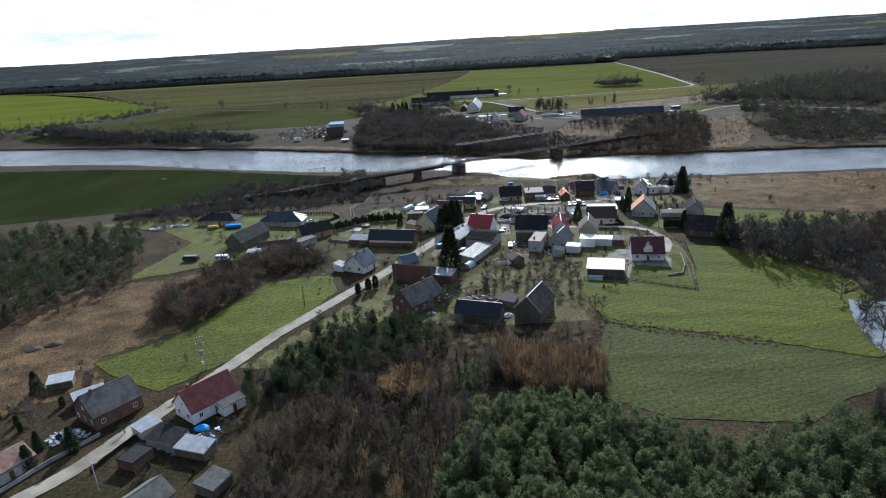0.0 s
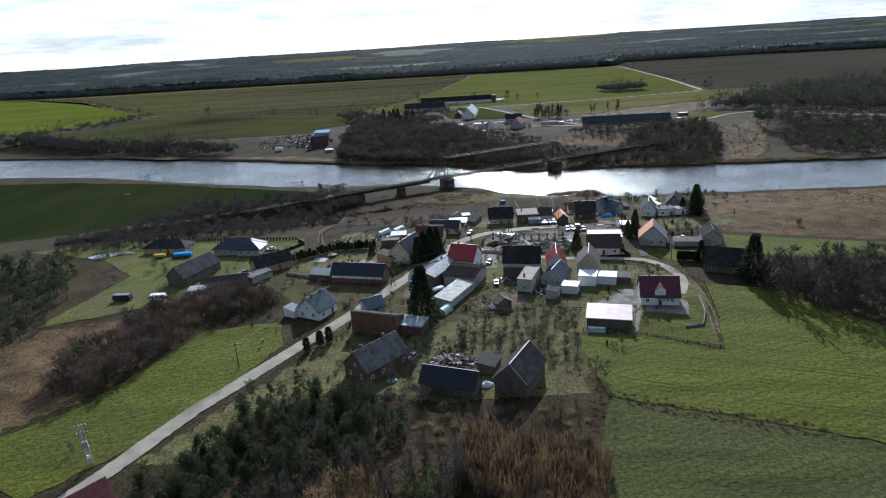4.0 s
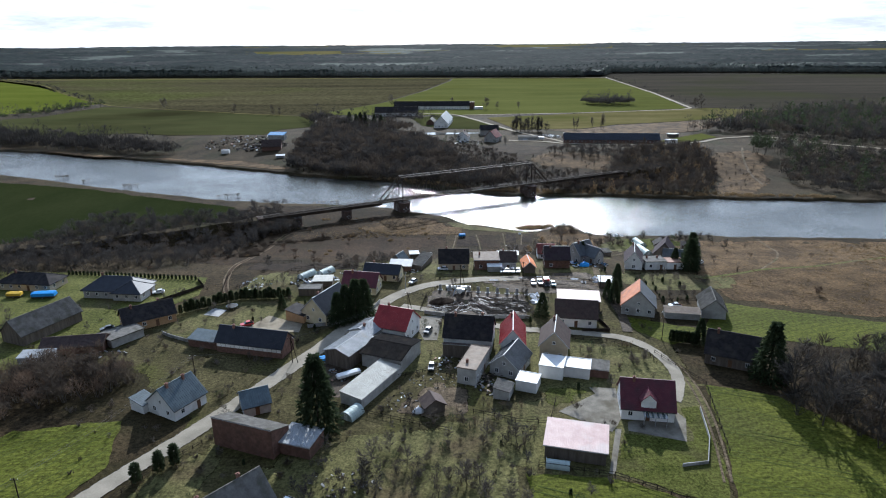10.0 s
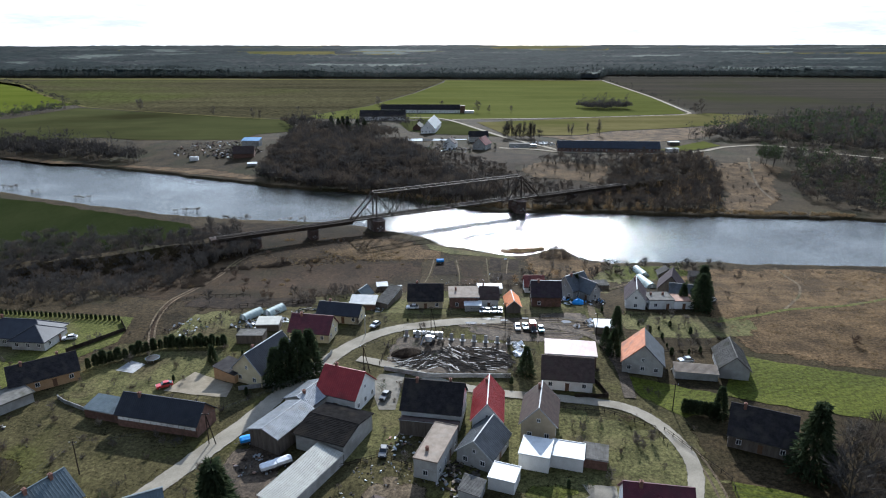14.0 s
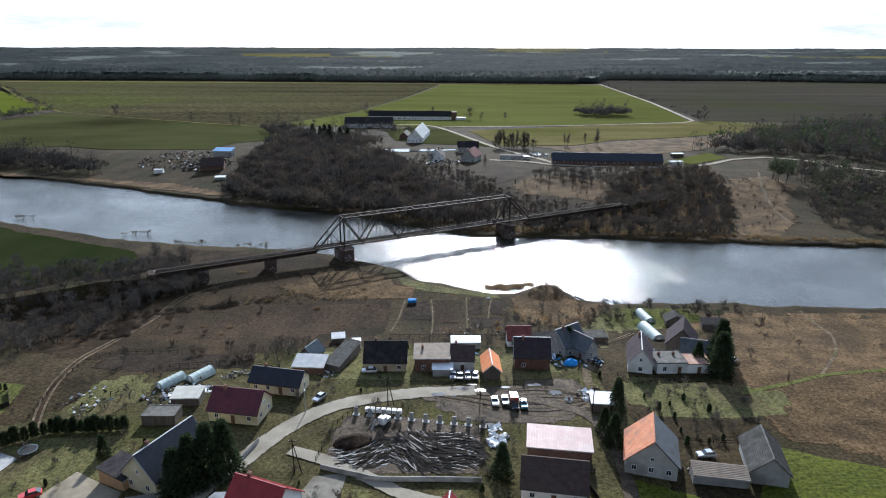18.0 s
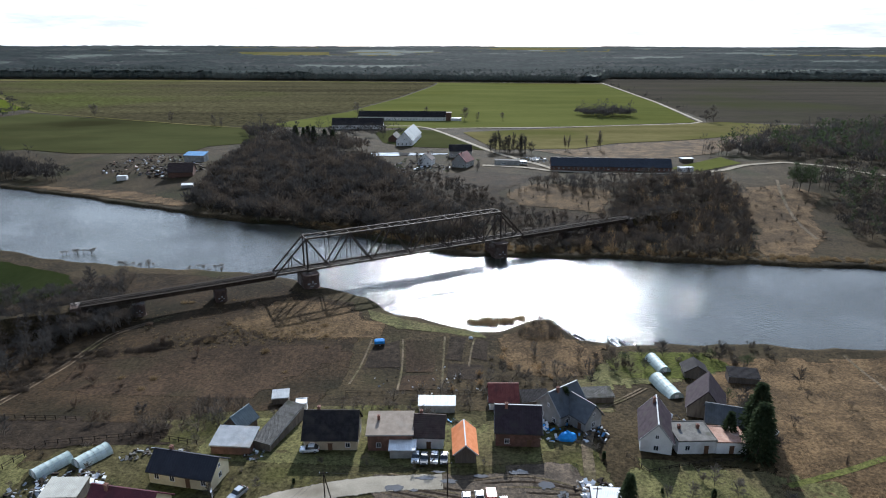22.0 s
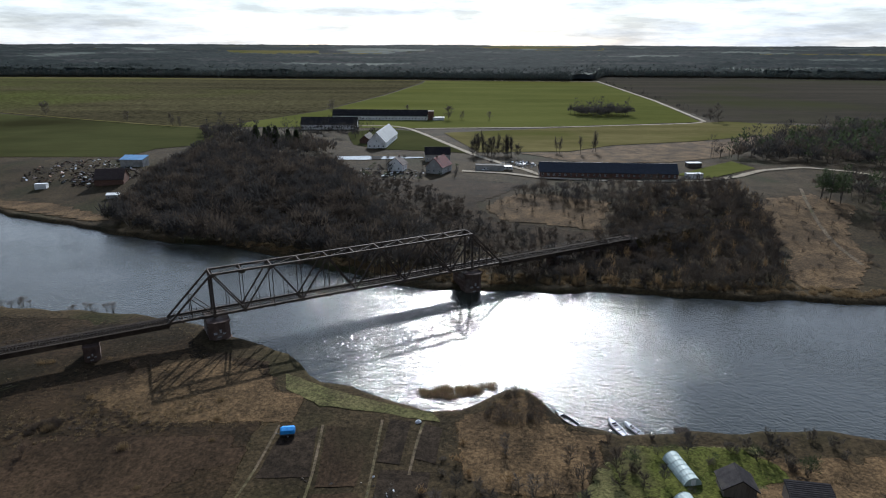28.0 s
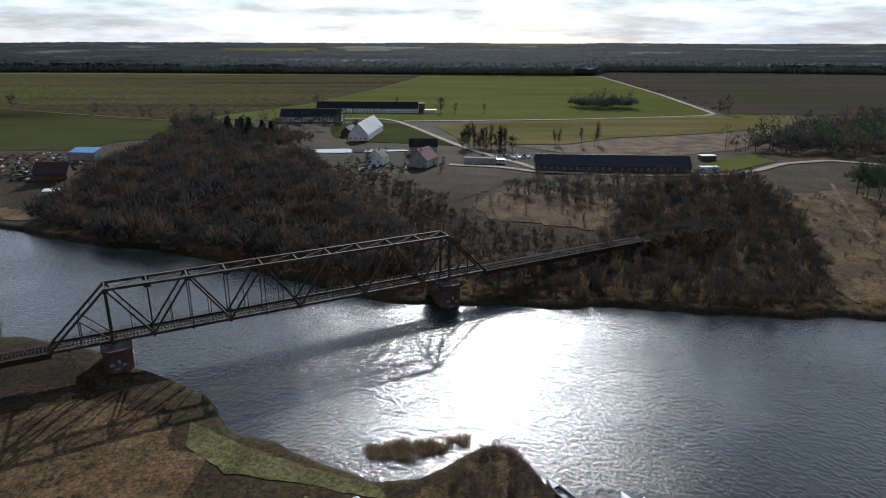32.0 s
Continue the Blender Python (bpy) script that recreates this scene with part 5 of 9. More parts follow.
house("house", "small house with dull red roof in the gardens", 44.3, 271.5, 7.1, 6.6, 0, 3.0, 6.0, "x", "white_wall", "r_redbrown", "seam", chim=0)
house("shed", "garden shed with white sheet roof", 27.5, 268.0, 9.0, 3.6, 0, 2.3, 2.8, "x", "grey_wall", "r_white", "wave", "mono", "shed", 0.2, 0, False)
house("shed", "timber garage with bright orange tiled roof", 33.8, 247.8, 4.5, 9.0, 1, 2.6, 4.6, "y", "timber", "r_vivid", category="garage", chim=0, wins=False, trim=True)
house("house", "brick row house with flat tan felt roof", 17.3, 251.6, 9.7, 7.4, 1, 4.4, 5.2, "x", "brick", "r_tan", "flat", "mono")
house("house", "white fronted row house with brown tiles", 26.1, 252.6, 6.4, 8.0, -3, 3.6, 6.4, "x", "white_wall", "r_brown")
house("canopy", "low white carport canopy before the row", 20.3, 246.4, 5.4, 3.0, 0, 2.2, 2.5, "x", "grey_wall", "r_white", "wave", "mono", "carport", 0.3, 0, False)
house("house", "brown house with dark plum tiled roof", 4.2, 252.3, 11.7, 8.6, 0, 3.4, 7.6, "x", "tan_wall", "r_anthr")
house("shed", "red boarded shed with silvery roof", -17.0, 249.2, 8.7, 6.0, -4, 2.4, 3.2, "x", "brick", "r_zinc", "wave", "mono", "shed", 0.25, 0, False)
house("shed", "small shed with glazed gable roof", -18.2, 257.0, 4.6, 5.6, -24, 2.6, 5.0, "y", "timber", "r_blue", "seam", category="shed", chim=0, wins=False)
house("shed", "long low shed with grey sheet roof", -8.8, 255.7, 16.5, 4.1, 76, 2.6, 3.1, "x", "timber", "r_oldgrey", "wave", "mono", "shed", 0.2, 0, False)
house("house", "cream house with dark maroon roof", -29.6, 226.0, 8.4, 12.6, 80, 3.2, 7.0, "y", "cream_wall", "r_plum")
house("house", "low cream house with blue black roof", -23.0, 238.4, 6.6, 13.9, 78, 3.0, 5.6, "y", "cream_wall", "r_black", "seam")
house("shed", "garden shed with flat grey roof", -48.0, 223.4, 4.8, 7.9, 90, 2.4, 2.6, "x", "timber", "r_oldgrey", "flat", "flat", "shed", 0.15, 0, False)
house("shed", "hut with cream corrugated roof", -45.0, 232.0, 7.0, 5.0, 2, 2.2, 2.7, "x", "timber", "r_cream", "wave", "mono", "shed", 0.2, 0, False)
house("house", "grey gabled house with many dormers", 58.0, 264.5, 9.0, 8.0, 36, 4.0, 8.2, "x", "grey_wall", "r_grey", "tile", chim=1, trim=True)
house("house", "dark cross wing of the grey gabled house", 62.3, 260.6, 7.0, 5.6, -54, 3.4, 6.6, "x", "grey_wall", "r_grey", "tile", chim=0)
house("shed", "low brown shed behind the plum roofed house", 52.5, 272.0, 7.0, 4.0, 6, 2.0, 2.8, "x", "timber", "r_anthr", "wave", "mono", "shed", 0.2, 0, False)
house("shed", "long low shed by the river path", 66.0, 274.0, 14.0, 4.0, 5, 2.0, 2.5, "x", "timber", "r_oldgrey", "wave", "mono", "shed", 0.2, 0, False)
house("shed", "dark boathouse shed on the bank", 101.0, 291.0, 6.0, 5.0, -8, 2.2, 4.2, "y", "timber", "r_anthr", category="shed", chim=0, wins=False)
house("shed", "old garden hut near the water", 113.0, 287.0, 8.0, 4.0, -10, 2.2, 3.0, "x", "timber", "r_anthr", "tile", "mono", "shed", 0.2, 0, False)
house("shed", "small hut in the gardens with pale roof", -13.0, 273.0, 4.0, 3.4, 10, 2.0, 2.4, "x", "timber", "r_zinc", "wave", "mono", "shed", 0.2, 0, False)
house("shed", "garden hut with shiny white roof", -6.5, 268.0, 2.6, 2.6, 10, 2.2, 2.5, "x", "white_wall", "r_white", "flat", "flat", "shed", 0.1, 0, False)
house("shed", "rough hut roofed with weathered panels", 60.5, 229.5, 5.5, 5.0, -6, 2.2, 2.6, "x", "timber", "r_white", "wave", "mono", "shed", 0.2, 0, False)
# first houses of the lane
house("house", "white house with red brown tiled roof by the lane", -92.4, 47.1, 13.5, 8.8, 52, 3.6, 7.8, "x", "white_wall", "r_redbrown", chim=1)
house("house", "old brick house with patched grey tiled roof", -118.5, 46.5, 12.6, 10.6, 55, 3.8, 8.0, "x", "brick", "r_oldgrey", chim=1)
house("barn", "shed with striped rusty sheet roof", -131.0, 22.5, 10.5, 8.0, 62, 3.0, 5.0, "x", "grey_wall", "r_rust", "wave", category="barn", chim=0)
house("shed", "low yard shed with dark felt roof", -96.4, 31.6, 5.0, 9.0, 68, 2.2, 3.2, "y", "grey_wall", "r_anthr", "flat", "mono", "shed", 0.2, 0, False)
house("shed", "yard shed with shiny sheet roof", -88.0, 27.6, 4.4, 8.4, 72, 2.1, 2.8, "y", "timber", "r_zinc", "wave", "mono", "shed", 0.2, 0, False)
house("shed", "small brick outhouse with felt roof", -101.0, 25.0, 6.0, 5.0, 68, 2.2, 2.6, "x", "brick", "r_anthr", "flat", "flat", "shed", 0.2, 0, False)
house("shed", "stable roofed with old grey slabs", -91.5, 9.0, 9.0, 8.0, 60, 2.6, 5.0, "x", "grey_wall", "r_oldgrey", category="shed", chim=0, wins=False)
house("shed", "hut with pale patched roof in rough grass", -141.0, 62.0, 6.5, 4.5, 20, 2.0, 2.6, "x", "timber", "r_zinc", "wave", "mono", "shed", 0.2, 0, False)
house("shed", "long tin shed beside the old house", -127.5, 53.0, 8.0, 4.5, 40, 2.2, 2.8, "x", "timber", "r_zinc", "wave", "mono", "shed", 0.2, 0, False)
house("shed", "collapsing dark lean-to among rubble", -8.5, 104.5, 6.5, 5.0, 70, 2.4, 3.0, "x", "timber", "r_anthr", "flat", "mono", "shed", 0.2, 0, False)
house("shed", "small brown hut in the vegetable plot", -2.0, 147.0, 5.0, 4.2, 20, 2.0, 3.6, "y", "timber", "r_brown", category="shed", chim=0, wins=False)

house("annex", "white annex with grey lean-to roof at the red roofed house", -86.4, 46.4, 6.5, 5.0, 52, 2.6, 3.8, "x", "white_wall", "r_oldgrey", "tile", "mono", "annex", 0.2, 0)
house("shed", "low garage roofed with shiny sheets beside the lane", -104.0, 37.0, 5.5, 4.5, 55, 2.2, 2.6, "x", "grey_wall", "r_zinc", "wave", "mono", "shed", 0.2, 0, False)
house("shed", "low shed with weathered felt roof at the thicket", -79.0, 15.0, 6.0, 5.0, 68, 2.2, 2.8, "x", "timber", "r_oldgrey", "wave", "mono", "shed", 0.2, 0, False)
# across the river
house("house", "white gabled house with grey roof across the river", -2.5, 700.0, 54.0, 14.0, 84, 4.6, 12.0, "x", "white_wall", "r_blue", chim=0)
house("shed", "low brick annex of the white gabled house", -16.0, 706.0, 20.0, 8.0, 84, 3.0, 6.5, "x", "brick", "r_oldgrey", category="shed", chim=0, wins=False)
house("barn", "very long dark cowshed across the river", 145.0, 569.0, 82.0, 12.0, -4.4, 3.2, 8.0, "x", "brick", "r_black", category="barn", chim=0)
house("barn", "long stable building with dark hooded roof", -60.0, 790.0, 52.0, 14.0, 1, 4.6, 10.5, "x", "white_wall", "r_anthr", category="barn", chim=0)
house("barn", "longest white stable with black roof", -19.0, 864.0, 99.0, 14.0, -2.2, 4.6, 10.0, "x", "white_wall", "r_anthr", category="barn", chim=0)
house("tower", "brick chimney block at the end of the stable", 34.0, 861.0, 6.0, 8.0, 0, 9.0, 9.2, "x", "brick", "r_tan", "flat", "flat", "tower", 0.2, 0, False)
house("shed", "low white dairy beside the stable", 42.0, 858.0, 12.0, 6.0, 0, 3.0, 3.4, "x", "white_wall", "r_white", "flat", "flat", "shed", 0.2, 0, False)
house("house", "blue fronted cottage with brown roof", 16.0, 588.0, 10.0, 9.0, -16, 4.2, 8.4, "y", "white_wall", "r_brown", chim=1)
house("house", "grey gabled house with crimson roof", 42.5, 582.0, 15.0, 11.0, 66, 4.2, 9.6, "x", "grey_wall", "r_redbrown", chim=1)
house("barn", "dark green roofed barn behind the cottages", 41.5, 622.0, 17.0, 10.0, 2, 5.0, 9.0, "x", "grey_wall", "r_anthr", category="barn", chim=0)
house("garage", "low row of grey garages by the farm track", 75.0, 589.0, 18.0, 6.0, -6, 3.0, 3.3, "x", "grey_wall", "r_oldgrey", "flat", "flat", "garage", 0.15, 0, False)
house("shed", "small white site cabin near the woods", 196.0, 563.0, 10.0, 4.0, 6, 2.8, 3.0, "x", "white_wall", "r_white", "flat", "flat", "shed", 0.1, 0, False)
house("shed", "white garden pavilion by the road bend", 210.0, 600.0, 9.0, 5.0, 4, 2.6, 2.9, "x", "timber", "r_white", "flat", "flat", "shed", 0.3, 0, False)
house("shed", "dark hut with a low gable in the scrap yard", -150.0, 556.0, 16.0, 11.0, 8, 3.0, 8.0, "x", "brick", "r_brown", category="shed", chim=0, wins=False)
house("barn", "blue boarded shed on the far bank", -156.5, 600.0, 15.0, 8.0, -4, 4.6, 6.2, "x", "grey_wall", "r_sky", "seam", "mono", category="barn", chim=0, wins=False)
house("shed", "white caravan shed on the far bank", -189.0, 551.0, 6.5, 3.0, 4, 2.6, 2.8, "x", "white_wall", "r_white", "flat", "flat", "shed", 0.1, 0, False)
house("shed", "pale boat shelter by the far bank", -136.0, 528.0, 7.0, 3.0, 8, 1.6, 2.2, "x", "grey_wall", "r_white", "wave", "mono", "shed", 0.2, 0, False)


def dormer_house():
    """The plum roofed house with its gabled dormer, porch awning and terrace."""
    h = house("house", "white house with plum tiled roof, dormer and striped awning", 50.4, 146.6, 12.2, 10.4, -9, 3.2, 8.2, "x", "white_wall", "r_plum", trim=False, chim=1)
    d = put("dormer", Soup().add([(-1.7, -5.1, 3.0), (1.7, -5.1, 3.0), (1.7, -5.1, 5.2), (0, -5.1, 6.9), (-1.7, -5.1, 5.2), (-1.7, -1.0, 3.0), (1.7, -1.0, 3.0), (1.7, -1.0, 5.2), (0, -1.0, 6.9), (-1.7, -1.0, 5.2)],
        [(0, 1, 2, 3, 4), (9, 8, 7, 6, 5), (1, 6, 7, 2), (5, 0, 4, 9), (2, 7, 8, 3), (9, 4, 3, 8), (0, 5, 6, 1)]), M["white_wall"], h, "white gabled dormer")
    for sx in (-1, 1):
        s = Soup()
        a, b = Vector((sx * 2.1, 0, 5.0)), Vector((0, 0, 7.05))
        s.add([(a.x, -5.5, a.z), (b.x, -5.5, b.z), (b.x, -0.8, b.z), (a.x, -0.8, a.z), (a.x, -5.5, a.z + 0.15), (b.x, -5.5, b.z + 0.15), (b.x, -0.8, b.z + 0.15), (a.x, -0.8, a.z + 0.15)],
              [(0, 1, 2, 3), (4, 7, 6, 5), (0, 4, 5, 1), (1, 5, 6, 2), (2, 6, 7, 3), (3, 7, 4, 0)])
        put("dormer_roof", s, M["r_plum"], d)
        fr, pn = pane_of(1.1, 1.6)
        w = put("window", fr, None, d, "", pose(sx * 0.75, -5.11, 3.5))
    for i in range(9):
        put("awning_slat", Soup().box(-1.2 + i * 0.62, -7.6, 2.35, -0.75 + i * 0.62, -5.3, 2.43), M["trim"] if i % 2 == 0 else M["r_blue"], h)
    for i in range(3):
        put("awning_post", Soup().box(-1.2 + i * 2.6, -7.55, 0, -1.08 + i * 2.6, -7.43, 2.35), M["trim"], h)


dormer_house()

# ---- the railway bridge ----
def bridge():
    ax, ay, bx, by = -25.0, 363.0, 53.3, 404.5
    span = math.hypot(bx - ax, by - ay)
    ang = math.degrees(math.atan2(by - ay, bx - ax))
    low, high, wide = 0.9, 13.6, 5.4
    base = thing("railway_bridge", "rusty steel truss railway bridge on masonry piers", "bridge", pose(ax, ay, 0, 0, 0, ang))
    k = 10
    st = span / k
    end = 12.5
    for sy, nm in ((-wide / 2, "near"), (wide / 2, "far")):
        put("top_chord", Soup().box(0, sy - 0.3, high - 0.35, span, sy + 0.3, high + 0.25), M["steel"], base)
        put("bottom_chord", Soup().box(-end, sy - 0.3, low - 0.4, span + end, sy + 0.3, low + 0.3), M["steel"], base)
        put("end_post", Soup().bar((-end, sy, low), (0, sy, high), 0.5, 0.5), M["steel"], base)
        put("end_post", Soup().bar((span + end, sy, low), (span, sy, high), 0.5, 0.5), M["steel"], base)
        put("strut", Soup().bar((-end / 2, sy, (low + high) / 2), (-end / 2, sy, low), 0.25, 0.25), M["steel"], base)
        put("strut", Soup().bar((-end / 2, sy, (low + high) / 2), (0, sy, low), 0.25, 0.25), M["steel"], base)
        put("strut", Soup().bar((span + end / 2, sy, (low + high) / 2), (span + end / 2, sy, low), 0.25, 0.25), M["steel"], base)
        put("strut", Soup().bar((span + end / 2, sy, (low + high) / 2), (span, sy, low), 0.25, 0.25), M["steel"], base)
        for i in range(k + 1):
            x = i * st
            heavy = i in (0, k)
            put("hanger", Soup().bar((x, sy, low), (x, sy, high), 0.55 if heavy else 0.22, 0.55 if heavy else 0.22), M["steel"], base)
            if i < k:
                up = i % 2 == 1
                put("subhanger", Soup().bar((x + st / 2, sy, low), (x + st / 2, sy, (low + high) / 2), 0.16, 0.16), M["steel"], base)
                put("diagonal", Soup().bar((x, sy, low if up else high), (x + st, sy, high if up else low), 0.42, 0.42), M["steel"], base)
        for x, z in [(i * st, high) for i in range(0, k + 1)]:
            put("gusset_plate", Soup().box(x - 0.8, sy - 0.34, z - 0.9, x + 0.8, sy + 0.34, z - 0.35), M["steel"], base)
    for i in range(0, k + 1):
        x = i * st
        put("cross_strut", Soup().bar((x, -wide / 2, high), (x, wide / 2, high), 0.3, 0.3), M["steel"], base)
        if i < k:
            put("wind_brace", Soup().bar((x, -wide / 2, high), (x + st, wide / 2, high), 0.18, 0.14), M["steel"], base)
    for i in (0, k):
        x = i * st
        put("portal_brace", Soup().bar((x, -wide / 2, high - 2.2), (x, wide / 2, high - 2.2), 0.25, 0.3), M["steel"], base)
    for i in range(-2, k + 3):
        put("floor_beam", Soup().box(max(-end, min(span + end, i * st)) - 0.25, -wide / 2, low - 0.9, max(-end, min(span + end, i * st)) + 0.25, wide / 2, low - 0.1), M["steel"], base)
    # approaches on plate girders, deck, rails and railings
    left, right = -78.0, 166.0
    for x0, x1 in ((left, -61), (-61, -33), (-33, -end), (span + end, 128), (128, 147), (147, right)):
        for sy in (-1.3, 1.3):
            put("plate_girder", Soup().box(x0 + 0.1, sy - 0.2, low - 2.1, x1 - 0.1, sy + 0.2, low - 0.3), M["steel"], base)
    tie = Soup().box(0, -1.75, -0.28, 0.3, 1.75, 0.02).mesh("sleeper", [M["sleeper"]])
    sl, first = Soup(), right - 0.75 * 300
    for i in range(int((right - left) / 0.75)):
        x, j = left + i * 0.75, 0.06 * math.sin(i * 12.9)
        if x > first:
            put("sleeper", tie, None, base, "", pose(x, j, low))
        else:
            sl.box(x, -1.75 + j, low - 0.28, x + 0.3, 1.75 + j, low + 0.02)
    put("track_bed", sl, M["sleeper"], base)["kind"] = "stuff"
    for sy in (-0.72, 0.72):
        put("rail", Soup().box(left, sy - 0.05, low + 0.02, right, sy + 0.05, low + 0.2), M["steel"], base)
    for sy in (-2.35, 2.35):
        put("walkway", Soup().box(left, sy - 0.55, low - 0.2, right, sy + 0.55, low - 0.1), M["sleeper"], base)
        for q in (0.55, 1.05):
            put("handrail", Soup().box(left, sy * 1.22 - 0.04, low + q - 0.04, right, sy * 1.22 + 0.04, low + q + 0.04), M["steel"], base)
        for i in range(int((right - left) / 3.2) + 1):
            x = left + i * 3.2
            put("railing_post", Soup().box(x - 0.05, sy * 1.22 - 0.05, low - 0.1, x + 0.05, sy * 1.22 + 0.05, low + 1.05), M["steel"], base)

    def pier(x, lx, ly, foot, top):
        """A masonry pier with cut-water ends and a capping slab."""
        s, n = Soup(), 5
        lev = [(foot, 1.12), (foot + 1.6, 1.1), (foot + 1.62, 1.0), (top - 0.6, 0.96), (top - 0.58, 1.06), (top, 1.06)]
        ring = [(-1, -1), (-0.5, -1.25), (0.5, -1.25), (1, -1), (1, 1), (0.5, 1.25), (-0.5, 1.25), (-1, 1)]
        vs = [(x + a * lx / 2 * q, b * ly / 2 * q, z) for z, q in lev for a, b in ring]
        m = len(ring)
        fs = [(i * m + j, i * m + (j + 1) % m, (i + 1) * m + (j + 1) % m, (i + 1) * m + j) for i in range(len(lev) - 1) for j in range(m)]
        fs += [tuple(range(m))[::-1], tuple(range((len(lev) - 1) * m, len(lev) * m))]
        p = put("pier", s.add(vs, fs), M["stone"], base, "weathered masonry pier with pale stains")
        for i in range(1, 6):
            z = foot + (top - foot) * i / 6.2
            for sx in (-1, 1):
                put("stone_course", Soup().box(x + sx * lx * 0.5 - 0.06, -ly * 0.46, z, x + sx * lx * 0.5 + 0.06, ly * 0.46, z + 0.5), M["stone"], p)
        for k, (u, z, w, q) in enumerate(((-0.22, 0.52, 0.16, 0.1), (0.02, 0.6, 0.1, 0.16), (0.18, 0.48, 0.14, 0.07), (-0.05, 0.36, 0.2, 0.05))):
            zc = foot + (top - foot) * z
            put("paint_mark", Soup().box(x + lx * (u - w / 2), -ly * 0.625 - 0.03, zc - lx * q / 2, x + lx * (u + w / 2), -ly * 0.6, zc + lx * q / 2), M["concrete"], p, "pale paint mark")
        for sy in (-1.3, 1.3):
            put("bearing", Soup().box(x - 0.5, sy - 0.4, top, x + 0.5, sy + 0.4, low - 0.4), M["steel"], p)

    pier(0.5, 6.2, 9.6, -7.5, -0.3)
    pier(span - 0.5, 6.4, 9.6, -10.5, -0.3)
    pier(-33, 4.0, 6.0, -7.5, -1.3)
    pier(-60.5, 3.8, 5.6, -7.5, -1.3)
    pier(128, 4.0, 5.6, -8, -1.3)
    pier(147, 3.8, 5.6, -8, -1.3)
    put("abutment", Soup().box(right, -3, -9, right + 3, 3, low - 0.3).box(right - 1.6, -3, -9, right, 3, low - 2.2), M["stone"], base)
    put("abutment", Soup().box(left - 3, -3, -9, left, 3, low - 0.3).box(left, -3, -9, left + 1.6, 3, low - 2.2), M["stone"], base)
    # railway embankments at both ends
    for nm, x0, x1 in (("embankment", left - 150, left - 1.5), ("embankment", right + 1.5, right + 40)):
        s = Soup()
        vs, n = [], 24
        for i in range(n + 1):
            x = x0 + (x1 - x0) * i / n
            w = 2.6 + 0.7 * math.sin(i * 1.7)
            vs += [(x, -w - 8, -8.0), (x, -w, 0.2 + 0.5 * math.sin(i)), (x, w, 0.2 + 0.5 * math.cos(i)), (x, w + 8, -8.0)]
        s.add(vs, [(4 * i + j, 4 * i + j + 4, 4 * i + j + 5, 4 * i + j + 1) for i in range(n) for j in range(3)])
        o = put(nm, s, M["ground"], None, "", pose(ax, ay, 0, 0, 0, ang))
        tagged(o, "overgrown railway embankment of brown grass", "embankment", kind="structure")


bridge()

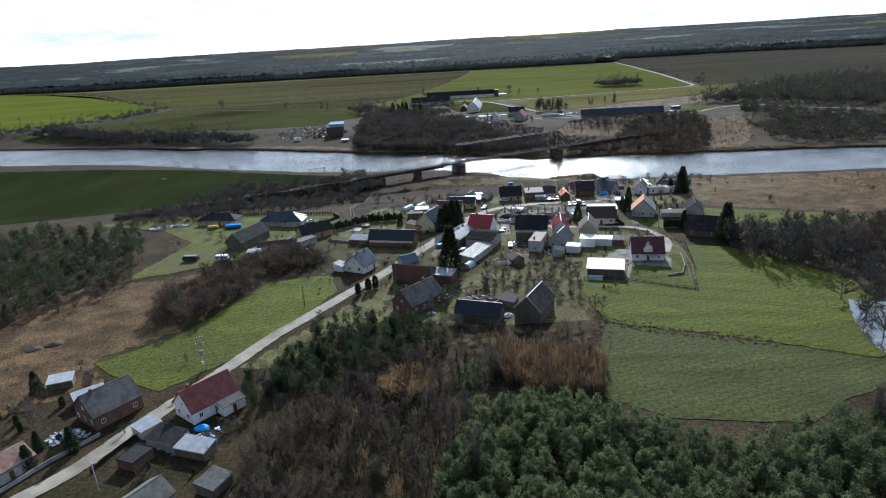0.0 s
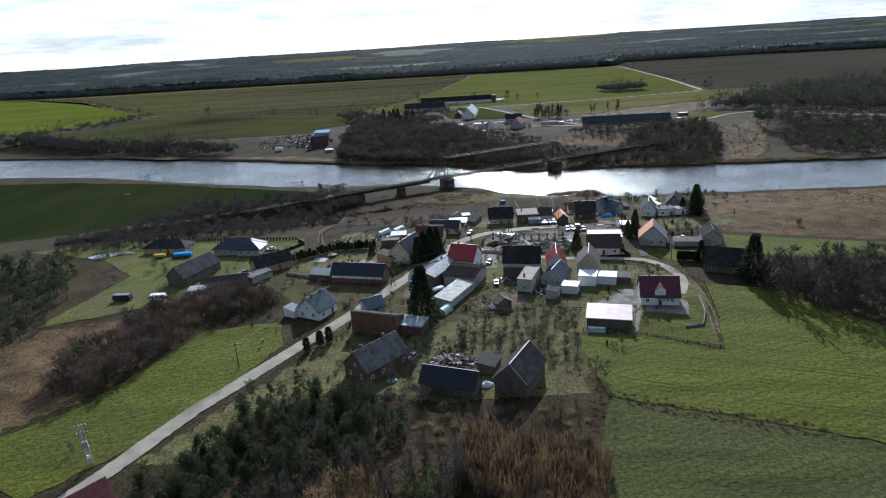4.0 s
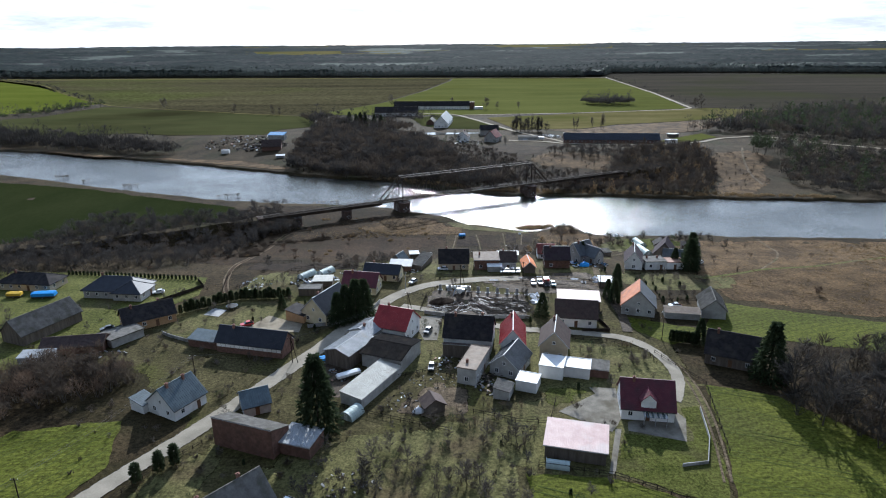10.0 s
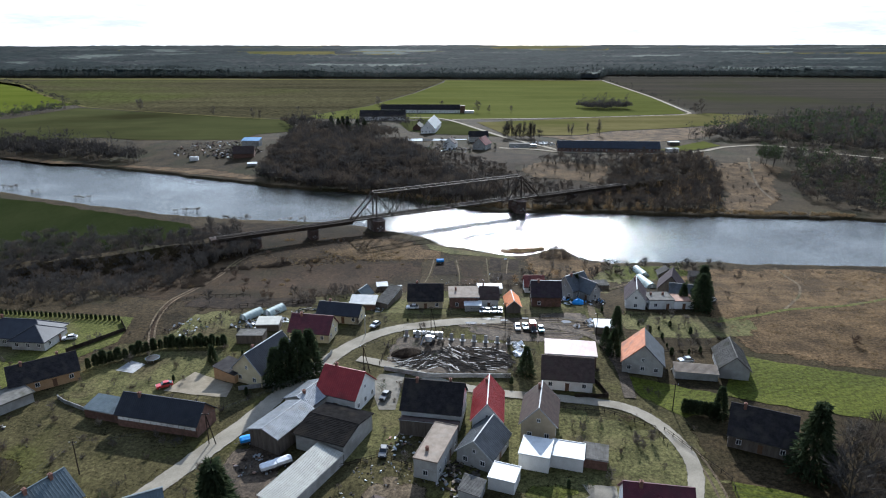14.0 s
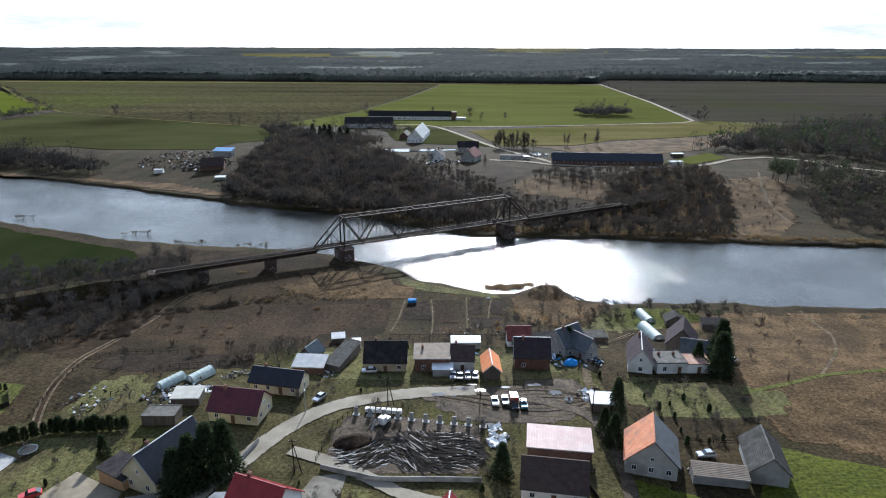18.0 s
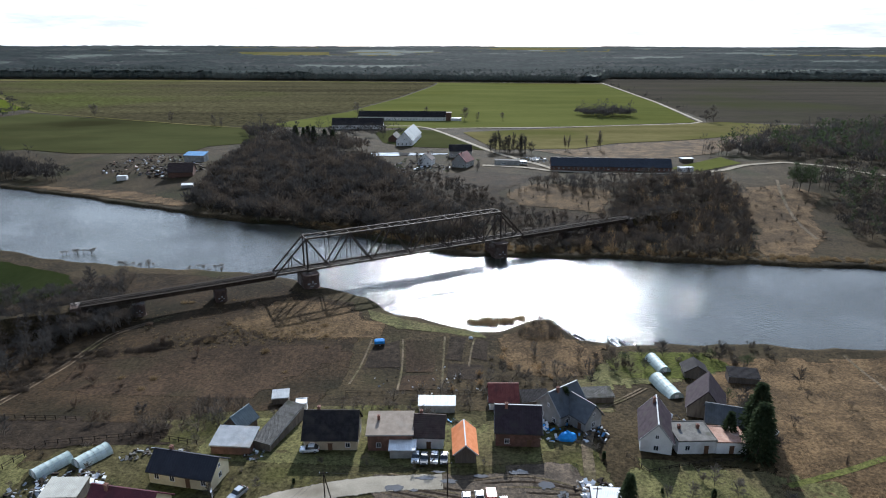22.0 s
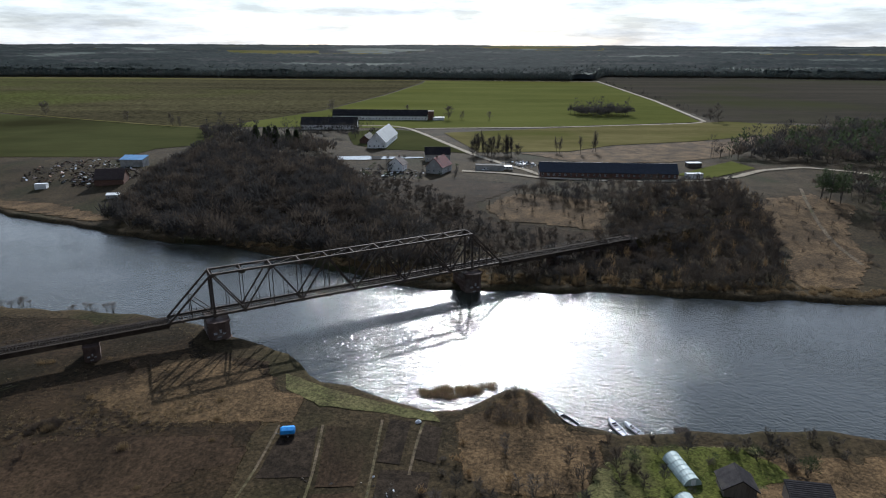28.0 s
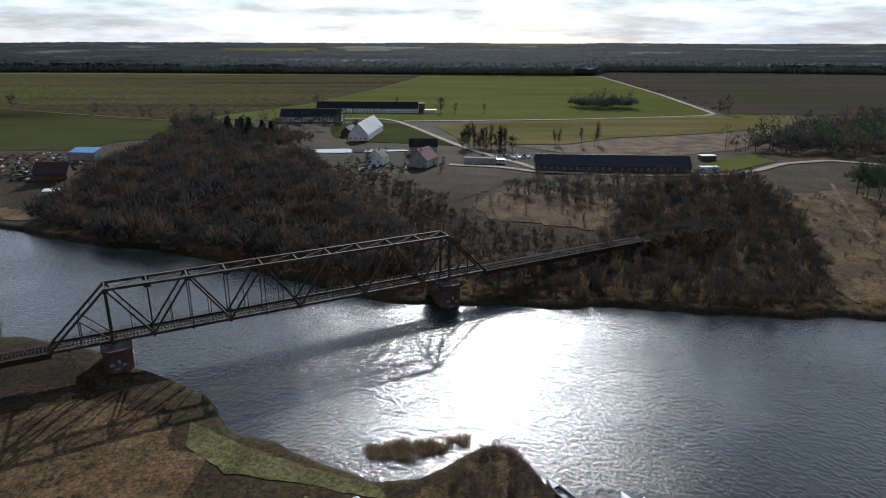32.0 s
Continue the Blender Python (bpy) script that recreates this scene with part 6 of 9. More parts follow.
# ---- trees and shrubs ----
def tree_arrays(kind, seed):
    """Points, triangles and slots (0 wood, 1 twigs or needles) of one tree of unit size in metres."""
    r = np.random.RandomState(seed)
    V, F, S = [], [], []

    def limb(p, q, r0, r1, n=4):
        p, q = np.array(p, float), np.array(q, float)
        d = q - p
        d = d / max(np.linalg.norm(d), 1e-6)
        a = np.cross(d, [0.31, 0.77, 0.2])
        a /= np.linalg.norm(a)
        b = np.cross(d, a)
        k = len(V)
        for c, rad in ((p, r0), (q, r1)):
            for i in range(n):
                t = 6.2832 * i / n
                V.append(c + (a * math.cos(t) + b * math.sin(t)) * rad)
        for i in range(n):
            j = (i + 1) % n
            F.append((k + i, k + j, k + n + j))
            F.append((k + i, k + n + j, k + n + i))
            S.extend((0, 0))

    def blade(p, d, ln, w):
        d = np.array(d, float)
        d /= max(np.linalg.norm(d), 1e-6)
        a = np.cross(d, r.normal(size=3))
        a /= max(np.linalg.norm(a), 1e-6)
        k = len(V)
        V.extend((p - a * w / 2, p + a * w / 2, p + d * ln))
        F.append((k, k + 1, k + 2))
        S.append(1)

    if kind in ("bare", "shrub", "poplar"):
        H = {"bare": 9.0, "shrub": 4.0, "poplar": 13.0}[kind] * r.uniform(0.85, 1.15)
        stems = 1 if kind != "shrub" else 8
        for s in range(stems):
            base = np.array([0, 0, 0]) if stems == 1 else np.array([r.normal(0, 0.4), r.normal(0, 0.4), 0])
            lean = r.normal(0, 0.06 if stems == 1 else 0.32, 2)
            tip = base + np.array([lean[0] * H, lean[1] * H, H * (0.8 if stems == 1 else r.uniform(0.6, 0.95))])
            r0 = H * 0.012 if stems == 1 else 0.035
            mid = base * 0.5 + tip * 0.5 + r.normal(0, 0.1, 3)
            limb(base, mid, r0, r0 * 0.7, 5)
            limb(mid, tip, r0 * 0.7, r0 * 0.25, 4)
            nl = {"bare": 24, "shrub": 5, "poplar": 26}[kind]
            for i in range(nl):
                u = r.uniform(0.12 if kind != "poplar" else 0.25, 1.0)
                p = base + (tip - base) * u
                az = r.uniform(0, 6.2832)
                out = {"bare": 0.8, "shrub": 0.7, "poplar": 0.3}[kind]
                ln = H * r.uniform(0.2, 0.42) * (1.25 - 0.7 * u) * (0.7 if kind == "poplar" else 1)
                d = np.array([math.cos(az) * out, math.sin(az) * out, r.uniform(0.35, 0.9)])
                q = p + d / np.linalg.norm(d) * ln
                limb(p, q, r0 * 0.42 * (1.2 - u * 0.6), 0.02, 3)
                for j in range({"bare": 20, "shrub": 16, "poplar": 16}[kind]):
                    v = r.uniform(0.2, 1.0)
                    pp = p + (q - p) * v
                    dd = d + r.normal(0, 0.55, 3) + np.array([0, 0, 0.25])
                    blade(pp, dd, r.uniform(0.7, 1.8) * (H / 9) ** 0.5, r.uniform(0.07, 0.14))
    elif kind in ("pine", "young"):
        H = (9.0 if kind == "pine" else 6.0) * r.uniform(0.85, 1.15)
        limb((0, 0, 0), (r.normal(0, 0.15), r.normal(0, 0.15), H * 0.95), H * 0.018, 0.03, 5)
        lo = 0.38 if kind == "pine" else 0.1
        for i in range(34 if kind == "pine" else 40):
            u = lo + (1 - lo) * (i + r.uniform(0, 1)) / 40
            rad = H * (0.24 if kind == "pine" else 0.30) * math.sin(min(1, (1.08 - u) / (1 - lo) * 1.1) * 1.5708) * r.uniform(0.5, 1.05)
            az = r.uniform(0, 6.2832)
            c = np.array([math.cos(az) * rad, math.sin(az) * rad, H * u + r.normal(0, 0.15)])
            limb((0, 0, H * u - rad * 0.3), c, 0.04, 0.015, 3)
            for j in range(18 if kind == "young" else 13):
                d = r.normal(size=3) + np.array([0, 0, 0.45])
                p = c + r.normal(0, 0.34, 3) * np.array([1, 1, 0.7])
                blade(p, d, r.uniform(0.4, 0.8), r.uniform(0.15, 0.28))
    elif kind in ("spruce", "thuja"):
        H = 12.0 if kind == "spruce" else 4.0
        limb((0, 0, 0), (0, 0, H * 0.97), H * 0.016, 0.02, 5)
        wh = 20 if kind == "spruce" else 14
        for i in range(wh):
            u = 0.06 + 0.92 * i / wh
            rad = H * (0.31 * (1 - u) ** 0.75 + 0.012) if kind == "spruce" else H * 0.2 * math.sin(min(1.0, (1.03 - u) * 1.9) * 1.5708)
            nb = 14 if kind == "spruce" else 9
            for j in range(nb):
                az = 6.2832 * (j + r.uniform(-0.3, 0.3)) / nb + i
                rr = rad * r.uniform(0.75, 1.12)
                e = np.array([math.cos(az), math.sin(az), -0.35 if kind == "spruce" else 0.5])
                p0 = np.array([0, 0, H * u])
                for q in range(13 if kind == "spruce" else 9):
                    v = r.uniform(0.2, 1.0) ** 0.7
                    p = p0 + e * rr * v
                    blade(p, e + r.normal(0, 0.5, 3), r.uniform(0.4, 0.9) * (1 if kind == "spruce" else 0.6), r.uniform(0.26, 0.48) * (1 if kind == "spruce" else 0.7))
    elif kind == "clump":
        H = 5.5 * r.uniform(0.8, 1.2)
        W = H * r.uniform(0.36, 0.5)
        for i in range(6):
            az = r.uniform(0, 6.2832)
            limb((r.normal(0, 0.25), r.normal(0, 0.25), 0), (math.cos(az) * W * 0.6, math.sin(az) * W * 0.6, H * r.uniform(0.55, 0.9)), 0.09, 0.03, 3)
        for i in range(170):
            az, u = r.uniform(0, 6.2832), r.uniform(0.04, 1.0)
            rr = W * math.sqrt(max(0.05, 1 - (u - 0.35) ** 2 / 0.45)) * r.uniform(0.55, 1.05)
            p = np.array([math.cos(az) * rr, math.sin(az) * rr, H * u * r.uniform(0.75, 1.0)])
            blade(p, (math.cos(az) * 0.7 + r.normal(0, 0.35), math.sin(az) * 0.7 + r.normal(0, 0.35), 0.9), r.uniform(0.6, 1.5), r.uniform(0.1, 0.26))
    elif kind == "dome":
        H = 6.0 * r.uniform(0.85, 1.15)
        W = H * r.uniform(0.42, 0.56)
        lobes = [(np.array([r.normal(0, W * 0.34), r.normal(0, W * 0.34), H * r.uniform(0.42, 0.68)]), W * r.uniform(0.42, 0.66)) for _ in range(6)]
        for c, rad in lobes:
            limb((r.normal(0, 0.12), r.normal(0, 0.12), 0), c, 0.12, 0.03, 3)
        for i in range(210):
            c, rad = lobes[i % 6]
            d = r.normal(size=3)
            d[2] = abs(d[2]) * 0.9 - 0.25
            d /= np.linalg.norm(d)
            p = c + d * rad * r.uniform(0.45, 1.0)
            blade(p, d * 0.7 + np.array([0, 0, 0.6]) + r.normal(0, 0.25, 3), r.uniform(0.6, 1.3), r.uniform(0.08, 0.18))
    elif kind == "far_dome":
        H, W = 6.0 * r.uniform(0.85, 1.15), 2.9 * r.uniform(0.85, 1.15)
        for i in range(110):
            d = r.normal(size=3)
            d[2] = abs(d[2]) * 0.9 - 0.2
            d /= np.linalg.norm(d)
            blade(np.array([0, 0, H * 0.45]) + d * np.array([W, W, H * 0.45]) * r.uniform(0.45, 1.0), d * 0.7 + np.array([0, 0, 0.6]) + r.normal(0, 0.25, 3), r.uniform(0.9, 1.7), r.uniform(0.2, 0.5))
    elif kind == "osier":
        H = 5.0 * r.uniform(0.85, 1.15)
        for i in range(16):
            b0 = np.array([r.normal(0, 0.5), r.normal(0, 0.5), 0])
            tip = b0 + np.array([r.normal(0, 0.5), r.normal(0, 0.5), H * r.uniform(0.6, 1.0)])
            limb(b0, tip, 0.035, 0.012, 3)
            for j in range(16):
                q = b0 + (tip - b0) * r.uniform(0.25, 1.0)
                blade(q, tip - b0 + r.normal(0, 0.9, 3), r.uniform(0.6, 1.3), r.uniform(0.03, 0.07))
    elif kind in ("far_pine", "far_bare"):
        H = 10.0 * r.uniform(0.85, 1.15)
        limb((0, 0, 0), (0, 0, H * 0.8), 0.16, 0.06, 3)
        for i in range(30):
            az, u = r.uniform(0, 6.2832), r.uniform(0.3, 1.0)
            rr = H * (0.2 if kind == "far_pine" else 0.26) * math.sin(min(1.0, (1.05 - u) * 1.7) * 1.5708) * r.uniform(0.3, 1.0)
            blade(np.array([math.cos(az) * rr, math.sin(az) * rr, H * u * 0.92]), (math.cos(az), math.sin(az), 0.9), r.uniform(1.0, 1.9), r.uniform(0.5, 1.0) if kind == "far_pine" else r.uniform(0.2, 0.45))
    elif kind == "tuft":
        for i in range(34):
            p = np.array([r.normal(0, 0.35), r.normal(0, 0.35), 0])
            blade(p, (r.normal(0, 0.8), r.normal(0, 0.8) - 0.3, 0.45), r.uniform(0.4, 0.9), r.uniform(0.1, 0.22))
    elif kind == "reed":
        for i in range(260):
            p = np.array([r.normal(0, 0.9), r.normal(0, 0.9), 0])
            blade(p, (r.normal(0, 0.18), r.normal(0, 0.18), 1), r.uniform(0.9, 2.2), r.uniform(0.05, 0.11))
    return np.array(V, np.float32), np.array(F, np.int32), np.array(S, np.int32)


BANK = {}


def variant(kind, i):
    if (kind, i) not in BANK:
        BANK[kind, i] = tree_arrays(kind, 100 + 17 * i + len(kind) * 1000)
    return BANK[kind, i]


def raw_mesh(name, V, F, S, mats):
    me = bpy.data.meshes.new(name)
    me.vertices.add(len(V))
    me.vertices.foreach_set("co", V.astype(np.float32).ravel())
    me.loops.add(len(F) * 3)
    me.loops.foreach_set("vertex_index", F.astype(np.int32).ravel())
    me.polygons.add(len(F))
    me.polygons.foreach_set("loop_start", np.arange(0, len(F) * 3, 3, dtype=np.int32))
    for m in mats:
        me.materials.append(m)
    me.polygons.foreach_set("material_index", S.astype(np.int32))
    me.update(calc_edges=True)
    me.validate()
    return me


TREES = {}


def tree(kind, x, y, size=1.0, label="", leaf="twig", name="tree", i=None, category="tree", group="", z=None):
    """A single tree: trunk with limbs, and crown."""
    i = int(abs(x * 7 + y * 3)) % 4 if i is None else i
    key = (kind, i, leaf)
    if key not in TREES:
        V, F, S = variant(kind, i)
        TREES[key] = [raw_mesh(nm, V, F[S == q], S[S == q] * 0, [M[m]]) for nm, q, m in (("trunk", 0, "bark"), ("crown", 1, leaf))]
    r = random.Random(x * 31.7 + y)
    t = thing(name, label, category, pose(x, y, (land(x, y) + wob(x, y) - 0.05) if z is None else z, 0, 0, r.uniform(0, 360)) @ Matrix.Diagonal((size * r.uniform(0.9, 1.1), size * r.uniform(0.9, 1.1), size, 1)), group)
    put("trunk", TREES[key][0], None, t)
    put("crown", TREES[key][1], None, t)
    return t


FOOT += [(89.6, 281, 6.5), (92.6, 297, 5.8), (-53.2, 241.2, 5), (-46.4, 244.5, 5), (24, 124.6, 4)]


def inside(poly, x, y):
    c = False
    for (x0, y0), (x1, y1) in zip(poly, poly[1:] + poly[:1]):
        if (y0 > y) != (y1 > y) and x < (x1 - x0) * (y - y0) / (y1 - y0) + x0:
            c = not c
    return c


def clear(x, y):
    """True away from houses and lanes."""
    if any(math.hypot(x - a, y - b) < c for a, b, c in FOOT):
        return False
    return all(math.hypot(x - a, y - b) > 4.2 for a, b in LANE)


LANE = []
for q in ([(-126, 6), (-113.8, 23.3), (-101.1, 53.6), (-87, 86.5), (-67.5, 121), (-47.8, 157), (-30.6, 195), (-17.2, 220), (0, 232.5), (29, 237), (58, 226), (60, 205), (58, 190)], [(-14, 211), (12, 196), (56, 187), (65, 166), (59, 150)]):
    for (x0, y0), (x1, y1) in zip(q, q[1:]):
        n = int(math.hypot(x1 - x0, y1 - y0) / 3)
        LANE += [(x0 + (x1 - x0) * i / n, y0 + (y1 - y0) * i / n) for i in range(n)]


def wood(name, poly, gap, kinds, label, leaves, sizes=(0.7, 1.2), category="woodland", seed=1, keep=None, drop=0.0, base=None):
    """A stretch of trees nobody could count, joined in one object; kinds: (kind, leaf slot) choices."""
    r = np.random.RandomState(seed)
    xs, ys = [p[0] for p in poly], [p[1] for p in poly]
    mats = [M["bark"]] + [M[q] for q in leaves]
    Vs, Fs, Ss, n = [], [], [], 0
    y = min(ys)
    while y < max(ys):
        x = min(xs)
        while x < max(xs):
            px, py = x + r.uniform(-0.5, 0.5) * gap, y + r.uniform(-0.5, 0.5) * gap
            ok = inside(poly, px, py) and r.uniform() >= drop and (keep is None or keep(px, py))
            kd, lf = kinds[r.randint(len(kinds))]
            V, F, S = variant(kd, r.randint(4))
            if ok:
                s, a = r.uniform(*sizes), r.uniform(0, 6.2832)
                c, d = math.cos(a) * s, math.sin(a) * s
                Q = np.stack([V[:, 0] * c - V[:, 1] * d + px, V[:, 0] * d + V[:, 1] * c + py, V[:, 2] * s * r.uniform(0.85, 1.15) + (land(px, py) - 0.15 if base is None else base)], 1)
                Vs.append(Q)
                Fs.append(F + n)
                Ss.append(np.where(S == 1, lf, 0))
                n += len(V)
            x += gap
        y += gap
    if not Vs:
        return None
    ob = new(name, raw_mesh(name, np.concatenate(Vs), np.concatenate(Fs), np.concatenate(Ss), mats))
    return tagged(ob, label, category, kind="stuff")


wood("pine_thicket", [(-31, 8), (-22, 38), (0.5, 43), (12, 34), (24, 28), (30, 18), (52, 21), (60, 12), (44, -8), (-20, -8)], 3.0, [("young", 1), ("young", 1), ("young", 2)], "dense thicket of young green pines", ["needle_young", "needle"], (0.75, 1.15), seed=3)
wood("pine_edge", [(40, 18), (50, 26), (62, 30), (70, 22), (66, 4), (52, 0)], 4.0, [("young", 1), ("young", 2), ("pine", 2)], "dark young pines at the field corner", ["needle_young", "needle", "twig"], (0.8, 1.2), seed=71, drop=0.1)
wood("bare_thicket", [(-72, 4), (-76, 30), (-70, 41), (-60, 44), (-50, 58), (-34, 60), (-28, 54), (-26, 40), (-31, 8)], 3.1, [("bare", 1), ("osier", 3), ("poplar", 2), ("bare", 2), ("dome", 2), ("osier", 2)], "leafless brown thicket of young birch and willow", ["twig", "twig_brown", "twig_ochre"], (0.55, 1.0), seed=4)
wood("ochre_willows", [(-48, 44), (-36, 42), (-33, 52), (-40, 58), (-48, 54)], 2.6, [("osier", 1), ("dome", 1)], "ochre willows in the thicket", ["twig_ochre"], (0.9, 1.3), seed=84, category="bushes")
wood("grey_birches", [(-31, 8), (-26, 40), (-29, 62), (-18, 70), (-14, 56), (-20, 40), (-22, 12)], 3.4, [("bare", 1), ("poplar", 1), ("dome", 2), ("young", 3)], "grey birches beside the pines", ["twig", "twig_brown", "needle"], (0.55, 0.95), seed=85)
wood("red_stalks", [(-17, 56), (-8, 46), (10, 44), (15, 60), (12, 66), (-16, 74)], 1.5, [("osier", 1), ("osier", 2)], "stand of reddish brown osier stalks", ["twig_red", "twig_ochre"], (0.7, 1.15), seed=86, category="bushes")
wood("lane_wood", [(-80, 62), (-70, 84), (-56, 94), (-44, 92), (-30, 78), (-28, 70), (-40, 63), (-50, 58), (-62, 46), (-74, 50)], 3.4, [("pine", 2), ("young", 2), ("young", 2), ("dome", 1)], "dark pines and bare shrubs beside the lane", ["twig_dark", "needle_dark"], (0.55, 0.95), seed=5)
wood("reedy_brush", [(-28, 86), (-6, 82), (16, 86), (14, 72), (12, 64), (-12, 66), (-28, 72)], 2.6, [("dome", 1), ("reed", 2), ("osier", 3)], "brown brush and dead stalks below the barns", ["twig_red", "reed_dull", "twig"], (0.4, 0.75), seed=6, category="brush", drop=0.2)
wood("east_thicket", [(62, 26), (74, 36), (88, 50), (104, 52), (104, 10), (70, 0)], 3.8, [("poplar", 1), ("bare", 2), ("osier", 1), ("bare", 1)], "leafless grey trees at the field edge", ["twig", "twig_brown"], (0.7, 1.25), seed=7)
wood("west_hedge", [(-138, 118), (-128, 150), (-108, 172), (-84, 164), (-83, 157), (-104, 140), (-112, 108), (-122, 98), (-132, 100)], 3.0, [("dome", 1), ("dome", 2), ("bare", 1)], "dense leafless hedge along the green field", ["twig_brown", "twig_red"], (0.8, 1.3), seed=8, category="hedge", drop=0.1)
tree("pine", -128, 113, 1.1, "broad dark pine at the end of the hedge", "needle_dark", "pine_tree")
wood("west_pines", [(-300, 225), (-240, 222), (-187, 206), (-168, 176), (-168, 146), (-186, 112), (-196, 96), (-240, 80), (-300, 90)], 6.2, [("pine", 2), ("pine", 2), ("young", 2), ("dome", 1)], "dark pine wood with bare edges", ["twig_brown", "needle_dark"], (0.8, 1.25), seed=9)
wood("wood_edge_west", [(-190, 106), (-170, 112), (-160, 142), (-164, 150), (-172, 140), (-196, 112)], 4.0, [("bare", 1), ("dome", 1)], "reddish bare saplings before the pines", ["twig_brown"], (0.5, 0.9), seed=87, drop=0.3)
wood("bank_brush", [(-215, 228), (-200, 300), (-196, 350), (-150, 346), (-122, 352), (-99, 371), (-88, 352), (-86, 330), (-90, 306), (-95, 272), (-115, 256), (-145, 252), (-178, 232)], 3.8, [("dome", 1), ("dome", 1), ("dome", 2), ("bare", 1)], "dark leafless brush along the embankment", ["twig_dark", "twig_brown"], (0.55, 1.15), seed=10, category="brush", drop=0.12)
wood("far_bank_wood", [(-118, 486), (-64, 450), (-32, 447), (30, 413), (50, 418), (40, 455), (8, 490), (0, 535), (-22, 590), (-60, 615), (-98, 640), (-130, 650), (-128, 555)], 4.4, [("dome", 1), ("far_dome", 1), ("dome", 2), ("far_dome", 2)], "dark leafless wood on the far river bank", ["twig_dark", "twig_brown"], (0.9, 1.9), seed=11)
wood("far_wood_back", [(-130, 650), (-98, 640), (-60, 615), (-30, 640), (-50, 690), (-100, 700), (-150, 775), (-170, 760), (-140, 690)], 7.0, [("far_dome", 1), ("far_bare", 1), ("far_dome", 2)], "leafless trees between wood and stables", ["twig_dark", "twig_brown"], (1.0, 1.9), seed=35, drop=0.15)
wood("farm_conifers", [(-108, 694), (-64, 676), (-60, 684), (-104, 702)], 5.5, [("pine", 1), ("spruce", 1)], "row of dark conifers before the stables", ["needle_dark"], (1.0, 1.35), seed=36, drop=0.2)
wood("far_slope_brush", [(50, 416), (100, 405), (108, 425), (112, 450), (96, 466), (66, 476), (50, 510), (20, 550), (-4, 560), (4, 500), (40, 455)], 4.2, [("dome", 1), ("dome", 2), ("shrub", 2)], "grey brown brush on the far slope", ["twig_dark", "twig_brown"], (0.4, 1.0), seed=31, category="brush", drop=0.12)
wood("far_east_brush", [(252, 540), (262, 500), (242, 460), (228, 425), (250, 395), (340, 385), (420, 380), (420, 470), (340, 505), (300, 545), (280, 556)], 4.6, [("far_dome", 1), ("far_bare", 1), ("far_dome", 2), ("far_bare", 2), ("far_dome", 1), ("far_dome", 2), ("far_pine", 3)], "brown brush and birches on the far heath", ["twig_dark", "twig_brown", "needle_dark"], (0.6, 1.3), seed=32, category="brush", drop=0.12)
wood("heath_scrub", [(200, 500), (244, 524), (250, 500), (230, 466), (218, 428), (196, 402), (170, 398), (188, 440)], 7.0, [("dome", 1), ("tuft", 2), ("osier", 1)], "low scrub on the heath slope", ["twig_brown", "reed"], (0.3, 0.8), seed=37, category="brush", drop=0.4)
wood("bend_pines", [(240, 505), (252, 500), (256, 516), (246, 520)], 6.0, [("pine", 1)], "tall pines at the road bend", ["needle_dark"], (1.5, 2.0), seed=38)
wood("farmland_brush", [(78, 522), (92, 512), (122, 496), (150, 512), (196, 530), (212, 548), (180, 548), (120, 536), (92, 534)], 5.0, [("dome", 1), ("dome", 2), ("dome", 1)], "dark bushes before the long cowshed", ["twig_dark", "twig_brown"], (0.7, 1.3), seed=33, category="brush", drop=0.25)
wood("cottage_trees", [(-12, 560), (-4, 600), (10, 610), (30, 606), (58, 596), (62, 572), (48, 560), (20, 545)], 8.0, [("bare", 1), ("dome", 1), ("dome", 2)], "trees and bushes round the far cottages", ["twig_dark", "needle_dark"], (0.5, 0.9), seed=34, drop=0.5, keep=clear)
wood("far_bank_brush", [(60, 408), (108, 399), (150, 394), (168, 400), (182, 430), (198, 470), (210, 520), (212, 540), (170, 528), (138, 508), (120, 470), (104, 440)], 3.9, [("dome", 1), ("dome", 2), ("dome", 2), ("bare", 2), ("osier", 3)], "leafless brown brushwood on the far bank", ["twig_dark", "twig_brown", "twig_ochre"], (0.7, 1.35), seed=12, category="brush", drop=0.06)
wood("far_west_wood", [(-560, 690), (-430, 612), (-344, 582), (-262, 556), (-228, 548), (-236, 566), (-290, 596), (-340, 620), (-430, 650), (-540, 715)], 5.0, [("far_dome", 1), ("far_dome", 1), ("far_bare", 1)], "grey leafless wood along the far bank", ["twig_dark"], (0.9, 2.0), seed=13, drop=0.12)
wood("far_pines", [(222, 632), (262, 626), (288, 616), (322, 602), (340, 570), (380, 534), (470, 500), (700, 520), (700, 720), (520, 790), (430, 770), (330, 720), (262, 650)], 6.0, [("far_dome", 1), ("far_dome", 1), ("far_bare", 1), ("far_bare", 1), ("far_pine", 2), ("far_dome", 3), ("far_dome", 1), ("far_bare", 3)], "mixed bare wood and pines across the river", ["twig_dark", "needle_dark", "twig_brown"], (1.1, 2.0), seed=14)
wood("island_wood", [(190, 926), (204, 934), (240, 930), (256, 915), (256, 894), (236, 884), (212, 884), (196, 900)], 5.0, [("far_dome", 2), ("far_bare", 2), ("far_bare", 2), ("far_dome", 2)], "round dark copse in the far meadow", ["needle_dark", "twig_dark"], (1.2, 1.9), seed=15)
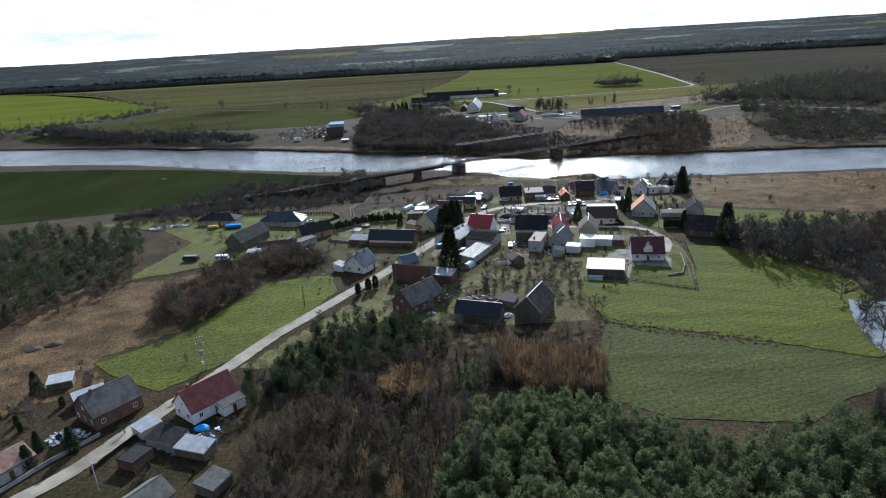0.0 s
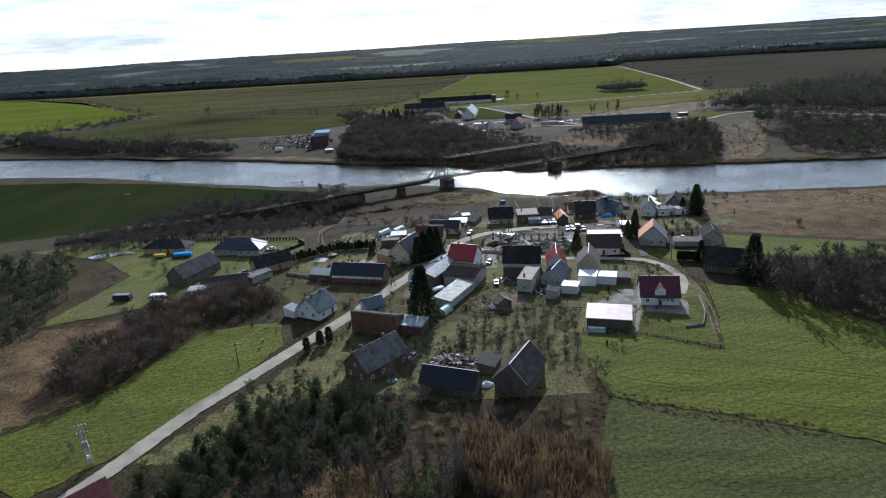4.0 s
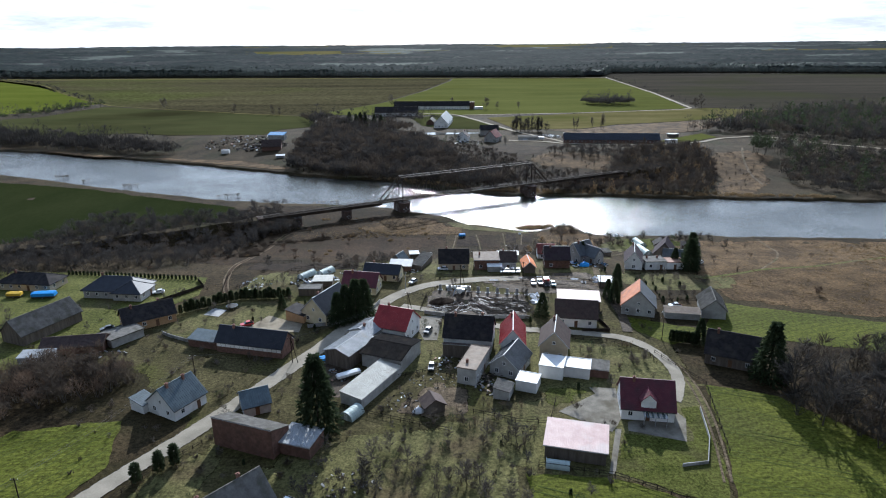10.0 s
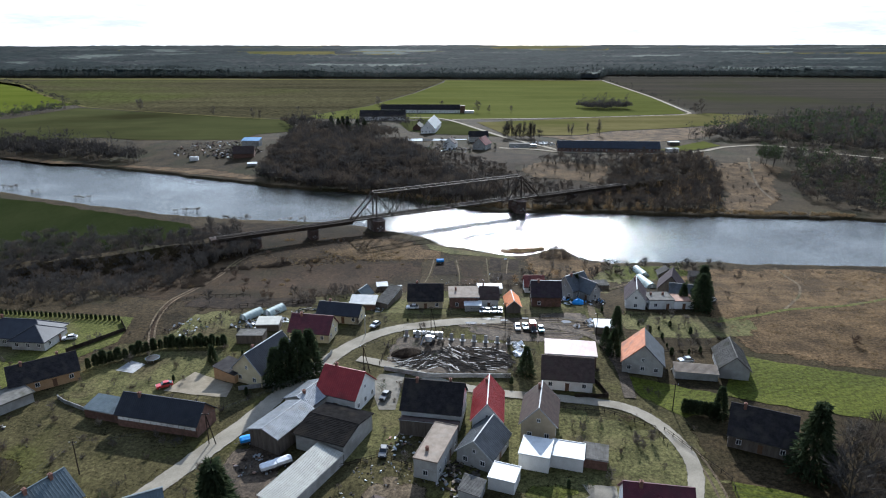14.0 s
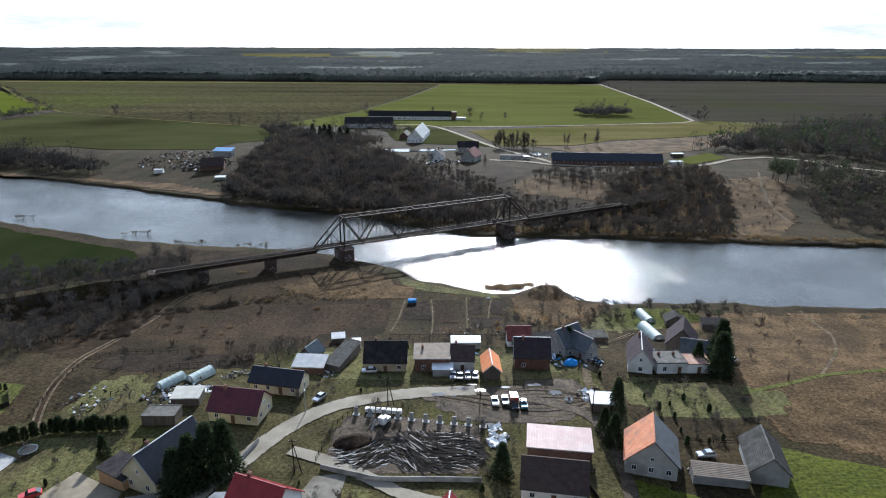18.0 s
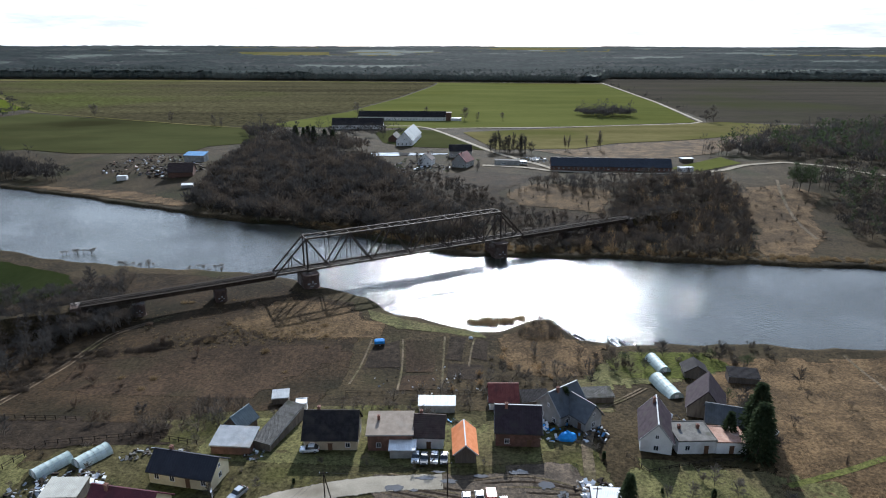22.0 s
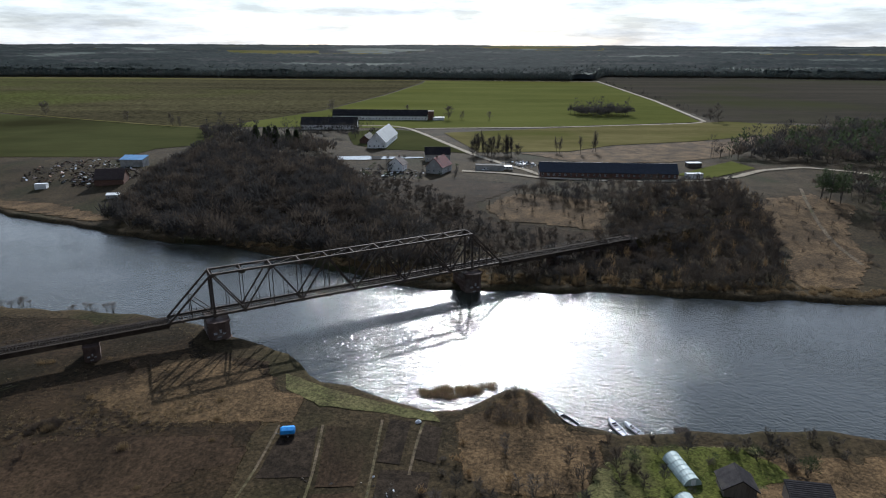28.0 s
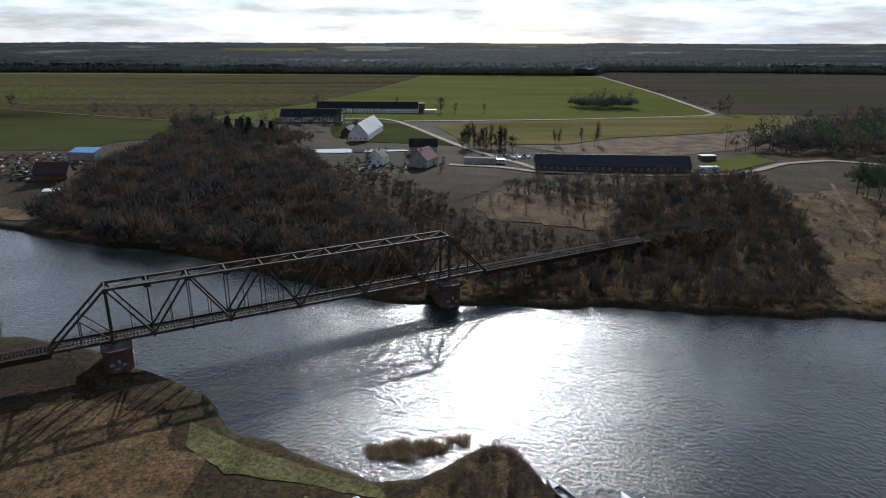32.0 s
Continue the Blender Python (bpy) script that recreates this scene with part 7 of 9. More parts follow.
wood("east_wood", [(87, 156), (85, 146), (90, 136), (100, 126), (116, 121), (128, 116), (170, 110), (170, 160), (135, 176), (104, 172), (93, 164)], 4.4, [("bare", 1), ("bare", 2), ("dome", 2), ("dome", 1)], "leafless wood beside the green field", ["twig_dark", "twig_brown"], (0.7, 1.3), seed=16)
for x, y, s_ in ((90, 139, 2.1), (96, 141, 1.9), (101, 135, 2.2), (108, 137, 1.9), (88, 149, 1.8), (114, 130, 2.0), (121, 128, 1.8)):
    tree("bare", x, y, s_, "tall leafless tree at the edge of the green field", "twig_dark", "bare_tree")
for x, y, s_ in ((99, 96, 1.5), (103, 88, 1.6), (97, 80, 1.4), (106, 78, 1.5), (95, 68, 1.4), (110, 95, 1.3), (113, 104, 1.5), (116, 112, 1.4)):
    tree("bare", x, y, s_, "leafless alder leaning over the stream", "twig_dark", "bare_tree")
wood("farm_trees", [(-96, 776), (-30, 774), (-10, 730), (-24, 716), (-60, 720), (-96, 740)], 9.0, [("far_bare", 1), ("far_dome", 1)], "bare trees round the far stables", ["twig_dark"], (1.0, 1.6), seed=17, drop=0.4, keep=clear)
wood("farm_birches", [(64, 636), (72, 656), (98, 650), (100, 630)], 5.0, [("poplar", 1), ("bare", 1)], "group of slim bare birches", ["twig_dark"], (1.0, 1.45), seed=18)
wood("stubble_birches", [(122, 648), (130, 662), (166, 660), (160, 646)], 10.0, [("poplar", 1)], "thin birches behind the cowshed", ["twig"], (0.9, 1.4), seed=39, drop=0.4)
wood("orchard_brush", [(-20, 118), (-6, 140), (14, 146), (22, 126), (16, 104), (4, 108), (-10, 116)], 6.0, [("bare", 1), ("shrub", 1)], "bare fruit trees in rough gardens", ["twig"], (0.4, 0.65), seed=19, category="trees", drop=0.2, keep=clear)
wood("river_gardens", [(20, 262), (60, 275), (64, 300), (50, 312), (4, 262)], 6.5, [("shrub", 1), ("bare", 1), ("shrub", 2)], "bare garden bushes behind the row of houses", ["twig", "twig_ochre"], (0.35, 0.65), seed=20, category="bushes", drop=0.25, keep=clear)
wood("shore_reeds", [(37, 329), (45, 327.5), (52, 329.5), (57, 332), (58, 335), (46, 333.5), (38, 332)], 1.3, [("reed", 1)], "clump of dry reeds in the shallows", ["reed"], (0.5, 0.9), seed=21, category="reeds", drop=0.3, base=WATER - 0.2)
wood("shore_willows", [(84, 300), (100, 296), (135, 300), (135, 309), (86, 309)], 6.0, [("shrub", 1), ("bare", 1)], "bare willows along the near bank", ["twig", "twig_ochre"], (0.4, 0.75), seed=22, category="bushes", drop=0.45, keep=clear)
wood("hedge_far_west", [(-720, 700), (-590, 770), (-540, 850), (-510, 950), (-490, 930), (-498, 810), (-560, 730), (-600, 680)], 9.0, [("far_dome", 1), ("far_bare", 1), ("far_dome", 2)], "dark hedge between far fields", ["twig_dark", "needle_dark"], (0.9, 1.7), seed=23, category="hedge", drop=0.1)
wood("road_hedge_west", [(-1190, 1722), (-880, 1440), (-686, 1190), (-576, 1056), (-520, 1000), (-515, 984), (-580, 1030), (-690, 1156), (-884, 1408), (-1196, 1690)], 16.0, [("far_dome", 1)], "low hedge along the field road", ["twig_dark"], (0.6, 1.2), seed=40, category="hedge", drop=0.45)
wood("road_trees", [(384, 1560), (376, 1560), (349, 1097), (322, 860), (330, 856), (356, 1097)], 13.0, [("far_bare", 1), ("far_dome", 1)], "row of roadside trees beside the far lane", ["twig_dark"], (0.7, 1.1), seed=24, category="trees", drop=0.2)
wood("scrub", [(100, 214), (128, 204), (300, 190), (300, 290), (180, 296), (110, 290)], 13.0, [("dome", 1), ("osier", 1), ("shrub", 2)], "scattered bushes in the reed meadow", ["twig_brown", "twig_red"], (0.4, 0.8), seed=25, category="bushes", drop=0.7)
wood("meadow_scrub", [(-110, 262), (-60, 256), (0, 275), (0, 335), (-60, 362), (-120, 360)], 12.0, [("shrub", 1), ("reed", 2), ("reed", 2)], "scattered scrub in the river meadow", ["twig_red", "reed"], (0.4, 0.8), seed=26, category="bushes", drop=0.35)


wood("meadow_tufts", [(94, 300), (104, 262), (94, 238), (101, 216), (128, 205), (190, 190), (240, 220), (240, 290), (180, 300)], 2.1, [("tuft", 1), ("tuft", 1), ("tuft", 2)], "dry grass tussocks of the reed meadow", ["reed", "reed_dull"], (0.6, 1.4), seed=41, category="grass", drop=0.25)
wood("shore_tufts", [(44, 308), (50, 292), (70, 288), (76, 300), (74, 314), (68, 322), (65, 330), (61, 330), (54, 322), (46, 314)], 1.5, [("tuft", 1), ("tuft", 1), ("tuft", 2)], "thick yellow grass on the shore", ["reed", "twig_ochre"], (0.5, 1.1), seed=43, category="grass", drop=0.2)
wood("rough_tufts", [(-175, 22), (-129, 63), (-138, 77), (-120, 96), (-104, 138), (-120, 158), (-166, 142), (-220, 110), (-220, 20)], 3.0, [("tuft", 1), ("tuft", 2)], "pale tussocks on the rough land", ["reed", "twig_ochre"], (0.6, 1.4), seed=44, category="grass", drop=0.3)
wood("edge_tufts", [(12, 62), (15, 86), (24, 90), (60, 74), (88, 61), (86, 57), (60, 68), (22, 84), (17, 62)], 1.4, [("tuft", 1), ("tuft", 2)], "dry grass on the bank between the fields", ["reed", "twig_red"], (0.5, 1.0), seed=45, category="grass", drop=0.2)
wood("far_bank_tufts", [(-60, 454), (-30, 444), (28, 410), (54, 404), (98, 402), (164, 394), (240, 386), (240, 392), (164, 402), (98, 410), (30, 422), (-30, 452)], 1.9, [("tuft", 1), ("reed", 1)], "dry reeds along the far bank", ["reed"], (0.5, 1.0), seed=46, category="reeds", drop=0.2)
wood("garden_shrubs", [(-30, 150), (0, 168), (30, 152), (46, 162), (64, 170), (60, 200), (34, 196), (0, 204), (-30, 210), (-46, 196)], 7.0, [("shrub", 1), ("shrub", 2), ("thuja", 3)], "bare shrubs and small conifers between houses", ["twig", "twig_red", "needle_dark"], (0.3, 0.6), seed=47, category="bushes", drop=0.45, keep=clear)
wood("orchard_north", [(66, 212), (70, 240), (92, 240), (100, 228), (94, 214), (84, 210)], 4.6, [("bare", 1), ("shrub", 1), ("thuja", 2)], "bare fruit trees and bushes of the back gardens", ["twig", "needle_dark"], (0.35, 0.65), seed=48, category="bushes", drop=0.35, keep=clear)
wood("lane_bushes", [(-112, 60), (-100, 44), (-84, 40), (-74, 52), (-80, 20), (-100, 18), (-104, 30), (-96, 40)], 4.4, [("shrub", 1), ("thuja", 2), ("bare", 1)], "garden bushes round the first houses", ["twig", "needle_dark"], (0.4, 0.8), seed=49, category="bushes", drop=0.35, keep=clear)
wood("yard_bushes", [(-140, 30), (-126, 56), (-134, 66), (-150, 60), (-150, 36)], 4.6, [("shrub", 1), ("bare", 1), ("thuja", 2)], "overgrown shrubs behind the old brick house", ["twig", "needle_dark"], (0.5, 0.9), seed=50, category="bushes", drop=0.3, keep=clear)
wood("plot_brush", [(-116, 172), (-100, 176), (-84, 166), (-80, 158), (-104, 156), (-118, 162)], 3.2, [("clump", 1), ("bare", 2)], "reddish brush at the fallow plot", ["twig_brown", "twig_red"], (0.5, 0.85), seed=51, category="brush", drop=0.2)
wood("farmhouse_brush", [(-44, 98), (-36, 88), (-20, 86), (-26, 102), (-34, 100)], 3.6, [("bare", 1), ("shrub", 1)], "bare trees before the brick farmhouse", ["twig"], (0.5, 0.85), seed=52, drop=0.3, keep=clear)
ISLETS = [(-143, 404), (-136, 405), (-108, 388), (-99, 386), (-68, 381), (-282, 467), (-256, 452), (-217, 436), (-77, 383)]
wood("river_islets", [(-292, 460), (-292, 474), (-200, 445), (-130, 412), (-60, 388), (-60, 376), (-90, 381), (-150, 396), (-225, 428)], 2.2, [("dome", 1), ("dome", 2)], "small brushy islets along the near shore", ["twig_brown", "twig_brown"], (0.3, 0.6), seed=53, category="reeds", drop=0.15, base=WATER - 0.2, keep=lambda x, y: any(math.hypot((x - a) / 2, y - b) < 2.4 for a, b in ISLETS))
wood("track_scrub", [(-128, 250), (-100, 252), (-90, 300), (-84, 326), (-110, 336), (-150, 300)], 5.0, [("clump", 1), ("tuft", 2), ("shrub", 2)], "dark scrub between track and embankment", ["twig_dark", "twig_red"], (0.3, 0.7), seed=54, category="brush", drop=0.4)


wood("embankment_brush", [(-93, 322), (-98, 334), (-160, 300), (-230, 262), (-222, 250), (-160, 282)], 2.6, [("dome", 1), ("dome", 2), ("bare", 1)], "dark brush grown over the embankment", ["twig_dark", "twig_brown"], (0.4, 0.8), seed=72, category="brush", drop=0.12, base=-2.6)
wood("abutment_brush", [(-106, 316), (-92, 310), (-76, 320), (-76, 334), (-96, 344), (-108, 336)], 2.4, [("dome", 1), ("dome", 2)], "dark brush round the bridge end", ["twig_dark", "twig_brown"], (0.6, 1.2), seed=73, category="brush", drop=0.1, base=-5.5)
wood("bank_tufts", [(-46, 326), (-30, 350), (-6, 343), (3, 330), (10, 327), (8, 314), (-22, 313)], 1.25, [("tuft", 1), ("tuft", 2)], "golden grass clumps on the bank", ["reed", "reed_dull"], (0.4, 0.9), seed=74, category="grass", drop=0.15)
wood("plot_edge_grass", [(-84, 276), (-84, 298), (-45, 312), (-45, 316), (-90, 302), (-92, 276)], 1.3, [("tuft", 1), ("reed", 1)], "golden stalks round the fallow plot", ["twig_brown", "reed_dull"], (0.35, 0.8), seed=75, category="grass", drop=0.15)
wood("row_brush", [(-40, 262), (-30, 268), (-22, 272), (-20, 262), (-28, 256), (-42, 252)], 2.6, [("clump", 1), ("bare", 2), ("clump", 2)], "brown brush beside the garden huts", ["twig_dark", "twig_brown"], (0.35, 0.75), seed=76, category="brush", drop=0.15, keep=clear)
wood("garden_trees", [(4, 260), (16, 264), (40, 264), (56, 278), (72, 284), (66, 296), (50, 292), (20, 276), (2, 272)], 5.0, [("bare", 1), ("dome", 2), ("dome", 1)], "bare fruit trees behind the row of houses", ["twig", "twig_brown"], (0.4, 0.75), seed=77, category="trees", drop=0.15, keep=clear)
wood("lane_conifers", [(-84, 72), (-72, 92), (-58, 98), (-40, 90), (-34, 76), (-57, 66), (-74, 56)], 5.5, [("young", 1), ("pine", 1)], "dark pines standing over the lane brush", ["needle_dark"], (0.6, 1.0), seed=78, drop=0.4)
wood("slope_scrub", [(64, 500), (72, 482), (99, 474), (117, 467), (130, 504), (104, 518)], 5.0, [("tuft", 1), ("tuft", 2), ("osier", 2)], "low brown scrub on the far slope", ["reed", "twig_brown"], (0.4, 1.0), seed=79, category="brush", drop=0.3)

wood("headland_brush", [(53, 319), (57, 325.5), (61, 330), (66, 330), (69, 322), (66, 314), (58, 313)], 1.15, [("clump", 1), ("tuft", 2), ("reed", 2), ("clump", 1), ("tuft", 2)], "brown brush on the small headland", ["twig_brown", "reed_dull"], (0.2, 0.48), seed=61, category="brush", drop=0.1)
wood("village_bushes", [(-100, 150), (-62, 96), (20, 96), (70, 160), (66, 236), (60, 285), (-30, 262), (-80, 236), (-150, 200)], 5.2, [("shrub", 1), ("dome", 2), ("shrub", 2), ("tuft", 3), ("bare", 1)], "bare bushes and weeds scattered between the houses", ["twig", "twig_brown", "reed_dull"], (0.22, 0.5), seed=62, category="bushes", drop=0.42, keep=clear)
wood("village_conifers", [(-60, 170), (-60, 100), (40, 110), (64, 200), (70, 262), (-30, 262), (-80, 236)], 10.0, [("clump", 1), ("clump", 1), ("thuja", 1)], "small dark evergreens in the gardens", ["needle_dark"], (0.25, 0.5), seed=63, category="bushes", drop=0.6, keep=clear)
wood("farmhouse_hedge", [(98, 244), (106, 252), (104, 272), (92, 284), (84, 280), (96, 268), (100, 256)], 2.8, [("dome", 1), ("dome", 2), ("bare", 1)], "dark brush behind the farmhouse", ["twig_dark", "needle_dark"], (0.7, 1.1), seed=64, category="brush", drop=0.15, keep=clear)
wood("shore_brush", [(60, 290), (78, 288), (92, 284), (116, 292), (128, 300), (112, 309), (86, 309), (70, 300)], 5.0, [("dome", 1), ("bare", 2), ("shrub", 2), ("dome", 3)], "bare trees and dark bushes by the boats", ["twig_dark", "twig_brown", "needle_dark"], (0.4, 0.85), seed=65, category="bushes", drop=0.15, keep=clear)
wood("meadow_grass", [(-140, 330), (-125, 366), (-98, 377), (-69, 374), (-38, 367), (-22, 355), (-4, 345), (4, 331), (3, 312), (-45, 312), (-78, 300), (-84, 320)], 1.7, [("tuft", 1), ("tuft", 2), ("tuft", 1)], "matted brown grass of the river meadow", ["reed_dull", "twig_brown"], (0.35, 0.9), seed=66, category="grass", drop=0.1)


EDGE = [(-4900, 2300), (-2600, 1950), (-1330, 1765), (-1057, 1676), (-640, 1662), (-90, 1606), (358, 1552), (372, 1566), (408, 1708), (738, 1693), (1054, 1606), (1700, 1560), (2600, 1500), (4900, 1400)]


def far_forest():
    """The wide forest that closes the plain: stands of unequal height and kind, with rides and fields between them; the
    farthest pale fields are added in place of horizon haze.
    """
    r = np.random.RandomState(5)
    na, nr = 420, 64
    V, F, S, top = [], [], [], 4880
    grid = np.zeros((na + 1, nr), int)
    for i in range(na + 1):
        a = -0.98 + 1.96 * i / na
        ed = 1600.0
        for _ in range(5):
            ed = bank(EDGE, math.tan(a) * ed)
        ds = ed + (top - ed) * ((np.arange(nr) / (nr - 1)) ** 1.7)
        for j, y in enumerate(ds):
            y = max(y, ed + 40) if j else ed + 34
            x = math.tan(a) * y
            stand = noise.noise((x * 0.0016, y * 0.0042, 2.0)) + 0.5 * noise.noise((x * 0.005, y * 0.013, 8.0))
            kind = 0 if stand < 0.02 else (1 if stand < 0.24 else 2)
            # pale patches added far out where haze would lighten the horizon
            if y > 3300 and noise.noise((x * 0.0007, y * 0.004, 5.0)) > 0.18:
                kind = 3
            if j < 6 and kind == 2:
                kind = 1
            tall = (16, 12, 7, 0.5)[kind] * (1 + 0.16 * r.normal()) * (1 - 0.6 * (y - ed) / (top - ed))
            grid[i, j] = kind
            V.append((x, y, land(x, y) + (4 if j == 0 else tall)))
    for i in range(na):
        for j in range(nr - 1):
            k = i * nr + j
            F += [(k, k + nr, k + nr + 1), (k, k + nr + 1, k + 1)]
            S += [grid[i, j + 1]] * 2
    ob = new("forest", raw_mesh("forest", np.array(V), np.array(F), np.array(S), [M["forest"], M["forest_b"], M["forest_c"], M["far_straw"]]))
    tagged(ob, "wide dark pine forest on the far plain", "forest", kind="stuff")


def strip_along(x0, x1, near, far):
    """An outline that follows the forest edge from x0 to x1, between two depths behind it."""
    xs = [x0 + (x1 - x0) * i / 24 for i in range(25)]
    return [(x, bank(EDGE, x) + near) for x in xs] + [(x, bank(EDGE, x) + far) for x in reversed(xs)]


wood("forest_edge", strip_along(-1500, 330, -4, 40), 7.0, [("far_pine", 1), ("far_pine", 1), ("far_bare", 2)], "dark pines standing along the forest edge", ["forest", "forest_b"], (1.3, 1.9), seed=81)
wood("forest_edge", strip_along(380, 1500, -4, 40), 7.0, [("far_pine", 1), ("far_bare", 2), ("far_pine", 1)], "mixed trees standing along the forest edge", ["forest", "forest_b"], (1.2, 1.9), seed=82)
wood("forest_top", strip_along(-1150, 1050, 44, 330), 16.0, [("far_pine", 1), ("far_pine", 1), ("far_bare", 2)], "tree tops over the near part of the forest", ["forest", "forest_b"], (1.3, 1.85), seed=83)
far_forest()

wood("far_embankment_brush", [(119, 436), (128, 437), (162, 456), (158, 466), (120, 449)], 2.4, [("dome", 1), ("dome", 2)], "brush grown over the far railway bank", ["twig_dark", "twig_brown"], (0.35, 0.75), seed=88, category="brush", base=-0.4)
wood("lane_evergreens", [(-80, 46), (-70, 44), (-72, 62), (-84, 66), (-88, 58)], 3.2, [("young", 1), ("dome", 2), ("pine", 1)], "dark evergreens beside the red roofed house", ["needle_dark", "twig_dark"], (0.5, 0.85), seed=89, category="bushes", keep=clear)
wood("bank_weeds", [(-60, 318), (-30, 340), (-6, 338), (0, 322), (-20, 312), (-50, 306)], 1.6, [("tuft", 1), ("tuft", 2)], "dull matted grass on the bank", ["twig_brown", "reed_dull"], (0.4, 0.9), seed=90, category="grass", drop=0.2)
wood("fence_scrub", [(-14, 142), (2, 138), (12, 128), (20, 120), (24, 146), (10, 150), (-4, 150)], 3.0, [("dome", 1), ("osier", 2), ("bare", 1)], "bare bushes along the garden fences", ["twig_dark", "twig_red"], (0.3, 0.6), seed=91, category="bushes", drop=0.55, keep=clear)
wood("barn_scrub", [(-34, 118), (-24, 112), (-8, 112), (4, 108), (10, 116), (-4, 124), (-24, 126)], 3.0, [("dome", 1), ("dome", 2), ("bare", 1)], "tangled bushes round the rubble heap", ["twig_dark", "twig_brown"], (0.35, 0.7), seed=92, category="bushes", drop=0.35, keep=clear)
wood("lane_scrub", [(-62, 152), (-54, 164), (-46, 176), (-36, 172), (-44, 158), (-52, 148)], 3.6, [("dome", 1), ("osier", 2)], "bare shrubs at the fallow plot", ["twig_dark", "twig_brown"], (0.25, 0.5), seed=93, category="bushes", drop=0.5, keep=clear)
wood("plot_grass", [(-118, 178), (-94, 178), (-68, 177), (-44, 168), (-56, 152), (-70, 158), (-84, 166)], 1.9, [("tuft", 1), ("tuft", 2)], "matted brown weeds on the fallow plot", ["reed_dull", "twig_brown"], (0.35, 0.8), seed=94, category="grass", drop=0.3, keep=clear)
wood("verge_grass", [(-128, 62), (-100, 62), (-84, 98), (-66, 128), (-70, 130), (-88, 100), (-104, 70)], 1.5, [("tuft", 1), ("tuft", 2)], "dry grass on the lane's verge", ["reed_dull", "twig_ochre"], (0.3, 0.6), seed=95, category="grass", drop=0.4, keep=clear)
# single trees
for x, y, s_ in ((-126.2, 24.3, 0.55), (-119.4, 30.5, 0.6), (-146.1, 58.5, 0.6), (-128.5, 31.5, 0.45)):
    tree("spruce", x, y, s_, "dark conifer in the yard beside the lane", "needle_dark", "spruce")
for x, y, s_ in ((-98.8, 38.2, 0.55), (-86.2, 31.4, 0.5), (-92.3, 19.5, 0.6), (-140.6, 70.7, 0.6), (-109.6, 36.8, 0.55), (-79.4, 40.3, 0.6), (-82.3, 34.7, 0.5)):
    tree("dome", x, y, s_, "rounded evergreen garden bush", "needle_dark", "bush", category="bush")
for x, y, s_ in ((-72, 254, 0.8), (-44, 262, 0.7), (112, 300, 0.75), (96, 303, 0.7), (88, 294, 0.6), (128, 285, 0.7), (70, 284, 0.7), (52, 285, 0.6), (46, 291, 0.6), (62, 279, 0.65), (-30, 106, 0.8), (-26, 112, 0.75), (-36, 116, 0.7)):
    tree("bare", x, y, s_, "bare spreading tree with fine twigs", "twig_dark", "bare_tree")
tree("spruce", -28.7, 138.5, 1.72, "tall dark spruce beside the lane", "needle_dark", "spruce")
for x, y, s in ((-31.3, 198.3, 1.15), (-28.4, 200.5, 1.25), (-26, 203.2, 1.15), (-33.6, 196.2, 1.0)):
    tree("spruce", x, y, s, "dark spruce before the gabled house", "needle_dark", "spruce", group="spruces by the lane")
for x, y, s in ((-63, 119.3, 1.2), (-59.7, 122.8, 1.3), (-57.3, 125.1, 1.35)):
    tree("thuja", x, y, s, "clipped columnar thuja beside the lane", "needle_dark", "thuja", group="thujas by the lane")
for x, y, s, lb in ((87.5, 160.5, 1.5, "tall dark spruce at the wood's edge"), (32.9, 202.3, 0.75, "spruce beside the brown barn"), (64, 227.9, 0.8, "spruce by the muddy track"), (59.5, 213.5, 0.75, "slim spruce near the orange roof"), (77, 181.5, 0.75, "blue spruce at the hedge"),
                    (97.5, 246.3, 1.15, "broad dark spruce by the farmhouse"), (101, 255, 1.2, "dark spruce behind the farmhouse"), (93.5, 252, 0.7, "spruce at the wing's gable"), (58.5, 218.5, 0.6, "small spruce beside the track"), (64, 206.5, 0.5, "low conifer under the gable"), (58.5, 264, 0.75, "dark conifer at the grey house"), (-55, 209, 0.5, "small spruce in a garden")):
    tree("spruce", x, y, s, lb, "needle_dark", "spruce")
for i in range(7):
    tree("thuja", 69.3 + i * 1.1, 183.4 - i * 0.35, 1.0, "clipped dark hedge tree on a short trunk", "needle_dark", "hedge_tree", group="row of hedge trees")
for i in range(22):
    u = i / 21
    x, y = (-88.4 + 16 * u * 2, 205.5 + 12.3 * u * 2) if u < 0.5 else (-72.4 + 17.2 * (u - 0.5) * 2, 217.8 + 1.5 * (u - 0.5) * 2)
    tree("thuja", x, y, 0.85 + 0.4 * ((i * 7) % 5) / 5, "green garden conifer in a hedge row", "needle_dark", "thuja", group="conifer hedge of the garden")
for i in range(34):
    u = i / 33
    tree("thuja", -148.6 + 53.2 * u, 244.4 - 7.2 * u, 0.5, "small thuja of the boundary row", "needle_dark", "thuja", group="boundary thujas")
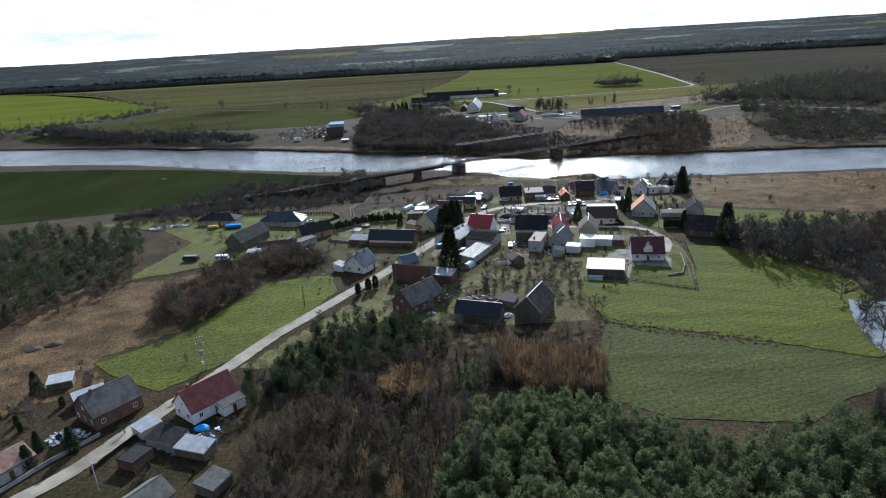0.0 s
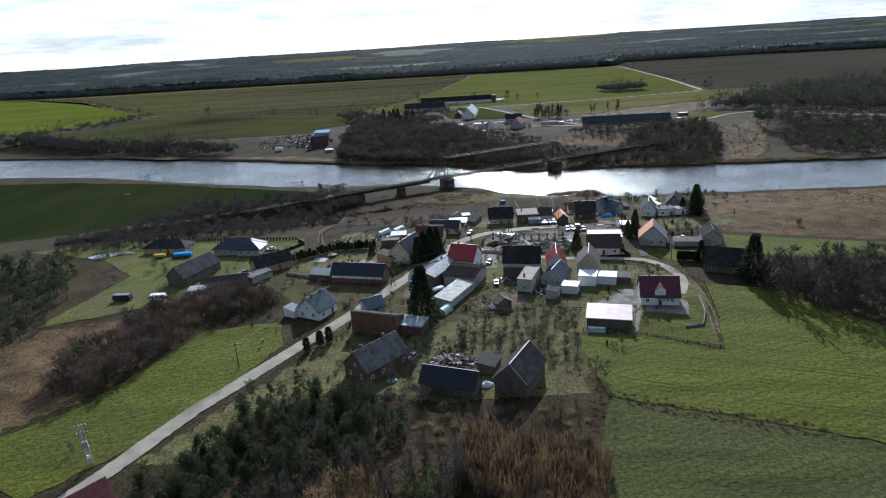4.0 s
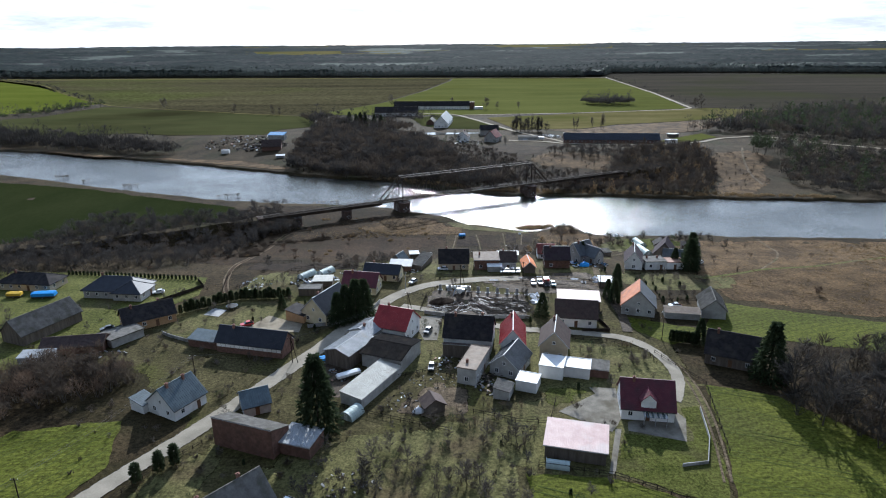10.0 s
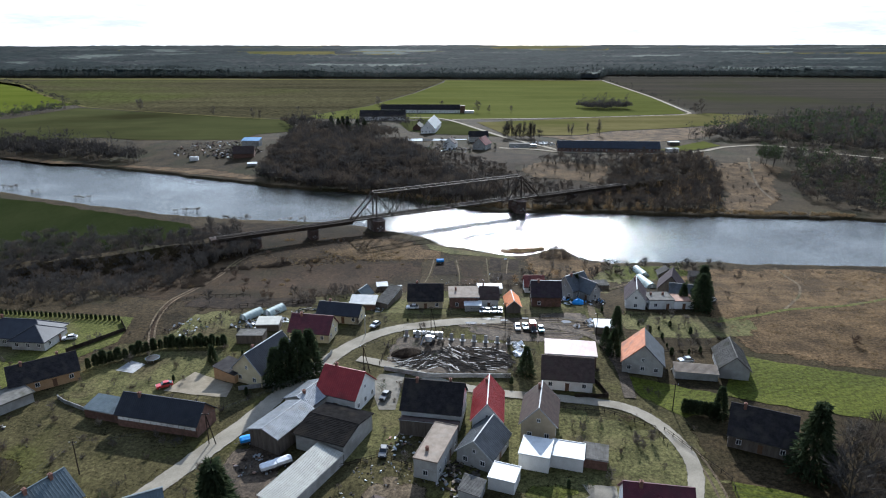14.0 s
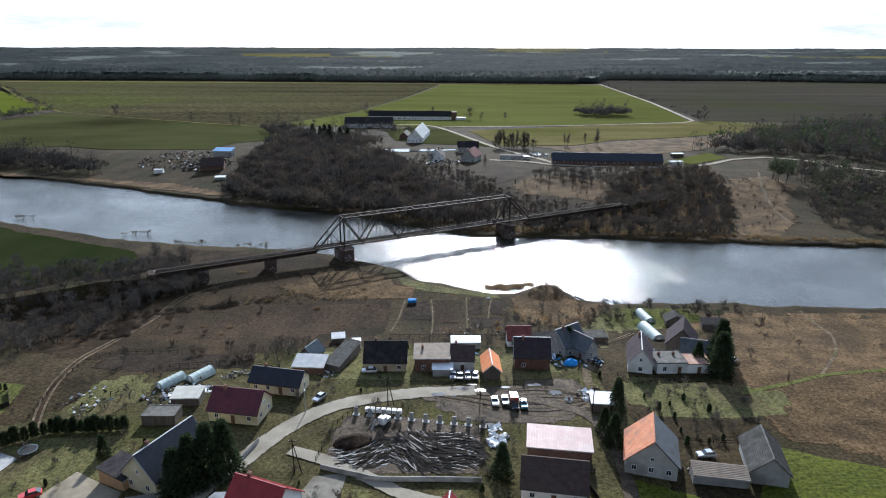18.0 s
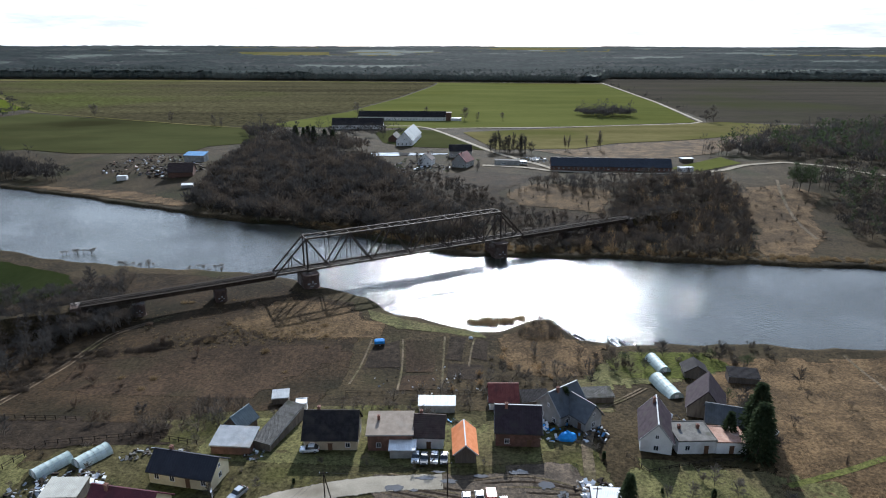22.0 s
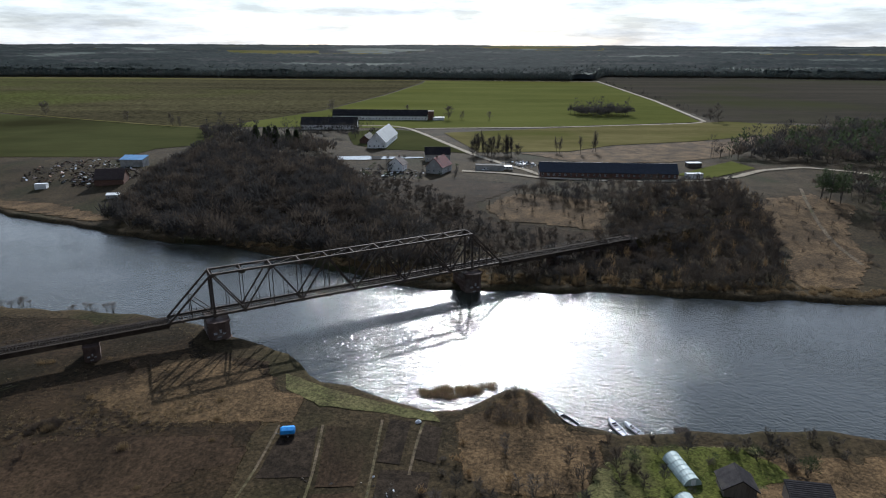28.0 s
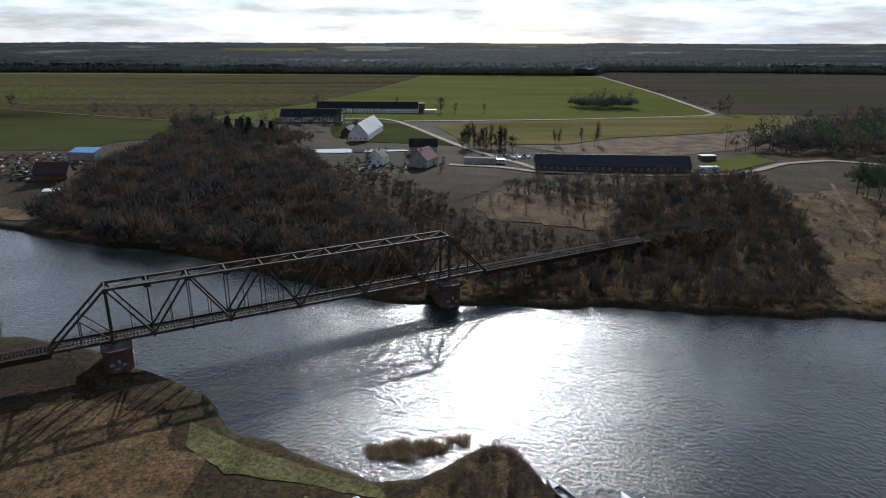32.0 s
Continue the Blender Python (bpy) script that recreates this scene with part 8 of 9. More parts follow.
for x, y, s in ((-14.9, 126, 0.6), (-11.2, 129.3, 0.6), (10.7, 135, 0.55), (17.4, 133.6, 0.6), (5.7, 118.3, 0.75), (8.3, 119.3, 0.6), (21.5, 96.8, 0.62), (19.8, 98.1, 0.58), (13.7, 109.8, 0.65), (9.1, 112.9, 0.7), (-15.8, 122.4, 0.6), (-25.6, 129.7, 0.5), (-35, 98, 0.75), (-30, 103, 0.7),
                (98, 166, 1.15), (103, 158, 1.0), (-150, 205, 0.6), (-143, 200, 0.55), (-136, 188, 0.6), (-160, 190, 0.5), (-52.5, 143, 0.45), (-33, 150, 0.5), (78, 232, 0.5), (84, 236, 0.5), (73, 226, 0.45), (45, 158, 0.4), (54, 170, 0.4), (57.5, 171.5, 0.4), (4, 226, 0.55), (-67, 222, 0.5), (-60, 232, 0.5), (-108, 72, 0.35)):
    tree("bare", x, y, s * 1.15, "leafless garden tree with fine twigs", "twig", "bare_tree")
for x, y, s in ((-387, 893, 2.2), (-272, 836, 1.5), (-214, 806, 1.5), (-205, 800, 1.3), (330, 846, 2.4), (326, 856, 2.0), (52, 862, 2.2), (-75, 900, 2.2), (6, 890, 1.6), (66, 862, 1.2), (96, 866, 1.3)):
    tree("bare", x, y, s, "single leafless tree in the far fields", "twig", "bare_tree")

# ---- small things ----
def at_ground(x, y, ang=0, lift=0.1):
    return pose(x, y, land(x, y) + wob(x, y) + lift, 0, 0, ang)


def wheel_meshes():
    if "wheel" not in SHARED:
        t, r = Soup(), Soup()
        t.tube((0, -0.1, 0), (0, 0.1, 0), 0.31, 0.31, 14)
        r.tube((0, -0.115, 0), (0, 0.115, 0), 0.19, 0.19, 10)
        SHARED["wheel"] = t.mesh("tyre", [M["tyre"]]), r.mesh("rim", [M["silver_paint"]])
    return SHARED["wheel"]


def car(x, y, ang, paint, label, ln=4.2, wd=1.75, kind="car", hgt=1.45, lift=0.22):
    """A car lofted from cross sections, with glazed cabin, wheels and lamps."""
    c = thing(kind, label, "car" if kind == "car" else kind, at_ground(x, y, ang, lift))
    h, van = ln / 2, kind in ("van", "pickup")
    prof = [(-h, 0.42, 0.62), (-h + 0.12, 0.3, 0.86), (-h * 0.45, 0.28, 0.95), (h * 0.1, 0.28, 0.96), (h * 0.7, 0.28, 0.95), (h - 0.1, 0.3, 0.9), (h, 0.42, 0.7)]
    vs = []
    for px, z0, z1 in prof:
        k = wd / 2 * (0.9 if abs(px) > h - 0.05 else 1.0)
        vs += [(px, -k * 0.94, z0), (px, -k, (z0 + z1) / 2), (px, -k * 0.93, z1), (px, k * 0.93, z1), (px, k, (z0 + z1) / 2), (px, k * 0.94, z0)]
    n = len(prof)
    fs = [(6 * i + j, 6 * i + (j + 1) % 6, 6 * i + 6 + (j + 1) % 6, 6 * i + 6 + j) for i in range(n - 1) for j in range(6)] + [(5, 4, 3, 2, 1, 0), tuple(range(6 * n - 6, 6 * n))]
    put("body", Soup().add(vs, fs), M[paint], c)
    a0, a1, b0, b1 = (-h * 0.42, -h * 0.12, h * 0.55, h * 0.92) if not van else (-h * 0.75, -h * 0.5, h * 0.9, h * 0.97)
    k, kt = wd / 2 * 0.92, wd / 2 * 0.74
    cab = [(a0, -k, 0.93), (b1, -k, 0.93), (b1, k, 0.93), (a0, k, 0.93), (a1, -kt, hgt), (b0, -kt, hgt), (b0, kt, hgt), (a1, kt, hgt)]
    cb = [(0, 1, 5, 4), (1, 2, 6, 5), (2, 3, 7, 6), (3, 0, 4, 7), (4, 5, 6, 7), (3, 2, 1, 0)]
    put("cabin", Soup().add(cab, cb), M["glass"] if not van else M[paint], c)
    put("roof", Soup().box(a1 + 0.03, -kt, hgt - 0.01, b0 - 0.03, kt, hgt + 0.05), M[paint], c)
    for sx in (-h * 0.62, h * 0.62):
        for sy in (-1, 1):
            w = put("wheel", wheel_meshes()[0], None, c, "", pose(sx, sy * (wd / 2 - 0.1), 0.31))
            put("rim", wheel_meshes()[1], None, w)
    for sy in (-1, 1):
        put("headlight", Soup().box(-h - 0.015, sy * wd * 0.36 - 0.17, 0.62, -h + 0.08, sy * wd * 0.36 + 0.17, 0.76), M["frame"], c)
        put("tail_light", Soup().box(h - 0.06, sy * wd * 0.38 - 0.1, 0.66, h + 0.015, sy * wd * 0.38 + 0.1, 0.82), M["red_paint"], c)
    return c


car(33.7, 230.8, 92, "white_paint", "white hatchback parked on the muddy yard")
car(36.3, 231.3, 92, "silver_paint", "silver hatchback parked beside the white car")
van = car(38.5, 229.6, 92, "dark_paint", "dark pickup with a red box body", 5.0, 1.9, "pickup", 1.5)
put("box_body", Soup().box(-0.2, -0.95, 0.98, 2.5, 0.95, 2.5), M["red_paint"], van)
car(40.9, 229.6, 92, "teal_paint", "teal car with white bonnet on the yard")
car(-0.2, 247.2, 4, "white_paint", "white estate car before the brown house")
car(-11.3, 232.3, 62, "silver_paint", "silver car parked beside the lane")
for i, (x, y, p) in enumerate(((23.2, 244.2, "silver_paint"), (25.1, 243.8, "dark_paint"), (27.2, 244.1, "white_paint"), (29.3, 243.9, "dark_paint"))):
    car(x, y, 88, p, ("silver", "dark grey", "white", "black")[i] + " car in the row's shaded forecourt", 4.0)
car(-62.9, 195.3, 30, "red_paint", "red car on the gravel forecourt")
car(-4.4, 190.0, 70, "dark_paint", "dark jeep with pale roof by the red roof")
car(19.3, 190.5, 80, "silver_paint", "silver car between two houses")
car(-2.8, 167.0, 85, "dark_paint", "black off-roader with white roof in the garden")
car(-106.7, 192.6, 32, "dark_paint", "dark car beside the carport")
car(-30.3, 112.0, 62, "silver_paint", "silver car behind the brick farmhouse")
car(-103.8, 223.6, 20, "white_paint", "white car at the bungalow's drive")
car(79.0, 209.0, 5, "silver_paint", "silver blue car behind the low outbuilding")
car(104.4, 254.1, 40, "white_paint", "white car by the reed meadow")
car(72, 585, 10, "white_paint", "white car on the far farm track")
car(45, 578, 15, "silver_paint", "silver car at the far cottage")
car(10, 566, 20, "white_paint", "pale car by the far cottages")


def trailer(x, y, ang, sheet, label, ln=3.4, wd=1.9, hgt=1.5):
    c = thing("trailer", label, "trailer", at_ground(x, y, ang, 0.1))
    h = ln / 2
    put("bed", Soup().box(-h, -wd / 2, 0.4, h, wd / 2, 0.75), M["gutter"], c)
    vs = []
    for px, k in ((-h, 0.86), (-h * 0.75, 1), (h * 0.75, 1), (h, 0.86)):
        vs += [(px, -wd / 2 * k, 0.75), (px, -wd / 2 * k, hgt * 0.8 * k + 0.3), (px, 0, (hgt + 0.3) * (k * 0.3 + 0.7)), (px, wd / 2 * k, hgt * 0.8 * k + 0.3), (px, wd / 2 * k, 0.75)]
    fs = [(5 * i + j, 5 * i + j + 5, 5 * i + j + 6, 5 * i + j + 1) for i in range(3) for j in range(4)] + [(0, 1, 2, 3, 4), (19, 18, 17, 16, 15)]
    put("cover", Soup().add(vs, fs), M[sheet], c)
    put("drawbar", Soup().box(-h - 1.2, -0.06, 0.42, -h, 0.06, 0.52), M["gutter"], c)
    for sy in (-1, 1):
        w = put("wheel", wheel_meshes()[0], None, c, "", pose(0.1, sy * (wd / 2 + 0.12), 0.31))
        put("rim", wheel_meshes()[1], None, w)


trailer(8.8, 310.3, 8, "blue_sheet", "small trailer under a blue tarpaulin", 3.2, 2.0, 1.7)
trailer(-144, 220.8, 5, "blue_sheet", "long load under a bright blue tarpaulin", 8.0, 3.0, 2.0)
trailer(-155, 221.1, 5, "yellow", "yellow covered load beside the bungalow", 5.0, 2.4, 1.8)
trailer(-26.7, 161.6, 30, "white_sheet", "farm trailer with white cover", 3.4)
trailer(-24.0, 163.4, 30, "white_sheet", "second farm trailer with pale cover", 3.6)
trailer(-33.8, 171.3, 25, "blue_sheet", "trailer under blue sheet before the barn", 3.6, 2.0, 1.4)


def caravan(x, y, ang, paint, label, ln=6.0, wd=2.3, hgt=2.5):
    c = thing("caravan", label, "caravan", at_ground(x, y, ang, 0.1))
    h = ln / 2
    vs = []
    for sy in (-1, 1):
        vs += [(-h, sy * wd / 2, 0.5), (-h - 0.1, sy * wd / 2, 1.3), (-h + 0.4, sy * wd / 2, hgt), (h - 0.4, sy * wd / 2, hgt), (h + 0.1, sy * wd / 2, 1.3), (h, sy * wd / 2, 0.5)]
    put("body", Soup().add(vs, [(5, 4, 3, 2, 1, 0), (6, 7, 8, 9, 10, 11)] + [(i, (i + 1) % 6, 6 + (i + 1) % 6, 6 + i) for i in range(6)]), M[paint], c)
    for u in (-1.8, 0.2, 1.8):
        put("window", Soup().box(u - 0.6, -wd / 2 - 0.03, 1.35, u + 0.6, -wd / 2 + 0.02, 2.0), M["glass"], c)
    put("stripe", Soup().box(-h, -wd / 2 - 0.02, 0.95, h, -wd / 2 + 0.02, 1.1), M["r_blue"], c)
    for sy in (-1, 1):
        put("wheel", wheel_meshes()[0], None, c, "", pose(0.3, sy * (wd / 2 - 0.1), 0.31))


caravan(-131.4, 167.8, 0, "white_paint", "white caravan on the meadow")
caravan(-146.4, 170.0, -4, "dark_paint", "dark green works trailer on the meadow", 7.0)
caravan(86, 588, -5, "white_paint", "white caravan on the far farm", 7.0)


def boat(x, y, ang, paint, label, ln=6.0, wd=1.7):
    c = thing("boat", label, "boat", pose(x, y, WATER - 0.1, 0, 0, ang))
    vs, fs = [], []
    st = [(-0.5, 0.8), (-0.3, 1.0), (0.0, 1.0), (0.25, 0.8), (0.42, 0.42), (0.5, 0.03)]
    for u, k in st:
        px, b, up = u * ln, wd / 2 * k, 0.7 + 0.35 * max(0, u)
        vs += [(px, -b, up), (px, -b * 0.7, 0.05), (px, b * 0.7, 0.05), (px, b, up), (px, b * 0.86, up), (px, b * 0.6, 0.25), (px, -b * 0.6, 0.25), (px, -b * 0.86, up)]
    for i in range(len(st) - 1):
        fs += [(8 * i + j, 8 * i + (j + 1) % 8, 8 * i + 8 + (j + 1) % 8, 8 * i + 8 + j) for j in range(8)]
    fs += [tuple(range(8))[::-1], tuple(range(8 * len(st) - 8, 8 * len(st)))]
    put("hull", Soup().add(vs, fs), M[paint], c)
    for u in (-0.25, 0.05):
        put("thwart", Soup().box(u * ln, -wd * 0.4, 0.5, u * ln + 0.3, wd * 0.4, 0.55), M["sleeper"], c)
    put("windscreen", Soup().bar((0.16 * ln, -wd * 0.3, 0.75), (0.16 * ln, wd * 0.3, 0.75), 0.05, 0.5), M["glass"], c)
    put("foredeck", Soup().add([(0.2 * ln, -wd * 0.36, 0.8), (0.2 * ln, wd * 0.36, 0.8), (0.5 * ln, 0, 1.08), (0.2 * ln, -wd * 0.36, 0.74), (0.2 * ln, wd * 0.36, 0.74), (0.5 * ln, 0, 1.0)], [(0, 1, 2), (5, 4, 3), (0, 3, 4, 1), (1, 4, 5, 2), (2, 5, 3, 0)]), M["white_sheet"], c)


boat(72.9, 318.2, 125, "dark_paint", "dark motorboat moored at the bank", 7.0, 2.0)
boat(84.0, 314.8, 108, "white_paint", "white and blue motorboat at the bank", 6.4, 1.9)
boat(87.8, 313.8, 118, "white_paint", "slim white rowing boat drawn to the bank", 6.0, 1.3)
trunk_j = thing("jetty", "small wooden fishing jetty at the water's edge", "jetty", pose(98.5, 312.8, WATER, 0, 0, 0))
put("deck", Soup().box(-1.6, -1.5, 0.6, 1.6, 1.2, 0.72), M["sleeper"], trunk_j)
for px in (-1.4, 1.4):
    for py in (-1.3, 1.0):
        put("post", Soup().box(px - 0.08, py - 0.08, -2.2, px + 0.08, py + 0.08, 0.6), M["sleeper"], trunk_j)


def pole(x, y, hgt=8.5, kind="utility_pole", label="wooden utility pole with cross arm", ang=0, twin=False):
    c = thing(kind, label, "pole", at_ground(x, y, ang, -0.2))
    put("shaft", Soup().tube((0, 0, 0), (0, 0, hgt), 0.14, 0.1, 8), M["sleeper"] if kind == "utility_pole" else M["concrete"], c)
    if twin:
        put("brace", Soup().tube((1.6, 0, 0), (0.1, 0, hgt * 0.9), 0.12, 0.1, 8), M["sleeper"], c)
    if kind == "utility_pole":
        put("cross_arm", Soup().box(-0.8, -0.06, hgt - 0.5, 0.8, 0.06, hgt - 0.38), M["sleeper"], c)
        for u in (-0.7, 0, 0.7):
            put("insulator", Soup().tube((u, 0, hgt - 0.38), (u, 0, hgt - 0.18), 0.05, 0.04, 6), M["frame"], c)
    else:
        put("arm", Soup().tube((0, 0, hgt - 0.05), (0, -1.2, hgt + 0.25), 0.05, 0.04, 6), M["concrete"], c)
        put("lamp_head", Soup().box(-0.13, -1.75, hgt + 0.2, 0.13, -1.15, hgt + 0.32), M["silver_paint"], c)
    return c


POLES = [(-101.3, 67.6), (-81, 110.2), (-66, 160), (-42.4, 170.4), (-11.4, 203.3), (6.5, 229.4), (30, 232.5)]
for i, (x, y) in enumerate(POLES[1:]):
    pole(x, y, 8.5, twin=i in (2, 3, 4))


def lattice_mast(x, y, hgt):
    """A transformer mast: twin concrete legs with rungs, switch gear and insulators."""
    c = thing("transformer_mast", "grey concrete transformer mast with white insulators in the field", "mast", at_ground(x, y, 25, -0.2))
    for sx in (-1, 1):
        put("leg", Soup().bar((sx * 0.55, 0, 0), (sx * 0.22, 0, hgt), 0.2, 0.26), M["concrete"], c)
    for j in range(9):
        z = hgt * (0.12 + 0.1 * j)
        wd = 0.55 - 0.33 * z / hgt
        put("rung", Soup().bar((-wd, 0, z), (wd, 0, z + 0.35), 0.08, 0.08), M["concrete"], c)
    put("transformer", Soup().box(-0.6, -0.75, hgt * 0.5, 0.6, -0.1, hgt * 0.5 + 1.3).box(-0.7, -0.8, hgt * 0.5 - 0.15, 0.7, 0.1, hgt * 0.5), M["r_zinc"], c, "grey transformer tank")
    for z in (hgt - 0.4, hgt * 0.78):
        a = put("cross_arm", Soup().box(-1.2, -0.08, z, 1.2, 0.08, z + 0.14), M["gutter"], c)
        for u in (-1.05, -0.4, 0.4, 1.05):
            put("insulator", Soup().tube((u, 0, z + 0.14), (u, 0, z + 0.5), 0.1, 0.08, 8), M["frame"], a)
    put("switch_box", Soup().box(-0.35, -0.4, hgt * 0.2, 0.35, -0.12, hgt * 0.2 + 0.9), M["frame"], c, "white switch box")


lattice_mast(*POLES[0], 11.0)
pole(66.7, 184.2, 8)
pole(57.5, 226, 8)
pole(-104.9, 15.5, 8, "street_lamp", "concrete street lamp beside the lane", 40)
pole(-13.8, 226.5, 7, "street_lamp", "street lamp at the bend of the lane", 20)


def wires():
    for (x0, y0), (x1, y1) in zip(POLES, POLES[1:]):
        for off in (-0.5, 0.5):
            s = Soup()
            a, b = Vector((x0 + off, y0, land(x0, y0) + 8.1)), Vector((x1 + off, y1, land(x1, y1) + 8.1))
            pts = [a.lerp(b, i / 8) - Vector((0, 0, 1.2 * 4 * (i / 8) * (1 - i / 8))) for i in range(9)]
            s.add([p + Vector((0.02 * math.cos(2.094 * j), 0, 0.02 * math.sin(2.094 * j))) for p in pts for j in range(3)],
                  [(3 * i + j, 3 * i + (j + 1) % 3, 3 * i + 3 + (j + 1) % 3, 3 * i + 3 + j) for i in range(8) for j in range(3)])
            tagged(put("power_line", s, M["gutter"]), "sagging overhead wire between poles", "wire")


wires()


def tunnel(x, y, ang, ln, r, label, mat_name="film"):
    """A polytunnel: film over hoops, with end walls."""
    c = thing("polytunnel", label, "greenhouse", at_ground(x, y, ang, 0.05))
    vs, n, m = [], 10, 6
    for i in range(m + 1):
        px = -ln / 2 + ln * i / m
        k = 1 - 0.02 * (i % 2)
        vs += [(px, -r * math.cos(math.pi * j / n) * k, r * 1.1 * math.sin(math.pi * j / n) * k) for j in range(n + 1)]
    fs = [(i * (n + 1) + j, (i + 1) * (n + 1) + j, (i + 1) * (n + 1) + j + 1, i * (n + 1) + j + 1) for i in range(m) for j in range(n)]
    fs += [tuple(range(n + 1)), tuple(range(m * (n + 1), (m + 1) * (n + 1)))[::-1]]
    put("film", Soup().add(vs, fs), M[mat_name], c)
    for i in range(m + 1):
        px = -ln / 2 + ln * i / m
        h = Soup()
        for j in range(n):
            a, b = math.pi * j / n, math.pi * (j + 1) / n
            h.tube((px, -r * 1.015 * math.cos(a), r * 1.115 * math.sin(a)), (px, -r * 1.015 * math.cos(b), r * 1.115 * math.sin(b)), 0.03, 0.03, 4, 0, False)
        put("hoop", h, M["trim"], c)
    put("door", Soup().box(-ln / 2 - 0.05, -0.5, 0, -ln / 2 + 0.03, 0.5, 1.7), M["frame"], c)


tunnel(-53.2, 241.2, 58, 7.5, 1.7, "white film polytunnel in the garden")
tunnel(-46.4, 244.5, 58, 7.0, 1.9, "pale green polytunnel in the garden")
tunnel(89.6, 281.0, 100, 11.0, 2.2, "white polytunnel behind the farmhouse")
tunnel(92.6, 297.0, 98, 9.0, 1.9, "long clear polytunnel near the boats")
tunnel(-21.6, 144.0, 60, 5.0, 1.9, "small clear polytunnel before the long shed")
tunnel(25.4, 124.6, -12, 5.0, 1.3, "low clear greenhouse against the open shed")


def fence(name, label, line, hgt, style="rail", gap=2.5, material="sleeper"):
    """A fence along a line: posts with rails, boards or mesh."""
    x0, y0 = line[0]
    c = thing(name, label, "fence", pose(x0, y0, 0))
    pts = []
    for (ax, ay), (bx, by) in zip(line, line[1:]):
        n = max(1, round(math.hypot(bx - ax, by - ay) / gap))
        pts += [(ax + (bx - ax) * i / n, ay + (by - ay) * i / n) for i in range(n)]
    pts.append(line[-1])
    P = [Vector((x - x0, y - y0, land(x, y) + wob(x, y))) for x, y in pts]
    for p in P:
        put("post", Soup().box(-0.07, -0.07, -0.3, 0.07, 0.07, hgt + 0.05), M[material], c, "", Matrix.Translation(p))
    for p, q in zip(P, P[1:]):
        if style == "rail":
            for z in (0.45, 0.95):
                put("rail", Soup().bar(p + Vector((0, 0, z * hgt)), q + Vector((0, 0, z * hgt)), 0.05, 0.1), M[material], c)
        else:
            put("panel", Soup().bar(p + Vector((0, 0, hgt * 0.52)), q + Vector((0, 0, hgt * 0.52)), 0.06 if style == "board" else 0.16, hgt * 0.94), M[material], c)


fence("lane_fence", "dark timber rail fence beside the lane", [(-70.1, 104.7), (-61.2, 122.8), (-54.2, 132.5)], 1.1)
fence("garden_fence", "thin wire fence at the field edge", [(21.3, 124.6), (36.8, 121.2), (51.7, 112.8), (57, 109.8)], 1.2, "rail", 3.0)
fence("garden_wall", "low pale garden wall beside the plum roofed house", [(63.9, 146), (61.5, 134), (57.8, 125.2), (52, 124.2)], 0.9, "wall", 3.0, "concrete")
fence("garden_fence", "low fence between two gardens", [(36, 185.5), (50, 184), (60, 176.5), (60.8, 170)], 1.1, "rail", 2.5)
fence("yard_fence", "concrete slab fence round the storage yard", [(-7.5, 207), (-6, 219.5), (-2, 226.5)], 1.3, "rail", 2.2)
fence("yard_wall", "grey concrete wall along the storage yard", [(-6, 204.5), (6, 200.5), (28.5, 200.5)], 1.3, "wall", 2.6, "concrete")
fence("lane_wall", "low concrete wall along the lane", [(-127.5, 15.2), (-122.6, 25.2), (-115.8, 36.0)], 1.1, "wall", 3.0, "concrete")
fence("lane_fence", "old board fence before the yards", [(-110, 21.5), (-107.4, 31), (-103.6, 40)], 1.1, "board", 2.4)
fence("house_fence", "board fence beside the gabled house", [(-43, 194), (-33, 196.5), (-24, 207), (-22, 214)], 1.3, "board", 2.4, "concrete")
fence("meadow_fence", "wire fence along the meadow", [(-166, 146), (-150, 150), (-136, 157), (-128, 162)], 1.0, "rail", 3.5)
fence("hedge_fence", "board fence round the bungalow garden", [(-94, 236), (-89.5, 229.5), (-100, 215)], 1.4, "board", 2.5)
fence("plot_wall", "low concrete wall behind the fallow plot", [(-88, 190), (-84.9, 187.7), (-75.8, 183)], 1.1, "wall", 2.8, "concrete")
fence("garden_fence", "post fence round the river gardens", [(3, 278), (16, 277.5), (44, 278), (50, 290)], 1.1, "rail", 3.0)
fence("yard_rail", "dark rail fence along the barn yard", [(48.8, 205), (51.5, 196), (52.5, 190.5), (44, 190.5)], 1.2, "board", 2.2)

fence("garden_fence", "weathered rail fence between gardens", [(8, 145), (18, 141), (26, 140), (29, 150)], 1.3, "rail", 2.4)
fence("garden_fence", "rail fence round the vegetable plot", [(-12, 162), (-3, 166), (8, 160)], 1.1, "rail", 2.4)
fence("wire_fence", "post and wire fence along the green field", [(62, 176), (70, 158), (64, 129)], 1.1, "rail", 3.0)
fence("garden_fence", "old rail fence behind the brick barn", [(-30, 150), (-20, 145), (-12, 142), (2, 137)], 1.3, "rail", 2.4)
fence("orchard_fence", "rail fence round the orchard", [(67, 222), (72, 215), (88, 213.5), (97, 213)], 1.1, "rail", 2.6)
fence("garden_fence", "rail fence behind the polytunnels", [(-66, 234), (-60, 250), (-40, 254), (-26, 250)], 1.3, "rail", 2.6)
fence("farmyard_fence", "thin rail fence before the farmhouse", [(69, 246), (72, 240), (86, 244), (94, 244)], 0.9, "rail", 2.6)
fence("track_fence", "dark board fence beside the farm track", [(-81, 224), (-84, 240), (-83.5, 256), (-78, 263), (-60, 262)], 1.2, "rail", 2.6)


